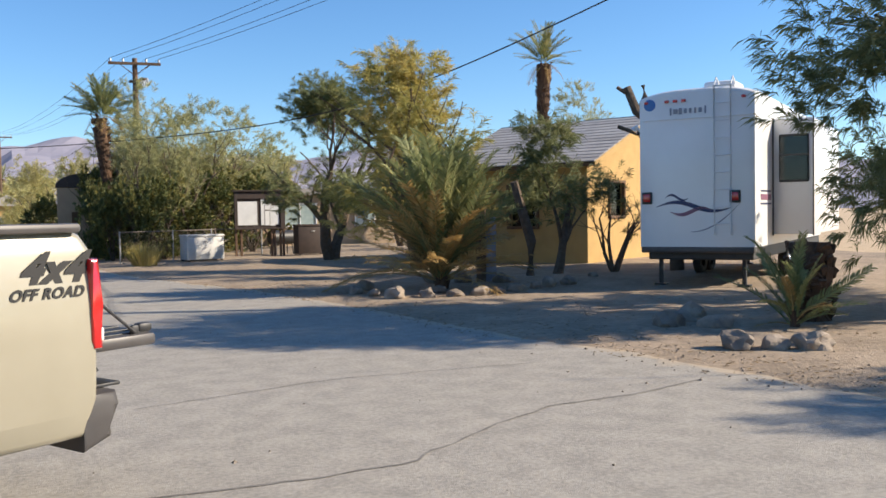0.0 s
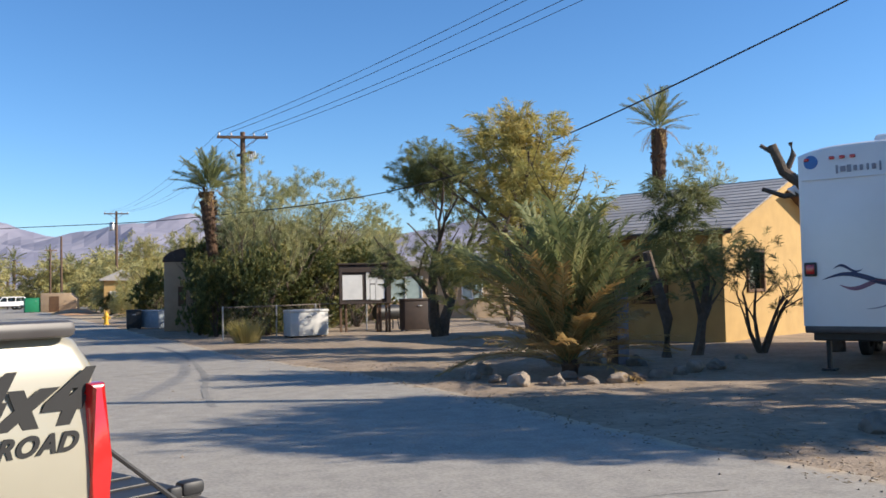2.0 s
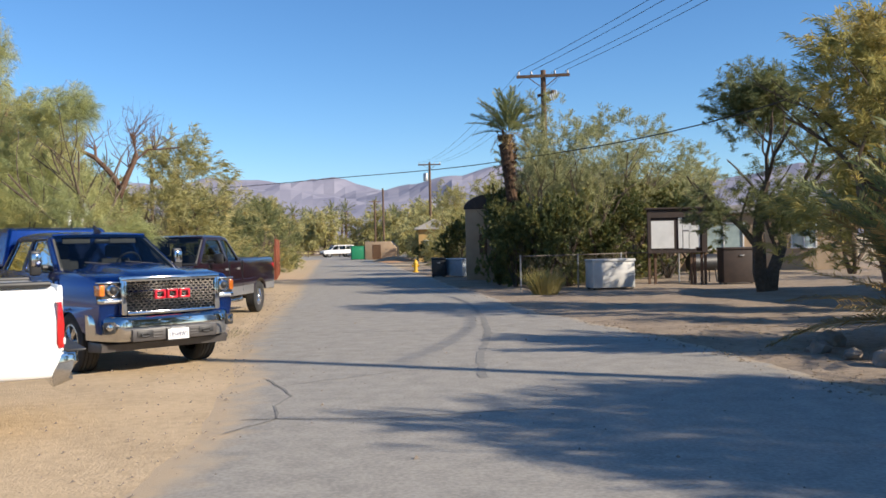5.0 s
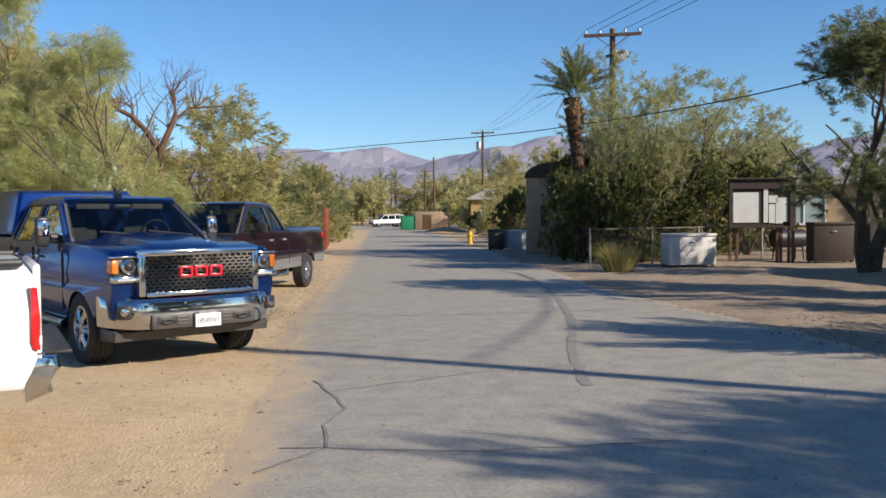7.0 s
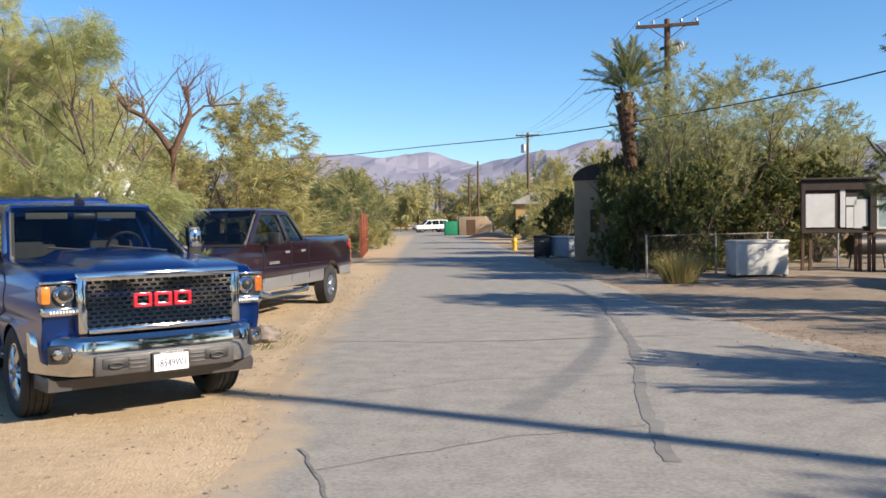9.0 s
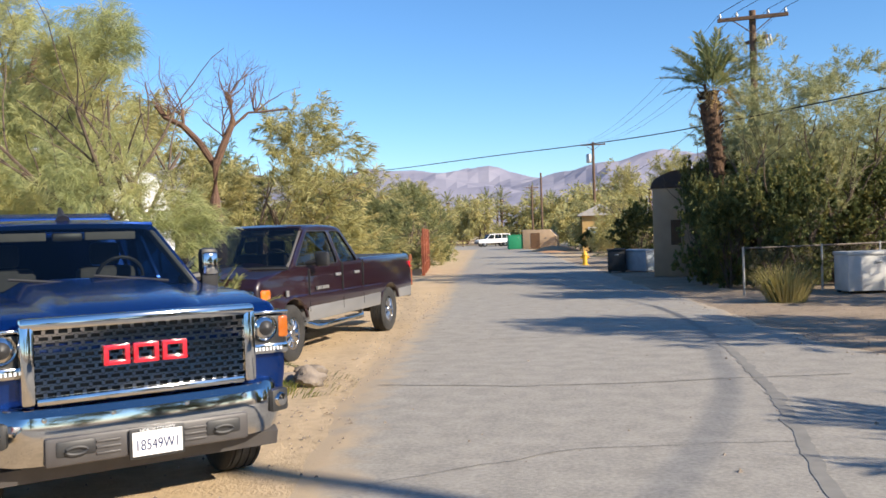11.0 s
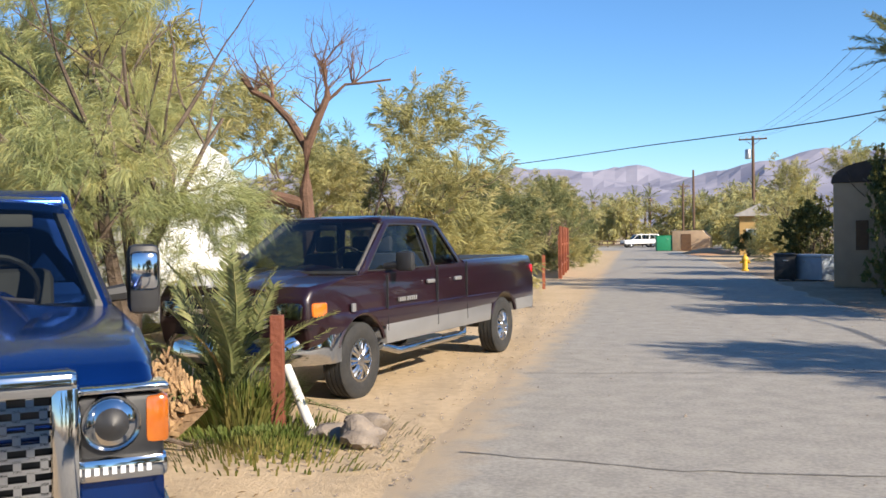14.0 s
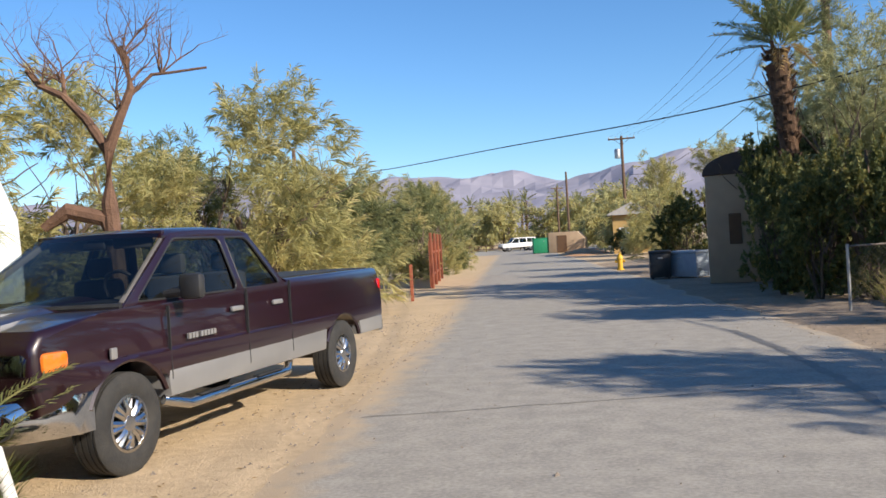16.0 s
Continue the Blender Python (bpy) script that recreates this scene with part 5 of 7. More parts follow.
def work_pickup(cx, cy, rz, paint, label, rail, lamp_z, lamp_h, open_gate, bed_liner=None, step_bumper=True, wheel_r=0.41):
    """A pickup of which the tail shows; cx, cy is its near rear corner, the x axis runs forward from there."""
    t = empty("pickup_truck", pose(cx, cy, 0, 0, 0, rz), label, "pickup truck", "parked pickups")
    # local: tail at x = 0, nose at x = 6; near flank at y = 0, far flank at y = -2
    zb = 0.52
    fx, bx = 4.95, 1.2
    W = 2.03
    def foot(c):
        return [(2 * c - a, b) for a, b in arch(c, 0.50, zb + 0.04)]
    out = [(0.06, zb), (0.0, 0.72), (0.0, rail - 0.10), (0.05, rail - 0.02), (0.1, rail), (2.5, rail), (2.52, rail - 0.06), (4.5, rail - 0.08), (5.8, rail - 0.2), (5.95, rail - 0.4), (5.95, 0.6)]
    out += [(fx + 0.52, zb)] + foot(fx)[1:-1] + [(fx - 0.52, zb - 0.06), (bx + 0.52, zb - 0.06)] + foot(bx)[1:-1] + [(bx - 0.52, zb)]
    bm = bmesh.new()
    prism(bm, out, -W / 2, W / 2, 0.07, 4)
    levels(bm, zb, rail)
    bmesh.ops.triangulate(bm, faces=[f for f in bm.faces if len(f.verts) > 4])
    for v in bm.verts:
        u = (v.co.z - zb) / (rail - zb)
        v.co.y *= 1 - 0.05 * (2 * u - 0.9) ** 2
        v.co.y += -W / 2
    part("body", bm, paint, t, "", True)
    c = Matrix.Translation((0, -W / 2, 0))
    hold = new("cab")
    hold.parent = t
    hold.matrix_basis = c @ pose(6.0, 0, 0)
    cabin(hold, paint, W, (-1.5, -2.15, -3.3, -3.48), rail - 0.05, rail + 0.55, 1.5)
    for s, y in ((1, -0.16), (-1, -W + 0.16)):
        for x in (fx, bx):
            wheel(t, x, y, wheel_r, 0.27, 0.23, 6, s)
    # lamps
    for y, s in ((-0.045, 1), (-W + 0.045, -1)):
        bm = bmesh.new()
        pts = [(-0.018, lamp_z), (-0.022, lamp_z + lamp_h * 0.5), (-0.006, lamp_z + lamp_h), (0.045, lamp_z + lamp_h), (0.04, lamp_z + lamp_h * 0.4), (0.05, lamp_z + 0.05), (0.03, lamp_z)]
        prism(bm, pts, y - 0.06, y + 0.055, 0.018, 2)
        lamp = part("tail_light", bm, RED_LENS, t, "tall red tail light", True)
        bm = bmesh.new()
        box(bm, (0.005, y, lamp_z + lamp_h * 0.16), (0.07, 0.1, lamp_h * 0.16), 0.012)
        part("reverse_lens", bm, WHITE_DECAL, lamp, "", True)
    # bed rail cap
    for y in (-0.07, -W + 0.07):
        bm = bmesh.new()
        box(bm, (1.3, y, rail + 0.012), (2.45, 0.13, 0.05), 0.02)
        part("rail_cap", bm, bed_liner or BLACK, t, "black plastic bed rail cap", True)
    bm = bmesh.new()
    box(bm, (1.3, -W / 2, rail - 0.03), (2.2, W - 0.24, 0.03), 0)
    part("bed", bm, BLACK, t)
    # bumper
    bm = bmesh.new()
    prism(bm, [(-0.02, 0.74), (-0.22, 0.74), (-0.24, 0.66), (-0.17, 0.60), (-0.19, 0.50), (-0.02, 0.44)], -W + 0.03, -0.03, 0.025, 2)
    for v in bm.verts:
        e = abs(v.co.y + W / 2) / (W / 2)
        v.co.x += 0.13 * max(0, e - 0.78) / 0.22
    bp = part("bumper", bm, CHROME if step_bumper else GREYPLASTIC, t, "stepped rear bumper", True)
    bm = bmesh.new()
    box(bm, (-0.14, -W / 2, 0.752), (0.17, W - 0.3, 0.02), 0.006)
    part("step_pad", bm, BLACK, bp, "", True)
    if open_gate:
        hold2 = bmesh.new()
        box(hold2, (-0.25, -W / 2, 0.965), (0.48, W - 0.34, 0.07), 0.02, None)
        gate = part("tailgate", hold2, GREYPLASTIC, t, "lowered tailgate", True)
        bm = bmesh.new()
        box(bm, (-0.255, -W / 2, 1.004), (0.46, W - 0.44, 0.01), 0.003)
        part("gate_liner", bm, BLACK, gate)
        bm = bmesh.new()
        for k in range(9):
            box(bm, (-0.255, -0.35 - 0.165 * k, 1.012), (0.42, 0.06, 0.012), 0.004)
        part("liner_rib", bm, BLACK, gate)
        bm = bmesh.new()
        box(bm, (-0.45, -0.24, 1.03), (0.09, 0.06, 0.05), 0.015)
        box(bm, (-0.37, -0.21, 1.02), (0.05, 0.03, 0.06), 0.01)
        part("latch", bm, BLACK, gate, "", True)
        for y in (-0.19, -W + 0.19):
            bm = bmesh.new()
            tube(bm, [(0.02, y, 1.33), (-0.17, y, 1.17), (-0.36, y, 1.01)], 0.009, 6)
            part("gate_cable", bm, WIRE, gate)
        bm = bmesh.new()
        tube(bm, [(-0.06, -0.17, 0.9), (-0.1, -0.18, 0.84), (-0.02, -0.17, 0.80)], 0.012, 6)
        part("gate_strap", bm, BLACK, gate)
    else:
        bm = bmesh.new()
        box(bm, (-0.012, -W / 2, 1.05), (0.05, W - 0.34, rail - 0.75), 0.02)
        part("tailgate", bm, paint, t, "", True)
    bm = bmesh.new()
    box(bm, (3.0, -W / 2, 0.56), (5.2, 0.9, 0.2), 0.02)
    part("chassis", bm, BLACK, t)
    return t


tan = work_pickup(1.385, 5.91, 208, TAN_PAINT, "tan pickup truck with a lowered tailgate and off-road decal", 1.60, 0.98, 0.47, True, GREYPLASTIC, False)
decal = Matrix.Translation((0.25, -0.021, 1.405)) @ Matrix.Rotation(radians(180), 4, "Z") @ Matrix.Rotation(radians(90), 4, "X")
lettering("decal", "4x4", 0.215, DECAL_BLACK, tan, decal, 0.002, 0.5, 1.08, 0.010)
lettering("decal", "OFF ROAD", 0.076, DECAL_BLACK, tan, Matrix.Translation((0.03, 0.010, -0.118)) @ decal, 0.002, 0.4, 1.1, 0.003)
work_pickup(-0.98, 14.0, 209, WHITE_PAINT, "white pickup truck parked nose-in on the sand", 1.36, 0.79, 0.42, False, None, True)


def far_suv(x, y, rz):
    t = empty("suv", pose(x, y, 0, 0, 0, rz), "white sport utility vehicle parked at the junction", "car")
    bm = bmesh.new()
    prism(bm, [(0, 0.5), (0.02, 0.95), (-0.3, 1.05), (-1.1, 1.12), (-1.6, 1.12), (-5.0, 1.15), (-5.05, 0.55)] + [], -0.97, 0.97, 0.06)
    part("body", bm, WHITE_PAINT, t, "", True)
    h = new("cab")
    h.parent = t
    cabin(h, WHITE_PAINT, 1.94, (-1.15, -1.85, -4.8, -5.0), 1.12, 1.82, 1.5, split=[-2.4, -3.5])
    for s in (-1, 1):
        for xx in (-0.9, -4.0):
            wheel(t, xx, s * 0.84, 0.38, 0.25, 0.22, 6, s)
        bm = bmesh.new()
        box(bm, (0.0, s * 0.7, 0.85), (0.06, 0.35, 0.16), 0.02)
        part("headlight", bm, CHROME, t, "", True)
    bm = bmesh.new()
    box(bm, (0.02, 0, 0.6), (0.12, 1.9, 0.2), 0.03)
    part("bumper", bm, GREYPLASTIC, t, "", True)


far_suv(-12.5, 139.0, 205)

# ---- buildings, trailers, poles, site things ----


def slab(bm, o, u, v, w):
    """A block from a corner along three edge vectors."""
    o, u, v, w = Vector(o), Vector(u), Vector(v), Vector(w)
    q = [bm.verts.new(o + a * u + b * v + c * w) for c in (0, 1) for b in (0, 1) for a in (0, 1)]
    for f in ((0, 2, 3, 1), (4, 5, 7, 6), (0, 1, 5, 4), (2, 6, 7, 3), (0, 4, 6, 2), (1, 3, 7, 5)):
        bm.faces.new([q[i] for i in f])
    bmesh.ops.recalc_face_normals(bm, faces=bm.faces[:])


def house():
    """Yellow stucco house. Local x runs along the gable end, y along the side wall, from the near corner."""
    ang = math.degrees(math.atan2(0.41, 0.91))
    t = empty("house", pose(18.0, 23.7, 0, 0, 0, ang), "yellow stucco house with a low grey gable roof", "house")
    Wd, Ln, eave, ridge = 7.6, 5.3, 3.15, 4.9
    th = 0.22
    # side wall with a window opening
    bm = bmesh.new()
    holes = [(1.9, 2.9, 1.2, 2.5)]
    y = 0.0
    for y0, y1, z0, z1 in holes:
        slab(bm, (0, y, -0.2), (th, 0, 0), (0, y0 - y, 0), (0, 0, eave + 0.2))
        slab(bm, (0, y0, -0.2), (th, 0, 0), (0, y1 - y0, 0), (0, 0, z0 + 0.2))
        slab(bm, (0, y0, z1), (th, 0, 0), (0, y1 - y0, 0), (0, 0, eave - z1))
        y = y1
    slab(bm, (0, y, -0.2), (th, 0, 0), (0, Ln - y, 0), (0, 0, eave + 0.2))
    part("wall", bm, YELLOW_WALL, t)
    bm = bmesh.new()
    slab(bm, (Wd - th, 0, -0.2), (th, 0, 0), (0, Ln, 0), (0, 0, eave + 0.2))
    part("wall", bm, YELLOW_WALL, t)
    # gable end with a window
    bm = bmesh.new()
    gx0, gx1, gz0, gz1 = 1.5, 2.5, 1.5, 2.6
    for o, s in (((th, 0, -0.2), (gx0 - th, eave + 0.2)), ((gx1, 0, -0.2), (Wd - th - gx1, eave + 0.2)), ((gx0, 0, -0.2), (gx1 - gx0, gz0 + 0.2)), ((gx0, 0, gz1), (gx1 - gx0, eave - gz1))):
        slab(bm, o, (s[0], 0, 0), (0, th, 0), (0, 0, s[1]))
    a = [bm.verts.new(p) for p in ((0, 0, eave), (Wd, 0, eave), (Wd / 2, 0, ridge - 0.1))]
    b = [bm.verts.new(p) for p in ((0, th, eave), (Wd, th, eave), (Wd / 2, th, ridge - 0.1))]
    bm.faces.new(a)
    bm.faces.new(b[::-1])
    for i in range(3):
        bm.faces.new((a[i], b[i], b[(i + 1) % 3], a[(i + 1) % 3]))
    part("wall", bm, YELLOW_WALL, t)
    bm = bmesh.new()
    slab(bm, (th, Ln - th, -0.2), (Wd - 2 * th, 0, 0), (0, th, 0), (0, 0, eave + 0.2))
    part("wall", bm, YELLOW_WALL, t)
    # windows
    for y0, y1, z0, z1 in holes:
        bm = bmesh.new()
        for c, s in (((0.0, (y0 + y1) / 2, z0 - 0.04), (0.16, y1 - y0 + 0.24, 0.1)), ((0.0, (y0 + y1) / 2, z1 + 0.04), (0.16, y1 - y0 + 0.24, 0.1)), ((0.0, y0 - 0.06, (z0 + z1) / 2), (0.15, 0.12, z1 - z0)), ((0.0, y1 + 0.06, (z0 + z1) / 2), (0.15, 0.12, z1 - z0)), ((0.08, (y0 + y1) / 2, (z0 + z1) / 2), (0.05, 0.04, z1 - z0))):
            box(bm, c, s, 0.01)
        w = part("window", bm, TRIM_WOOD, t, "window in a dark wooden frame")
        for k in range(2):
            yy = y0 + (y1 - y0) * (0.25 + 0.5 * k)
            p = quad_part("pane", [(0.1, yy - 0.24, z0), (0.1, yy + 0.24, z0), (0.1, yy + 0.24, z1), (0.1, yy - 0.24, z1)], GLASS, w)
    bm = bmesh.new()
    for c, s in ((((gx0 + gx1) / 2, 0, gz0 - 0.04), (gx1 - gx0 + 0.2, 0.12, 0.09)), (((gx0 + gx1) / 2, 0, gz1 + 0.04), (gx1 - gx0 + 0.2, 0.12, 0.09)), ((gx0 - 0.04, 0, (gz0 + gz1) / 2), (0.09, 0.12, gz1 - gz0)), ((gx1 + 0.04, 0, (gz0 + gz1) / 2), (0.09, 0.12, gz1 - gz0))):
        box(bm, c, s, 0.01)
    w = part("window", bm, TRIM_WOOD, t, "window in a dark wooden frame")
    quad_part("pane", [(gx0, 0.1, gz0), (gx1, 0.1, gz0), (gx1, 0.1, gz1), (gx0, 0.1, gz1)], GLASS, w)
    bm = bmesh.new()
    slab(bm, (0.3, 0.3, 0.02), (Wd - 0.6, 0, 0), (0, Ln - 0.6, 0), (0, 0, 0.05))
    part("floor", bm, DARK_PAINT, t)
    # roof: boards, fascia and overlapping courses
    for s in (0, 1):
        e0 = Vector((-0.45, -0.5, eave + 0.02)) if s == 0 else Vector((Wd + 0.45, -0.5, eave + 0.02))
        top = Vector((Wd / 2, -0.5, ridge))
        n = 14
        for k in range(n):
            a, b = e0.lerp(top, k / n), e0.lerp(top, (k + 1.12) / n)
            bm = bmesh.new()
            up = Vector((0, 0, 0.035))
            slab(bm, a + up * (0.9), b - a - up * 0.5, (0, Ln + 1.0, 0), up)
            part("roof_course", bm, ROOFING, t)
        bm = bmesh.new()
        slab(bm, e0 - Vector((0, 0, 0.10)), top - e0, (0, Ln + 1.0, 0), (0, 0, 0.09))
        part("roof", bm, TRIM_WOOD, t)
        bm = bmesh.new()
        slab(bm, e0 + Vector((0, -0.03, -0.17)), top - e0, (0, 0.04, 0), (0, 0, 0.2))
        part("fascia", bm, YELLOW_WALL, t)


house()


def rounded_shell(parent, L, W, z0, z1, nose, name="body", mat=None):
    """A long moulded shell with crowned roof; the rear at x = 0, bowed outward."""
    bm = bmesh.new()
    ny, nx = 18, 16
    prof = []
    for i in range(ny + 1):
        v = i / ny * 2 - 1
        prof.append((v * W / 2, z1 - 0.16 * abs(v) ** 3.2))
    ring = [(-W / 2, z0), (-W / 2, z0 + (z1 - z0) * 0.5)] + prof + [(W / 2, z0 + (z1 - z0) * 0.5), (W / 2, z0)]
    secs = []
    for x, f in ((0.0, 0.93), (0.03, 0.97), (0.1, 0.99), (0.25, 1.0), (L * 0.5, 1.0), (L - nose, 1.0), (L - nose * 0.4, 0.97), (L - 0.05, 0.88), (L, 0.84)):
        secs.append([bm.verts.new((x, y * f, z0 + (z - z0) * (1 - (1 - f) * 0.5))) for y, z in ring])
    for a, b in zip(secs, secs[1:]):
        for k in range(len(ring)):
            bm.faces.new((a[k], b[k], b[(k + 1) % len(ring)], a[(k + 1) % len(ring)]))
    bm.faces.new(secs[0])
    bm.faces.new(secs[-1][::-1])
    bmesh.ops.recalc_face_normals(bm, faces=bm.faces[:])
    return part(name, bm, mat or RV_WHITE, parent, "", True)


def trailer():
    """Fifth-wheel trailer seen from its rear. Local x runs from the rear face forward, y to its left."""
    t = empty("travel_trailer", pose(14.42, 15.2, 0, 0, 0, 31.5), "large white travel trailer with ladder and swoosh decals", "trailer")
    L, W, z0, z1 = 10.0, 2.5, 0.86, 4.25
    rounded_shell(t, L, W, z0, z1, 1.5)
    bm = bmesh.new()
    box(bm, (0.5 * L, 0, 0.72), (L - 0.6, W - 0.25, 0.3), 0.03)
    part("underframe", bm, BLACK, t)
    bm = bmesh.new()
    box(bm, (0.15, 0, 0.80), (0.3, W - 0.1, 0.14), 0.03)
    part("rear_skirt", bm, GREYPLASTIC, t, "", True)
    bm = bmesh.new()
    box(bm, (-0.012, 0, 3.60), (0.03, W - 0.18, 0.035), 0.01)
    part("moulding", bm, RV_WHITE, t, "", True)
    # slide-out on its right side
    bm = bmesh.new()
    box(bm, (3.9, -1.65, 2.35), (4.4, 0.9, 2.55), 0.03)
    so = part("slide_out", bm, RV_WHITE, t, "", True)
    bm = bmesh.new()
    box(bm, (1.70, -2.1, 2.35), (0.04, 0.03, 2.6), 0.008)
    box(bm, (1.70, -1.26, 2.35), (0.05, 0.04, 2.6), 0.008)
    part("flange", bm, GREYPLASTIC, so)
    bm = bmesh.new()
    box(bm, (1.685, -1.70, 2.75), (0.03, 0.62, 1.05), 0.02)
    wn_ = part("window", bm, BLACK, so, "dark side window")
    quad_part("pane", [(1.664, -1.98, 2.28), (1.664, -1.42, 2.28), (1.664, -1.42, 3.22), (1.664, -1.98, 3.22)], GLASS, wn_, thick=-0.004)
    bm = bmesh.new()
    box(bm, (1.66, -1.70, 2.82), (0.02, 0.62, 0.035), 0.005)
    part("window_bar", bm, GREYPLASTIC, wn_)
    # striped band low on the flank
    for z, h, m in ((2.03, 0.035, NAVY), (1.90, 0.12, PURPLE), (1.76, 0.035, NAVY)):
        bm = bmesh.new()
        box(bm, (0.95, -W / 2 - 0.004, z), (1.1, 0.012, h), 0)
        part("stripe", bm, m, t)
    # marker lamps
    for y in (-0.18, 0.0, 0.18):
        bm = bmesh.new()
        box(bm, (-0.02, y + 0.42, 3.98), (0.05, 0.1, 0.06), 0.015)
        part("marker_lamp", bm, RED_LENS, t, "", True)
    for y in (1.05, -1.0):
        bm = bmesh.new()
        box(bm, (-0.015, y, 3.98), (0.05, 0.09, 0.06), 0.015)
        part("marker_lamp", bm, RED_LENS, t, "", True)
        bm = bmesh.new()
        box(bm, (-0.015, y if y > 0 else -0.82, 1.92), (0.06, 0.22, 0.26), 0.02)
        tl = part("tail_light", bm, BLACK, t, "dark square tail light", True)
        bm = bmesh.new()
        box(bm, (-0.05, y if y > 0 else -0.82, 1.92), (0.02, 0.15, 0.17), 0.01)
        part("lens", bm, RED_LENS, tl, "", True)
    bm = bmesh.new()
    lathe(bm, [(0.001, 0.004), (0.125, 0.004), (0.13, -0.01)], 28)
    part("emblem", bm, BLUE_DECAL, t, "round blue emblem", True, Matrix.Translation((-0.006, 0.98, 3.93)) @ Matrix.Rotation(radians(90), 4, "Z"))
    # name plate drawn as plain wavy bars
    for k, (h, w) in enumerate(((0.19, 0.05), (0.12, 0.12), (0.16, 0.09), (0.12, 0.08), (0.12, 0.07), (0.14, 0.05), (0.12, 0.09), (0.2, 0.04))):
        bm = bmesh.new()
        box(bm, (-0.012, 0.52 - k * 0.105, 3.76), (0.02, w * 0.8, h * 0.85), 0.01)
        part("name_bar", bm, GREYDECAL, t)

    def swoosh(pts, wid, mat):
        bm = bmesh.new()
        up, lo = [], []
        for i, (y, z) in enumerate(pts):
            u = i / (len(pts) - 1)
            d = wid * math.sin(math.pi * u) + 0.004
            up.append((y, z + d))
            lo.append((y, z - d))
        vs = [bm.verts.new((-0.009, y, z)) for y, z in up + lo[::-1]]
        bm.faces.new(vs)
        ex = bmesh.ops.extrude_face_region(bm, geom=bm.faces[:])
        bmesh.ops.translate(bm, vec=(-0.004, 0, 0), verts=[g for g in ex["geom"] if isinstance(g, bmesh.types.BMVert)])
        bmesh.ops.recalc_face_normals(bm, faces=bm.faces[:])
        part("decal", bm, mat, t, "swoosh decal")

    def wave(y0, y1, z, a, n=14):
        return [(y0 + (y1 - y0) * i / n, z + a * math.sin(i / n * 6.0)) for i in range(n + 1)]
    swoosh(wave(0.85, -0.75, 1.72, 0.10), 0.045, NAVY)
    swoosh(wave(0.55, -0.35, 1.62, -0.07), 0.04, PURPLE)
    swoosh(wave(0.65, 0.15, 1.92, 0.06), 0.025, NAVY)
    swoosh([(0.1 - 0.085 * i, 1.18 + 0.0042 * i * i) for i in range(13)], 0.012, GREYDECAL)
    # ladder
    bm = bmesh.new()
    for y in (-0.42, -0.76):
        tube(bm, [(0.35, y, 4.30), (0.1, y, 4.42), (-0.1, y, 4.25), (-0.12, y, 1.15), (0.0, y, 1.12)], 0.016, 8)
    lad = part("ladder", bm, RV_WHITE, t, "white rear ladder", True)
    for k in range(9):
        bm = bmesh.new()
        tube(bm, [(-0.12, -0.42, 1.35 + 0.36 * k), (-0.12, -0.76, 1.35 + 0.36 * k)], 0.014, 8)
        part("rung", bm, RV_WHITE, lad, "", True)
    for x, s in ((1.3, (0.9, 0.7, 0.24)), (4.0, (1.0, 0.8, 0.28))):
        bm = bmesh.new()
        box(bm, (x, -0.3, z1 + 0.09), s, 0.08)
        part("roof_unit", bm, RV_WHITE, t, "", True)
    bm = bmesh.new()
    tube(bm, [(0.25, W / 2 + 0.02, 3.4), (0.22, W / 2 + 0.1, 3.5), (0.2, W / 2 + 0.16, 3.42)], [0.02, 0.06, 0.1], 12)
    part("camera_horn", bm, RV_WHITE, t, "", True)
    for x in (4.4, 5.3):
        for s in (-1, 1):
            wheel(t, x, s * 1.05, 0.38, 0.22, 0.2, 6, s)
    for x, y in ((0.5, 0.9), (0.5, -0.9), (8.6, 0.7), (8.6, -0.7)):
        bm = bmesh.new()
        tube(bm, [(x, y, 0.0), (x, y, 0.6)], 0.05, 8)
        box(bm, (x, y, 0.02), (0.25, 0.25, 0.04), 0.01)
        part("jack", bm, BLACK, t)


trailer()


def hidden_trailer():
    """A white caravan half hidden behind the tamarisks."""
    t = empty("travel_trailer", pose(-5.9, 27.6, 0, 0, 0, 180), "white rounded caravan half hidden by tamarisk", "trailer")
    bm = bmesh.new()
    prism(bm, [(0.15, 0.6), (0.0, 1.4), (0.05, 2.3), (0.35, 3.0), (0.9, 3.35), (1.6, 3.45), (8.2, 3.45), (8.6, 3.2), (8.7, 0.6)], -1.2, 1.2, 0.18, 4)
    part("body", bm, RV_WHITE, t, "", True)
    bm = bmesh.new()
    box(bm, (2.6, 1.21, 2.4), (1.2, 0.03, 0.6), 0.01)
    part("window", bm, BLACK, t, "dark window")
    bm = bmesh.new()
    box(bm, (5.5, 1.21, 2.4), (1.2, 0.03, 0.6), 0.01)
    part("window", bm, BLACK, t, "dark window")
    for z in (1.2, 1.5, 2.9):
        bm = bmesh.new()
        box(bm, (4.5, 1.21, z), (7.4, 0.03, 0.05), 0.01)
        part("stripe", bm, GREYDECAL, t)
    bm = bmesh.new()
    box(bm, (3.0, 0, 3.55), (0.9, 0.7, 0.25), 0.07)
    part("roof_unit", bm, RV_WHITE, t, "", True)
    for x in (4.2, 5.1):
        for s in (-1, 1):
            wheel(t, x, s * 1.05, 0.36, 0.22, 0.2, 6, s)
    bm = bmesh.new()
    box(bm, (4.4, 0, 0.5), (7.5, 2.0, 0.2), 0.02)
    part("underframe", bm, BLACK, t)


hidden_trailer()


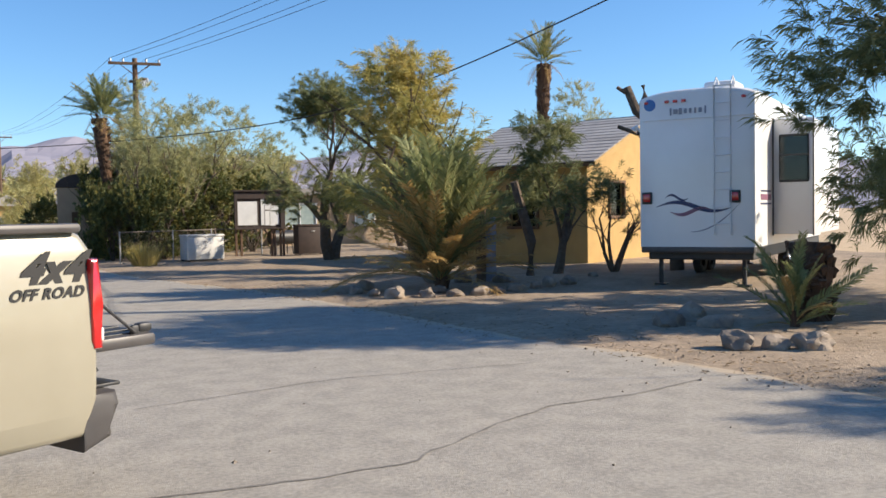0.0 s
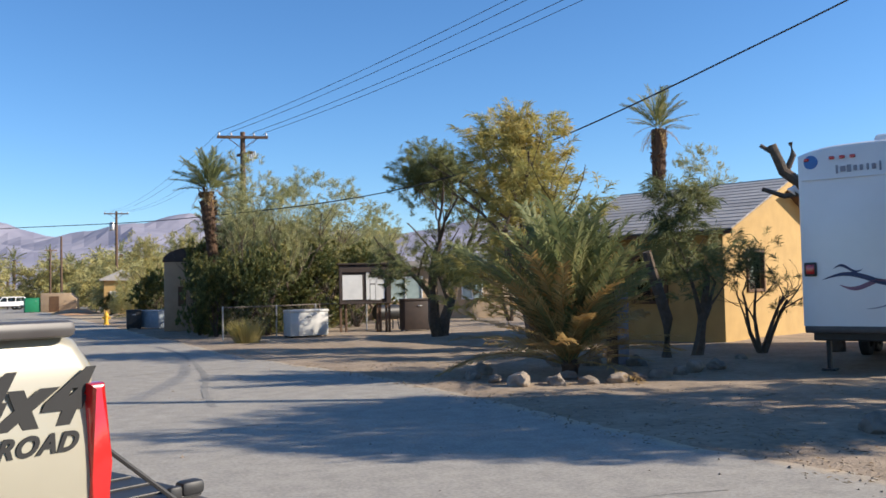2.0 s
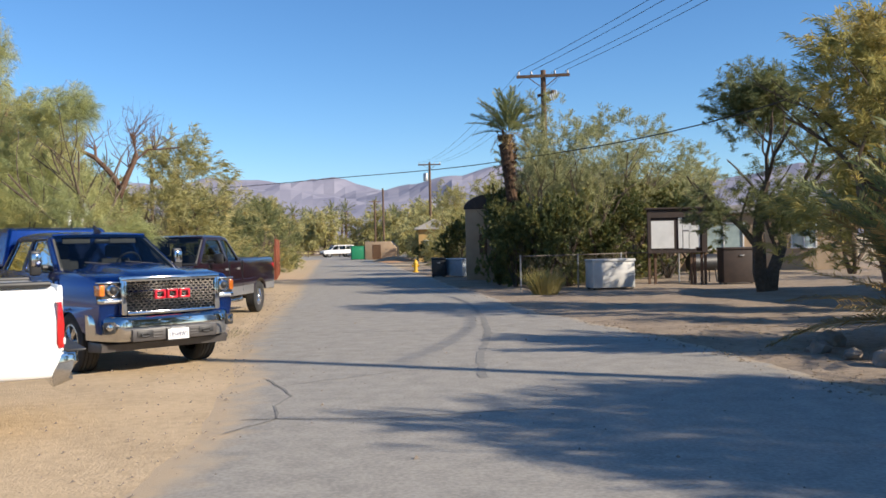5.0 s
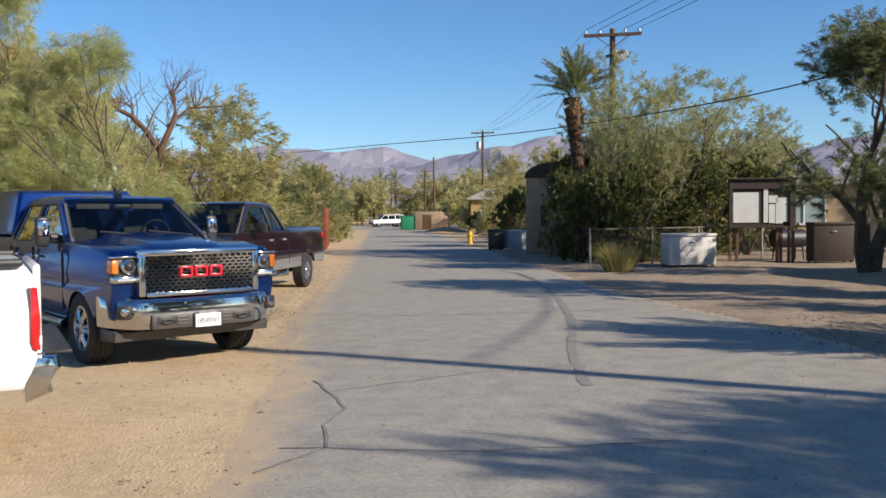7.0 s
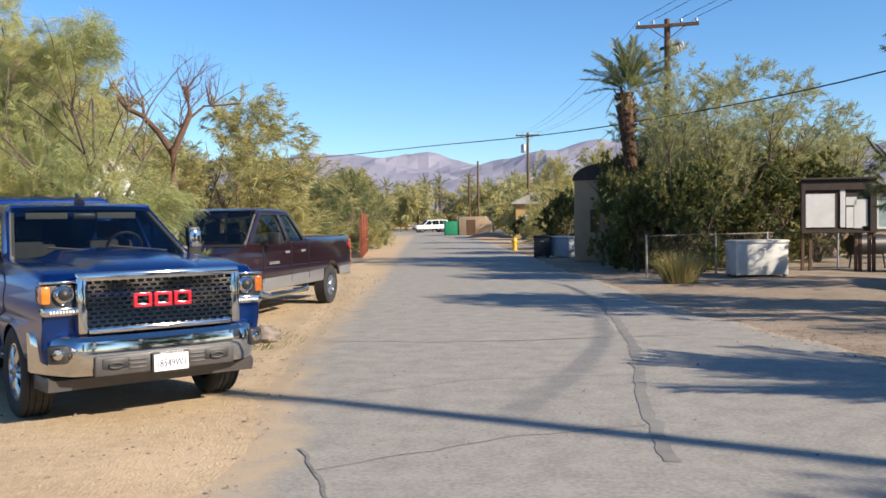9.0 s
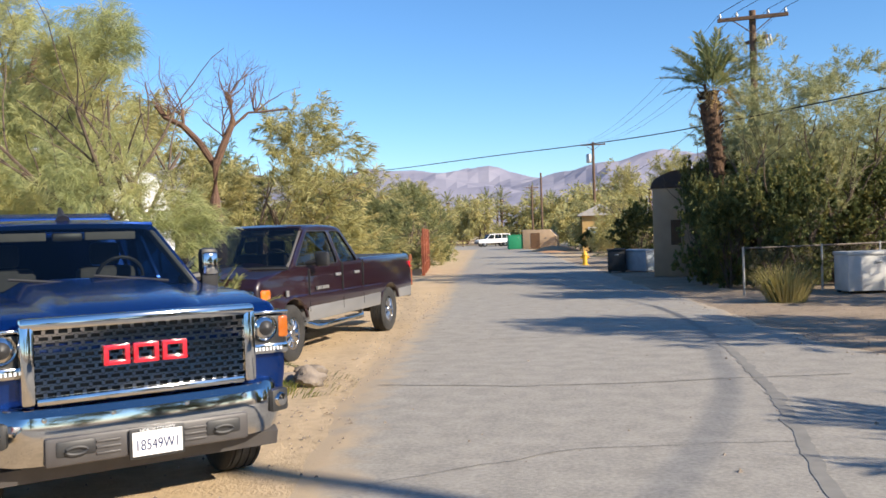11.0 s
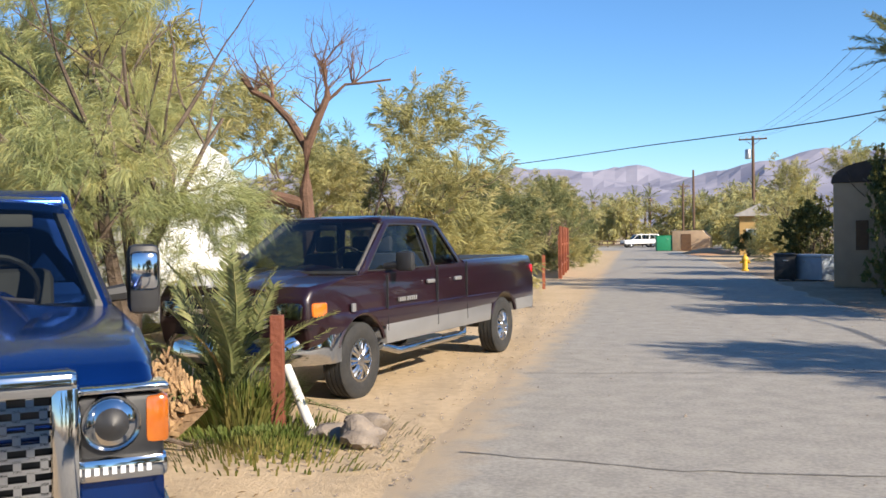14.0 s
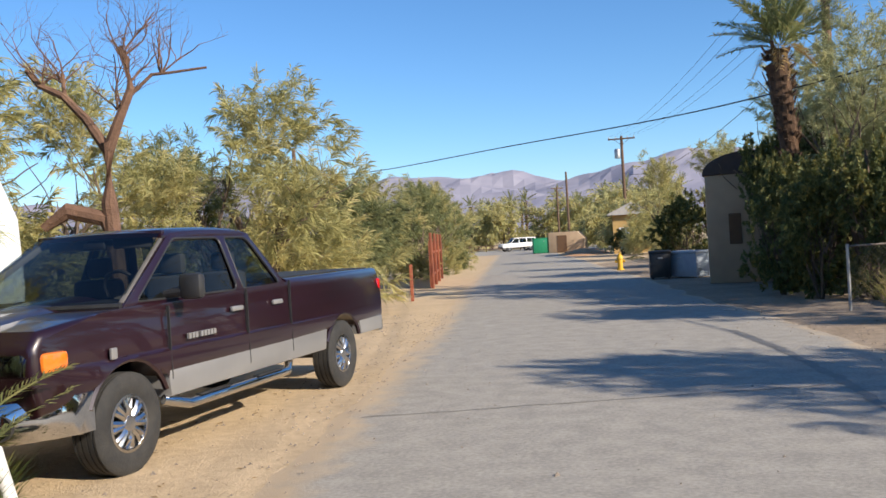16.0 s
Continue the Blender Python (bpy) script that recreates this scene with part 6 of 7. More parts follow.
def power_pole(x, y, h, arm=2.4, rz=0, transformer=False, label="weathered wooden power pole with a crossarm", second=False):
    t = empty("power_pole", pose(x, y, 0, 0, 0, rz), label, "power pole", "power poles")
    bm = bmesh.new()
    tube(bm, [(0, 0, -0.3), (0, 0, h * 0.5), (0, 0, h)], [0.17, 0.145, 0.115], 12)
    part("pole", bm, POLE_WOOD, t, "", True)
    if arm:
        bm = bmesh.new()
        box(bm, (0, -0.16, h - 0.28), (arm, 0.1, 0.13), 0.01)
        a = part("crossarm", bm, POLE_WOOD, t)
        for k in (-0.46, -0.22, 0.22, 0.46):
            bm = bmesh.new()
            lathe(bm, [(0.02, 0.0), (0.05, 0.03), (0.05, 0.09), (0.03, 0.12), (0.03, 0.16), (0.001, 0.17)], 10)
            part("insulator", bm, GALV, a, "", True, Matrix.Translation((arm * k, -0.16, h - 0.21)) @ Matrix.Rotation(radians(90), 4, "X"))
        for s in (-1, 1):
            bm = bmesh.new()
            tube(bm, [(s * arm * 0.28, -0.17, h - 0.33), (0, -0.17, h - 0.85)], 0.02, 5)
            part("brace", bm, POLE_WOOD, a)
    if second:
        bm = bmesh.new()
        box(bm, (0.1, 0.05, h - 1.05), (0.1, 1.3, 0.12), 0.01, Matrix.Rotation(0.6, 4, "Z"))
        a = part("crossarm", bm, POLE_WOOD, t)
        for k in range(4):
            bm = bmesh.new()
            tube(bm, [(0.25 + 0.1 * k, 0.3 - 0.25 * k, h - 1.0), (0.32 + 0.1 * k, 0.3 - 0.25 * k, h - 1.35)], [0.05, 0.04], 8)
            part("fuse", bm, GALV, a, "", True)
    if transformer:
        bm = bmesh.new()
        lathe(bm, [(0.001, 0.0), (0.26, 0.0), (0.27, 0.05), (0.27, 0.75), (0.2, 0.85), (0.001, 0.87)], 18)
        part("transformer", bm, GALV, t, "grey transformer can", True, Matrix.Translation((-0.42, 0, h - 2.0)) @ Matrix.Rotation(radians(90), 4, "X"))
    return t


P0, P1, P2 = (18.5, 10.2, 11.8), (8.0, 46.2, 9.45), (3.4, 100.6, 10.4)
power_pole(*P0, rz=-16, label="tall wooden power pole beside the parked trailer")
power_pole(*P1, rz=-10, second=True)
power_pole(*P2, rz=-5, transformer=True, label="wooden power pole with crossarm and transformer can")
power_pole(-2.7, 127, 9.4, 0, label="plain bare wooden pole beyond the trees")
power_pole(-5.0, 150, 9.0, 2.0, 30)
power_pole(-17.0, 70.5, 8.0, 0, label="plain wooden pole behind the trees")


def wire(pts, r, label, sag=0.0):
    bm = bmesh.new()
    path = []
    for a, b in zip(pts, pts[1:]):
        a, b = Vector(a), Vector(b)
        for i in range(16):
            u = i / 16
            p = a.lerp(b, u)
            p.z -= sag * 4 * u * (1 - u)
            path.append(p)
    path.append(Vector(pts[-1]))
    tube(bm, path, r, 5)
    ob = part("cable", bm, WIRE)
    return tagged(ob, label, "cable", "overhead cables")


def spline(pts, n=10):
    out = []
    q = [Vector(p) for p in pts]
    for i in range(len(q) - 1):
        p0, p1, p2, p3 = q[max(i - 1, 0)], q[i], q[i + 1], q[min(i + 2, len(q) - 1)]
        for k in range(n):
            u = k / n
            out.append(0.5 * ((2 * p1) + (p2 - p0) * u + (2 * p0 - 5 * p1 + 4 * p2 - p3) * u * u + (3 * p1 - p0 - 3 * p2 + p3) * u ** 3))
    out.append(q[-1])
    return out


def across(p, rz, k, dz=-0.03):
    c = Matrix.Rotation(radians(rz), 4, "Z") @ Vector((2.4 * k, -0.16, 0))
    return (p[0] + c.x, p[1] + c.y, p[2] + dz)


for k in (-0.46, -0.22, 0.22, 0.46):
    wire([across(P0, -16, k), across(P1, -10, k)], 0.011, "thin overhead wire between poles", 0.55)
    wire([across(P1, -10, k), across(P2, -5, k)], 0.008, "thin overhead wire between poles", 0.9)
bm = bmesh.new()
tube(bm, spline([(18.4, 10.2, 9.7), (15.9, 18.2, 7.4), (12.0, 30.0, 5.3), (5.6, 43.7, 5.1), (-2.5, 53.2, 5.25), (-10.5, 63, 5.55), (-17.0, 70.5, 6.3)]), 0.02, 6)
tagged(part("cable", bm, WIRE, None, "", True), "thick black cable slung low over the road", "cable", "overhead cables")
wire([(8.0, 46.2, 7.2), (3.4, 100.6, 7.0)], 0.012, "thin service cable between poles", 1.4)


def stone(x, y, s, seed, label="", name="rock", z=0.0, flat=0.75):
    rng = random.Random(seed)
    bm = bmesh.new()
    bmesh.ops.create_icosphere(bm, subdivisions=3, radius=1.0)
    sx, sy = s * rng.uniform(0.9, 1.3), s * rng.uniform(0.75, 1.05)
    for v in bm.verts:
        p = v.co.copy()
        k = 1 + 0.5 * noise.noise(p * 1.3 + Vector((seed * 3.1, 0, 0))) + 0.12 * noise.noise(p * 3.5 + Vector((0, seed, 0)))
        v.co = Vector((p.x * sx * k, p.y * sy * k, p.z * s * flat * k))
    ob = part(name, bm, ROCK, None, "", True, pose(x, y, z + s * flat * 0.45, 0, 0, rng.uniform(0, 360)))
    return tagged(ob, label or "rough pale stone in a ring round the palm", "rock", "" if label else "stones")


for i, (x, y, s) in enumerate(((8.0, 17.6, 0.2), (8.15, 16.9, 0.3), (8.75, 16.7, 0.24), (9.3, 16.55, 0.2), (9.85, 16.5, 0.22), (10.35, 16.6, 0.17), (10.9, 16.8, 0.22), (11.6, 17.1, 0.2), (12.2, 17.5, 0.27), (12.9, 17.7, 0.24), (7.9, 18.4, 0.22), (8.5, 19.3, 0.25), (10.6, 19.9, 0.3), (11.2, 19.6, 0.28), (11.9, 19.0, 0.26), (9.4, 17.4, 0.2))):
    stone(x, y, s * 0.75, 50 + i)
for i, (x, y, s) in enumerate(((8.75, 8.6, 0.2), (9.1, 8.35, 0.17), (9.35, 8.05, 0.2), (9.65, 8.2, 0.17), (9.5, 10.6, 0.2), (10.2, 10.9, 0.24), (9.9, 10.1, 0.18))):
    stone(x, y, s, 80 + i)
stone(-2.02, 23.25, 0.19, 91, "flat grey stone on the grass beside a post", flat=0.45)
stone(-1.64, 23.05, 0.19, 92, "brown block of stone on the grass edge")
stone(-1.76, 23.42, 0.17, 93, "rounded brown stone on the grass edge")
stone(14.6, 19.0, 0.13, 94, "small pale stone on the sand")


def stump(x, y, r, h, seed, label, boots=60, mat=PALMBARK, size=(0.05, 0.13, 0.22)):
    rng = random.Random(seed)
    t = empty("palm_stump", pose(x, y, 0), label, "stump")
    bm = bmesh.new()
    tube(bm, [(0, 0, -0.05), (0, 0, h * 0.5), (0.02, 0, h)], [r * 1.05, r, r * 0.85], 14)
    part("core", bm, mat, t)
    for i in range(boots):
        a, z = rng.random() * 6.283, rng.uniform(0.05, 0.95) * h
        b = bmesh.new()
        rot = Matrix.Rotation(a, 4, "Z") @ Matrix.Rotation(radians(rng.uniform(8, 55)), 4, "Y") @ Matrix.Rotation(rng.gauss(0, 0.5), 4, "X")
        box(b, (math.cos(a) * r * 1.02, math.sin(a) * r * 1.02, z), (size[0], size[1] * rng.uniform(0.6, 1.2), size[2] * rng.uniform(0.6, 1.2)), size[0] * 0.24, rot)
        part("leaf_base", b, mat, t)
    return t


stump(11.7, 10.0, 0.30, 1.15, 5, "rough brown palm stump beside a sapling", 90)
s2 = stump(-3.4, 23.55, 0.31, 0.55, 6, "fallen shaggy palm stump in the grass", 300, STRAW, (0.018, 0.045, 0.17))
s2.matrix_basis = pose(-3.3, 22.95, 0.10, 0, 40, 205)
bm = bmesh.new()
tube(bm, [(-4.3, 22.6, 0.20), (-3.8, 22.45, 0.28), (-3.2, 22.38, 0.16), (-2.85, 22.5, 0.05)], [0.035, 0.03, 0.025, 0.015], 7)
tagged(part("fallen_branch", bm, BARK, None, "", True), "dark bent fallen branch by the stump", "branch")


def post(x, y, s, h, mat, label, name="wooden_post", rz=0):
    bm = bmesh.new()
    box(bm, (0, 0, h / 2 - 0.1), (s, s, h + 0.2), 0.008)
    return tagged(part(name, bm, mat, None, "", False, pose(x, y, 0, 0, 0, rz)), label, "post")


post(-2.58, 23.40, 0.115, 1.03, FENCE_RED, "reddish square wooden post in the grass", rz=20)
bm = bmesh.new()
tube(bm, [(-2.66, 23.72, 0.52), (-2.24, 23.38, 0.02)], [0.045, 0.045], 10)
tagged(part("pipe", bm, PVC, None, "", True), "slanting white plastic pipe beside the post", "pipe")
post(-4.4, 44.4, 0.1, 1.1, FENCE_RED, "dark wooden post by the sandy verge", rz=10)


def slat_fence(x0, y0, x1, y1, h, label):
    t = empty("fence", pose(0, 0, 0), label, "fence")
    a, b = Vector((x0, y0, 0)), Vector((x1, y1, 0))
    n = int((b - a).length / 0.2)
    rng = random.Random(8)
    bm0 = bmesh.new()
    box(bm0, (0, 0, 0), (0.17, 0.03, h), 0.004)
    me = mesh_of(bm0, "board", FENCE_RED)
    rz = math.atan2(b.y - a.y, b.x - a.x)
    for i in range(n):
        p = a.lerp(b, i / n)
        o = new("board", me)
        o.parent = t
        o.matrix_basis = Matrix.Translation((p.x, p.y, h / 2 + rng.uniform(-0.06, 0.06))) @ Matrix.Rotation(rz, 4, "Z") @ Matrix.Rotation(rng.gauss(0, 0.02), 4, "Y")
    for z in (0.5, h - 0.4):
        bar_part("rail", a + Vector((0.05, 0, z)), b + Vector((0.05, 0, z)), 0.05, 0.09, FENCE_RED, t)
    for i in range(4):
        p = a.lerp(b, i / 3)
        bar_part("post", p + Vector((0.08, 0, -0.1)), p + Vector((0.08, 0, h + 0.35)), 0.1, 0.1, FENCE_RED, t)


slat_fence(-5.2, 51.4, -6.4, 60.0, 1.75, "reddish-brown stained slat fence by the road")


def link_fence():
    t = empty("chain_link_fence", pose(0, 0, 0), "low chain-link fence with galvanised posts", "fence")
    pts = [(5.65, 36.0), (7.8, 37.1), (9.6, 38.3), (12.0, 39.2)]
    for x, y in pts:
        bm = bmesh.new()
        tube(bm, [(x, y, -0.1), (x, y, 1.22)], 0.03, 8)
        part("post", bm, GALV, t, "", True)
    for (xa, ya), (xb, yb) in zip(pts, pts[1:]):
        bm = bmesh.new()
        tube(bm, [(xa, ya, 1.18), (xb, yb, 1.18)], 0.022, 8)
        part("top_rail", bm, RUSTY_WIRE, t, "", True)
        bm = bmesh.new()
        a, b = Vector((xa, ya, 0)), Vector((xb, yb, 0))
        ln = (b - a).length
        n = int(ln / 0.09)
        for i in range(-12, n + 1):
            for s in (0, 1):
                u0, u1 = i * 0.09, i * 0.09 + 1.1
                z0, z1 = (0.05, 1.15) if s == 0 else (1.15, 0.05)
                c0, c1 = max(u0, 0), min(u1, ln)
                if c1 <= c0:
                    continue
                f = lambda u: z0 + (z1 - z0) * (u - u0) / 1.1
                tube(bm, [a.lerp(b, c0 / ln) + Vector((0, 0, f(c0))), a.lerp(b, c1 / ln) + Vector((0, 0, f(c1)))], 0.0017, 3, False)
        part("mesh", bm, RUSTY_WIRE, t, "woven wire mesh")


link_fence()


def notice_board():
    t = empty("notice_board", pose(11.6, 38.0, 0, 0, 0, -4), "dark framed notice board with white papers on posts", "notice board")
    W, z0, z1 = 2.15, 1.15, 2.75
    bm = bmesh.new()
    box(bm, (0, 0.05, (z0 + z1) / 2), (W, 0.06, z1 - z0), 0.006)
    part("panel", bm, DARK_PAINT, t)
    for c, s in (((0, 0, z1 - 0.16), (W, 0.1, 0.3)), ((0, 0, z0 + 0.03), (W, 0.1, 0.06)), ((-W / 2 + 0.06, 0, (z0 + z1) / 2), (0.12, 0.11, z1 - z0)), ((W / 2 - 0.1, 0, (z0 + z1) / 2), (0.2, 0.11, z1 - z0))):
        bm = bmesh.new()
        box(bm, c, s, 0.01)
        part("frame", bm, DARK_PAINT, t)
    bm = bmesh.new()
    box(bm, (0, 0.02, z1 + 0.03), (W + 0.16, 0.3, 0.06), 0.01)
    part("top_board", bm, DARK_PAINT, t)
    rng = random.Random(2)
    for c, s in (((-0.52, 0.0, 1.83), (0.82, 0.02, 1.0)), ((0.12, 0.0, 1.9), (0.14, 0.02, 1.15)), ((0.32, 0.0, 1.62), (0.2, 0.02, 0.62)), ((0.36, 0, 2.1), (0.3, 0.02, 0.25)), ((0.55, 0.0, 1.72), (0.22, 0.02, 0.85)), ((0.74, 0, 1.75), (0.16, 0.02, 0.8))):
        bm = bmesh.new()
        box(bm, c, s, 0)
        p = part("paper", bm, PAPER, t, "white notice sheet")
    for x in (-1.0, -0.78, 0.52, 0.64, 0.9, 1.03):
        bm = bmesh.new()
        box(bm, (x, 0.12, 0.62), (0.09, 0.09, 1.5 if abs(x) < 0.95 else 1.6), 0.008)
        part("post", bm, POLE_WOOD, t)


notice_board()


def chest(x, y, rz, s, mat, label, name="storage_chest", cat="chest", lid=True):
    t = empty(name, pose(x, y, 0, 0, 0, rz), label, cat)
    bm = bmesh.new()
    box(bm, (0, 0, s[2] / 2 + 0.05), (s[0], s[1], s[2]), 0.02)
    part("body", bm, mat, t, "", True)
    if lid:
        bm = bmesh.new()
        box(bm, (0, -0.01, s[2] + 0.08), (s[0] + 0.05, s[1] + 0.05, 0.09), 0.025)
        part("lid", bm, mat, t, "", True)
        bm = bmesh.new()
        box(bm, (0, -s[1] / 2 - 0.02, s[2] * 0.85), (0.16, 0.03, 0.05), 0.01)
        part("handle", bm, GALV, t, "", True)
    for sx in (-1, 1):
        for sy in (-1, 1):
            bm = bmesh.new()
            box(bm, (sx * (s[0] / 2 - 0.08), sy * (s[1] / 2 - 0.08), 0.03), (0.08, 0.08, 0.06), 0)
            part("foot", bm, BLACK, t)
    return t


chest(8.78, 36.4, 8, (1.5, 0.8, 0.9), PALE_BOX, "scuffed white chest freezer on the sand", "chest_freezer", "freezer")
chest(13.75, 37.8, 0, (1.3, 0.7, 1.2), DARK_PAINT, "dark brown wooden cupboard beside the notice board", "cupboard", "cupboard")
chest(4.15, 50.3, -55, (1.7, 0.9, 0.8), BLUE_BIN, "pale blue-grey metal bin by the wall", "metal_bin", "bin")
chest(3.15, 50.4, 0, (0.7, 0.7, 0.85), BLACK, "black rubbish bin by the road", "rubbish_bin", "bin")
chest(-4.9, 112.0, 10, (2.2, 1.4, 1.5), GREEN_BIN, "green refuse skip at the junction", "refuse_skip", "skip")


def grill_cart():
    t = empty("barbecue", pose(13.0, 39.5, 0, 0, 0, 15), "black kettle barbecue on thin legs", "barbecue")
    bm = bmesh.new()
    tube(bm, [(-0.55, 0, 0.75), (0.55, 0, 0.75)], [0.32, 0.32], 16)
    part("drum", bm, BLACK, t, "", True)
    for x in (-0.45, 0.45):
        for y in (-0.25, 0.25):
            bm = bmesh.new()
            tube(bm, [(x, y, 0), (x * 0.9, y * 0.7, 0.6)], 0.025, 6)
            part("leg", bm, BLACK, t)


grill_cart()


def tan_box(x, y, rz):
    t = empty("storage_shed", pose(x, y, 0, 0, 0, rz), "small tan canvas shed with a sloping side", "shed")
    bm = bmesh.new()
    prism(bm, [(-1.8, 0), (-1.8, 2.1), (1.2, 2.1), (1.9, 1.4), (1.9, 0)], -1.4, 1.4, 0.06)
    part("wall", bm, STUCCO, t, "", True)
    bm = bmesh.new()
    box(bm, (-0.4, -1.41, 0.9), (1.0, 0.04, 1.7), 0.01)
    part("door", bm, TRIM_WOOD, t)


tan_box(-2.4, 112.5, -5)


def hydrant(x, y):
    t = empty("fire_hydrant", pose(x, y, 0), "yellow fire hydrant beside the road", "hydrant")
    bm = bmesh.new()
    bmesh.ops.rotate(bm, verts=bm.verts, cent=(0, 0, 0), matrix=Matrix.Identity(3))
    lathe(bm, [(0.17, 0.0), (0.17, 0.05), (0.12, 0.07), (0.115, 0.48), (0.15, 0.5), (0.15, 0.55), (0.13, 0.6), (0.07, 0.7), (0.035, 0.72), (0.035, 0.78), (0.001, 0.79)], 16)
    part("barrel", bm, HYDRANT, t, "", True, Matrix.Rotation(radians(90), 4, "X"))
    for a in (0, 90, 180):
        bm = bmesh.new()
        lathe(bm, [(0.06, 0.1), (0.06, 0.17), (0.075, 0.17), (0.075, 0.22), (0.001, 0.23)], 12)
        part("outlet", bm, HYDRANT, t, "", True, Matrix.Translation((0, 0, 0.40)) @ Matrix.Rotation(radians(a - 90), 4, "Z"))


hydrant(1.95, 59.3)


def pillar_house():
    """Tan stucco block with a dark domed roof behind the shrubs."""
    t = empty("stucco_tower", pose(5.5, 47.0, 0, 0, 0, -10), "tan stucco tower with a dark domed roof", "building")
    bm = bmesh.new()
    prism(bm, [(-1.0, 0), (-1.0, 3.25), (1.6, 3.25), (1.6, 0)], -1.2, 1.2, 0.05)
    part("wall", bm, STUCCO, t, "", True)
    bm = bmesh.new()
    prism(bm, [(-1.06, 3.2)] + [(0.3 - 1.36 * math.cos(a * math.pi / 12), 3.25 + 0.62 * math.sin(a * math.pi / 12)) for a in range(13)] + [(1.66, 3.2)], -1.26, 1.26, 0.03)
    part("roof", bm, DARK_PAINT, t, "dark rounded roof", True)
    bm = bmesh.new()
    box(bm, (-0.2, -1.21, 1.6), (0.35, 0.06, 0.9), 0.01)
    part("vent", bm, TRIM_WOOD, t)


pillar_house()


def bungalow(x, y, rz, W, D, h, mat, label, windows, roof_h=0.9):
    t = empty("house", pose(x, y, 0, 0, 0, rz), label, "house")
    bm = bmesh.new()
    slab(bm, (-W / 2, 0, -0.1), (W, 0, 0), (0, D, 0), (0, 0, h + 0.1))
    part("wall", bm, mat, t)
    bm = bmesh.new()
    prism(bm, [(-W / 2 - 0.4, h), (-W / 2 - 0.4, h + 0.12), (0, h + roof_h), (W / 2 + 0.4, h + 0.12), (W / 2 + 0.4, h)], -0.4, D + 0.4, 0.02)
    part("roof", bm, ROOFING, t)
    for wx, wz, ww, wh in windows:
        bm = bmesh.new()
        for c, s in (((wx, -0.03, wz + wh / 2), (ww + 0.14, 0.08, 0.07)), ((wx, -0.03, wz - wh / 2), (ww + 0.14, 0.1, 0.07)), ((wx - ww / 2, -0.03, wz), (0.07, 0.08, wh)), ((wx + ww / 2, -0.03, wz), (0.07, 0.08, wh)), ((wx, -0.03, wz), (0.06, 0.07, wh))):
            box(bm, c, s, 0.005)
        w = part("window", bm, WHITE_PAINT, t, "white framed window")
        for s in (-1, 1):
            quad_part("pane", [(wx + s * ww / 4 - ww / 4, -0.02, wz - wh / 2), (wx + s * ww / 4 + ww / 4, -0.02, wz - wh / 2), (wx + s * ww / 4 + ww / 4, -0.02, wz + wh / 2), (wx + s * ww / 4 - ww / 4, -0.02, wz + wh / 2)], CURTAIN, w)
    return t


CURTAIN = shade("curtained_glass", (0.38, 0.47, 0.46), (0.30, 0.38, 0.38), 4, 0.15, coat=1.0)
bungalow(19.5, 50.0, -6, 9, 7, 2.9, STUCCO, "tan bungalow with white framed windows behind the trees", [(-2.0, 1.75, 1.9, 1.3), (1.9, 1.7, 1.2, 1.2)], 0.5)
bungalow(3.6, 92.0, 0, 3.0, 3.0, 3.1, YELLOW_WALL, "small ochre hut among tamarisks by the road", [(-0.6, 1.6, 0.7, 0.9)], 1.0)


def pedestal(x, y):
    t = empty("meter_pedestal", pose(x, y, 0, 0, 0, 12), "grey electric meter pedestal beside rocks", "meter")
    bm = bmesh.new()
    box(bm, (0, 0, 0.78), (0.32, 0.22, 1.55), 0.02)
    part("cabinet", bm, GREYDECAL, t, "", True)
    bm = bmesh.new()
    box(bm, (-0.2, 0.02, 0.9), (0.2, 0.2, 1.9), 0.01)
    part("backing_post", bm, POLE_WOOD, t)
    bm = bmesh.new()
    box(bm, (0.02, -0.13, 1.2), (0.22, 0.05, 0.35), 0.01)
    part("door", bm, GREYDECAL, t, "", True)


pedestal(11.9, 19.6)


def rail_fence(y, x0, x1, label):
    t = empty("rail_fence", pose(0, 0, 0), label, "fence")
    n = int((x1 - x0) / 2.4)
    for i in range(n + 1):
        x = x0 + (x1 - x0) * i / n
        bm = bmesh.new()
        box(bm, (x, y, 0.45), (0.14, 0.14, 1.1), 0.02)
        part("post", bm, POLE_WOOD, t)
    for z in (0.4, 0.85):
        bm = bmesh.new()
        box(bm, ((x0 + x1) / 2, y - 0.1, z), (x1 - x0, 0.06, 0.12), 0.01)
        part("rail", bm, POLE_WOOD, t)


rail_fence(146, -40, -8, "low wooden rail fence across the junction")


def mound(x, y, sx, sy, h, label):
    bm = bmesh.new()
    n, m = 24, 10
    c = bm.verts.new((0, 0, h))
    prev = None
    for j in range(1, m + 1):
        u = j / m
        ring = [bm.verts.new((math.cos(k * 2 * math.pi / n) * sx * u, math.sin(k * 2 * math.pi / n) * sy * u, h * (1 - u * u) ** 1.5 + 0.12 * h * noise.noise(Vector((k * 1.3, j * 1.7, x))) * (1 - u) - 0.03 * u)) for k in range(n)]
        for k in range(n):
            if prev is None:
                bm.faces.new((c, ring[k], ring[(k + 1) % n]))
            else:
                bm.faces.new((prev[k], ring[k], ring[(k + 1) % n], prev[(k + 1) % n]))
        prev = ring
    bmesh.ops.recalc_face_normals(bm, faces=bm.faces[:])
    tagged(part("sand_mound", bm, REDSAND, None, "", True, pose(x, y, 0)), label, "mound", kind="structure")


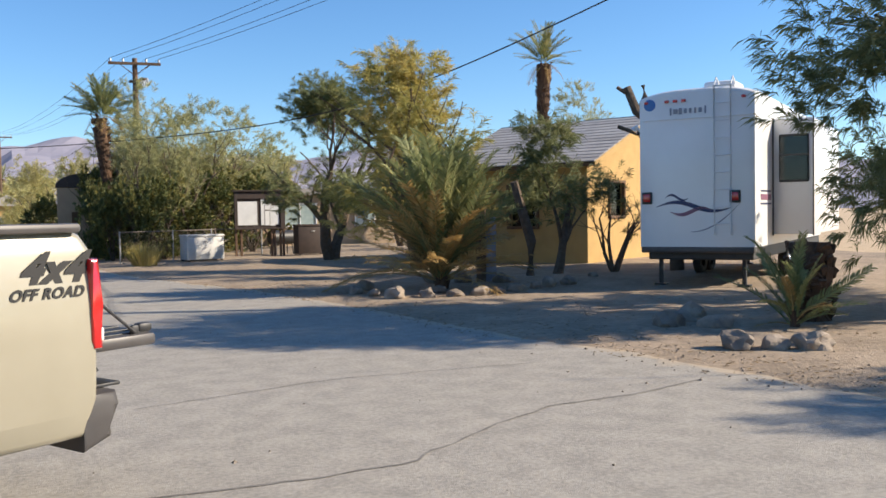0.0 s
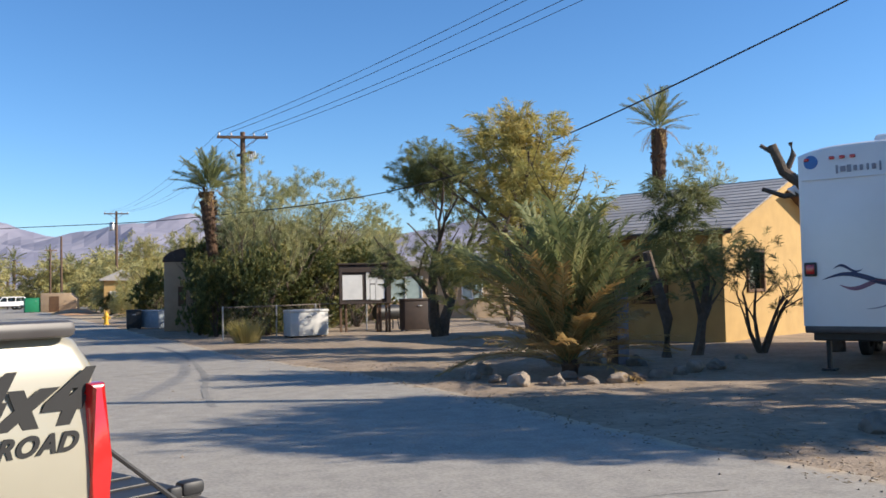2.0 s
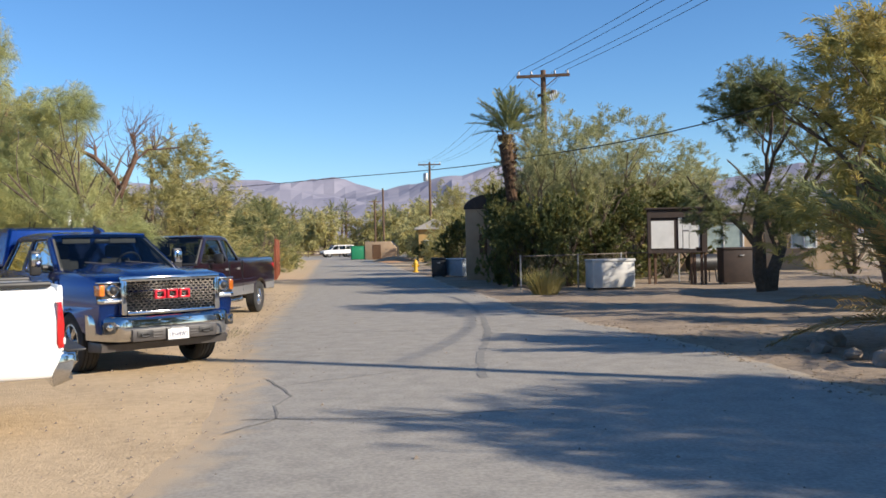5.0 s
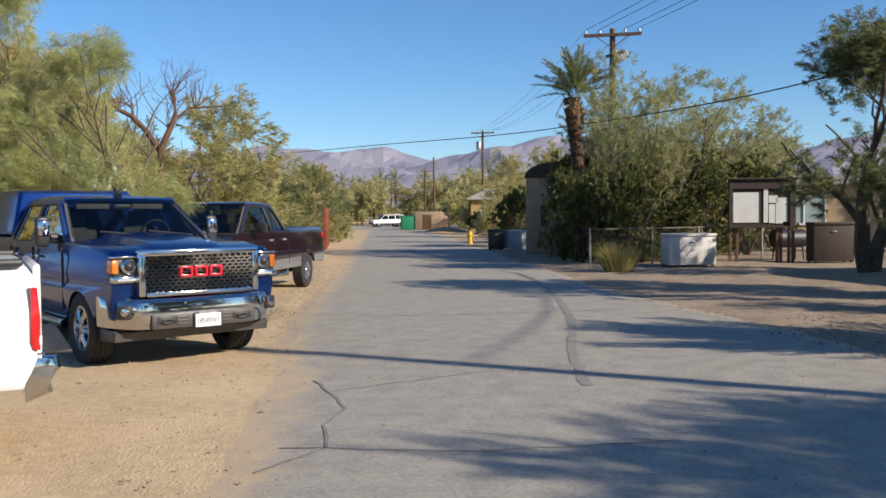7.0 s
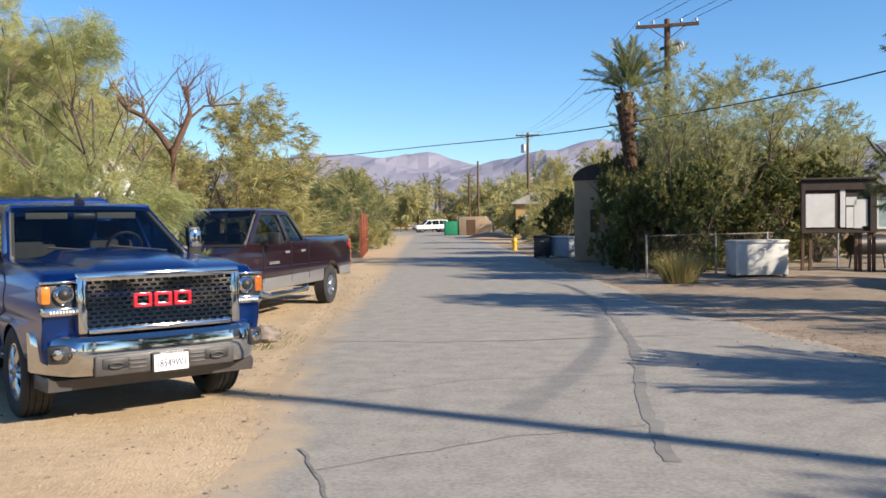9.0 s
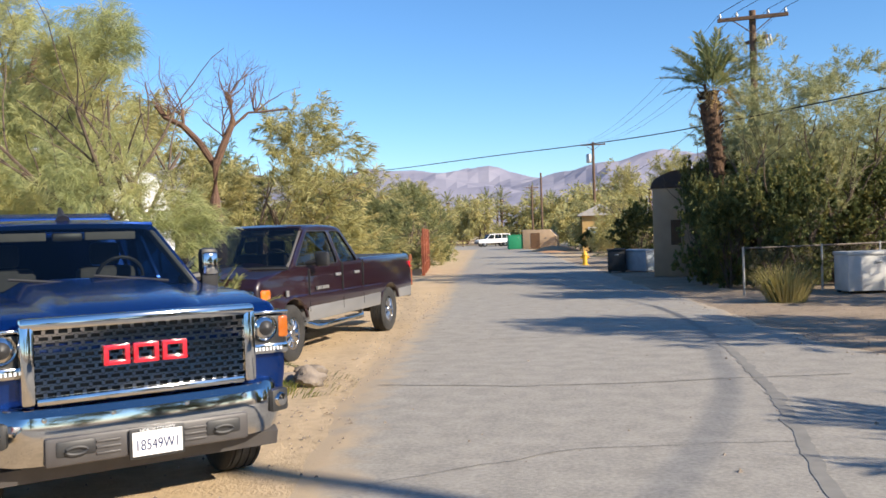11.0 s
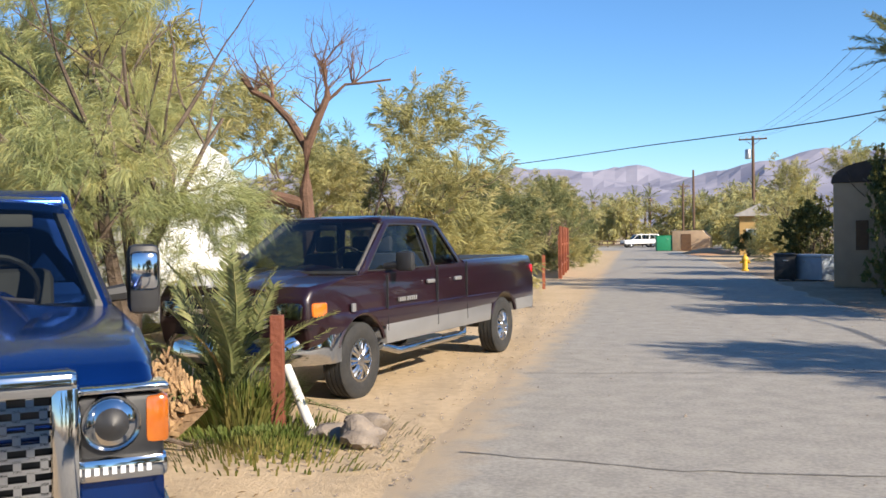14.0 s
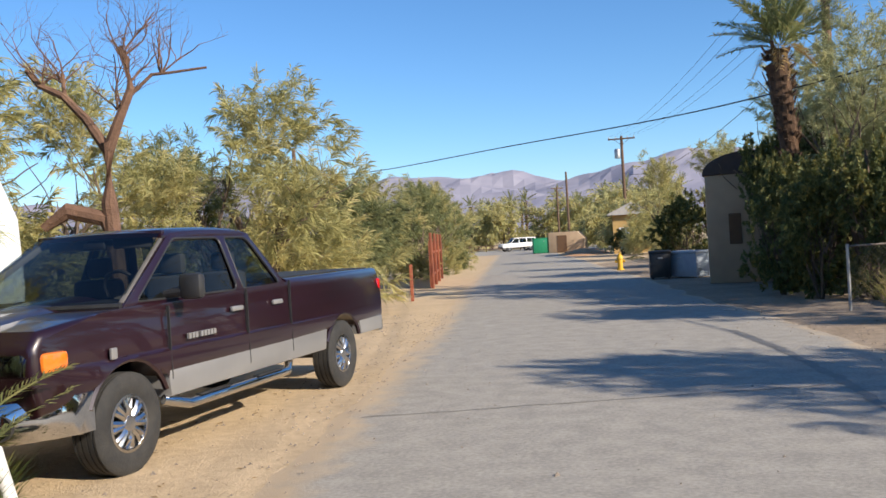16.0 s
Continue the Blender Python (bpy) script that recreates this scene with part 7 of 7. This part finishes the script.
REDSAND = shade("red_sand", (0.50, 0.27, 0.13), (0.42, 0.23, 0.11), 2.5, 0.95, bump=0.4)
mound(-0.5, 100, 2.6, 9, 0.45, "low bank of reddish sand beside the road")


def strip(pts, w, mat, label, name="road_crack", seed=1, wob=0.05, z=0.0085):
    """A thin uneven line on the asphalt."""
    verts, faces = [], []
    path = []
    for (x0, y0), (x1, y1) in zip(pts, pts[1:]):
        n = max(2, int(math.hypot(x1 - x0, y1 - y0) / 0.12))
        for i in range(n):
            path.append(Vector((x0 + (x1 - x0) * i / n, y0 + (y1 - y0) * i / n, 0)))
    path.append(Vector((*pts[-1], 0)))
    for i, p in enumerate(path):
        d = (path[min(i + 1, len(path) - 1)] - path[max(i - 1, 0)]).normalized()
        s = Vector((-d.y, d.x, 0))
        o = p + s * wob * (noise.noise(Vector((i * 0.35, seed, 0))) + 0.5 * noise.noise(Vector((i * 1.1, seed, 4))))
        h = w * (0.55 + 0.7 * abs(noise.noise(Vector((i * 0.6, seed, 9)))))
        verts.extend(((*(o - s * h).to_2d(), z), (*(o + s * h).to_2d(), z)))
    for i in range(len(path) - 1):
        faces.append((2 * i, 2 * i + 2, 2 * i + 3, 2 * i + 1))
    tagged(raw(name, verts, faces, mat), label, "crack", kind="structure")


for i, (pts, w) in enumerate(([[(0.3, 17.1), (0.56, 16.5), (0.8, 15.8), (0.72, 15.2), (0.85, 14.5), (0.47, 13.9)], 0.02], [[(0.56, 16.54), (1.2, 17.0), (1.9, 17.5), (3.0, 17.9)], 0.012], [[(0.5, 14.5), (0.85, 14.5), (1.9, 14.4), (3.4, 14.7)], 0.014], [[(-0.8, 23.05), (0.94, 22.9), (2.3, 23.1), (3.0, 23.3), (4.6, 23.6)], 0.02],
                              [[(-1.2, 27.1), (0.9, 27.6), (3.4, 28.2)], 0.016], [[(1.6, 6.4), (2.6, 6.25), (3.4, 6.3), (4.4, 6.9), (5.1, 7.2), (6.0, 7.2), (7.0, 7.4)], 0.018], [[(2.0, 9.0), (4.0, 9.4), (6.2, 9.1)], 0.01], [[(0.0, 18.9), (1.5, 20.0), (3.3, 20.3)], 0.008])):
    strip(pts, w, CRACK, "dark jagged crack across the asphalt", seed=i + 1)
strip([(3.2, 33.5), (3.5, 31.0), (3.62, 28.4), (3.62, 25.5), (3.5, 22.5), (3.3, 20.5), (3.12, 19.1), (3.0, 16.8)], 0.095, TAR, "dark curved tar seam along the asphalt", "tar_seam", 20, 0.06)

# loose pebbles on sand and road
rng1 = random.Random(77)
pv, pf = [], []
for _ in range(2600):
    y = rng1.uniform(3, 40)
    side = rng1.random()
    if side < 0.45:
        x = along(LEFT, y) - abs(rng1.gauss(0, 1.1)) + 0.25
    elif side < 0.9:
        x = along(RIGHT, y) + abs(rng1.gauss(0, 1.6)) - 0.5
    else:
        x = rng1.uniform(along(LEFT, y), along(RIGHT, y))
    z = max(ground_height(x, y), 0.004)
    s = rng1.uniform(0.006, 0.022) * (1.6 if rng1.random() < 0.06 else 1)
    k = len(pv)
    for dx, dy, dz in ((1, 0, 0), (-0.5, 0.9, 0), (-0.5, -0.9, 0), (0.1, 0.1, 0.9)):
        a = rng1.uniform(0.7, 1.2)
        pv.append((x + dx * s * a, y + dy * s * a, z + dz * s - 0.001))
    pf.extend(((k, k + 1, k + 3), (k + 1, k + 2, k + 3), (k + 2, k, k + 3)))
tagged(raw("pebbles", pv, pf, ROCK), "small scattered pebbles on sand and asphalt", "pebbles", kind="stuff")

# dry leaf litter on the right-hand lot and along the verges
lv, lf = [], []
for _ in range(4200):
    y = rng1.uniform(4, 24)
    x = along(RIGHT, y) + abs(rng1.gauss(0, 3.2)) - 0.4
    if rng1.random() < 0.12:
        y = rng1.uniform(20, 40)
        x = along(LEFT, y) - abs(rng1.gauss(0.3, 1.4))
    if noise.noise(Vector((x * 0.8, y * 0.8, 7))) < -0.05:
        continue
    z = max(ground_height(x, y), 0.004) + 0.004
    a, s = rng1.uniform(0, 6.283), rng1.uniform(0.012, 0.05)
    c, d = math.cos(a) * s, math.sin(a) * s
    k = len(lv)
    lv.extend(((x - c, y - d, z), (x + d * 0.25, y - c * 0.25, z + 0.008), (x + c, y + d, z + 0.003), (x - d * 0.25, y + c * 0.25, z + 0.006)))
    lf.append((k, k + 1, k + 2, k + 3))
tagged(raw("leaf_litter", lv, lf, LITTER), "dry brown leaf litter scattered on the sand", "litter", kind="stuff")
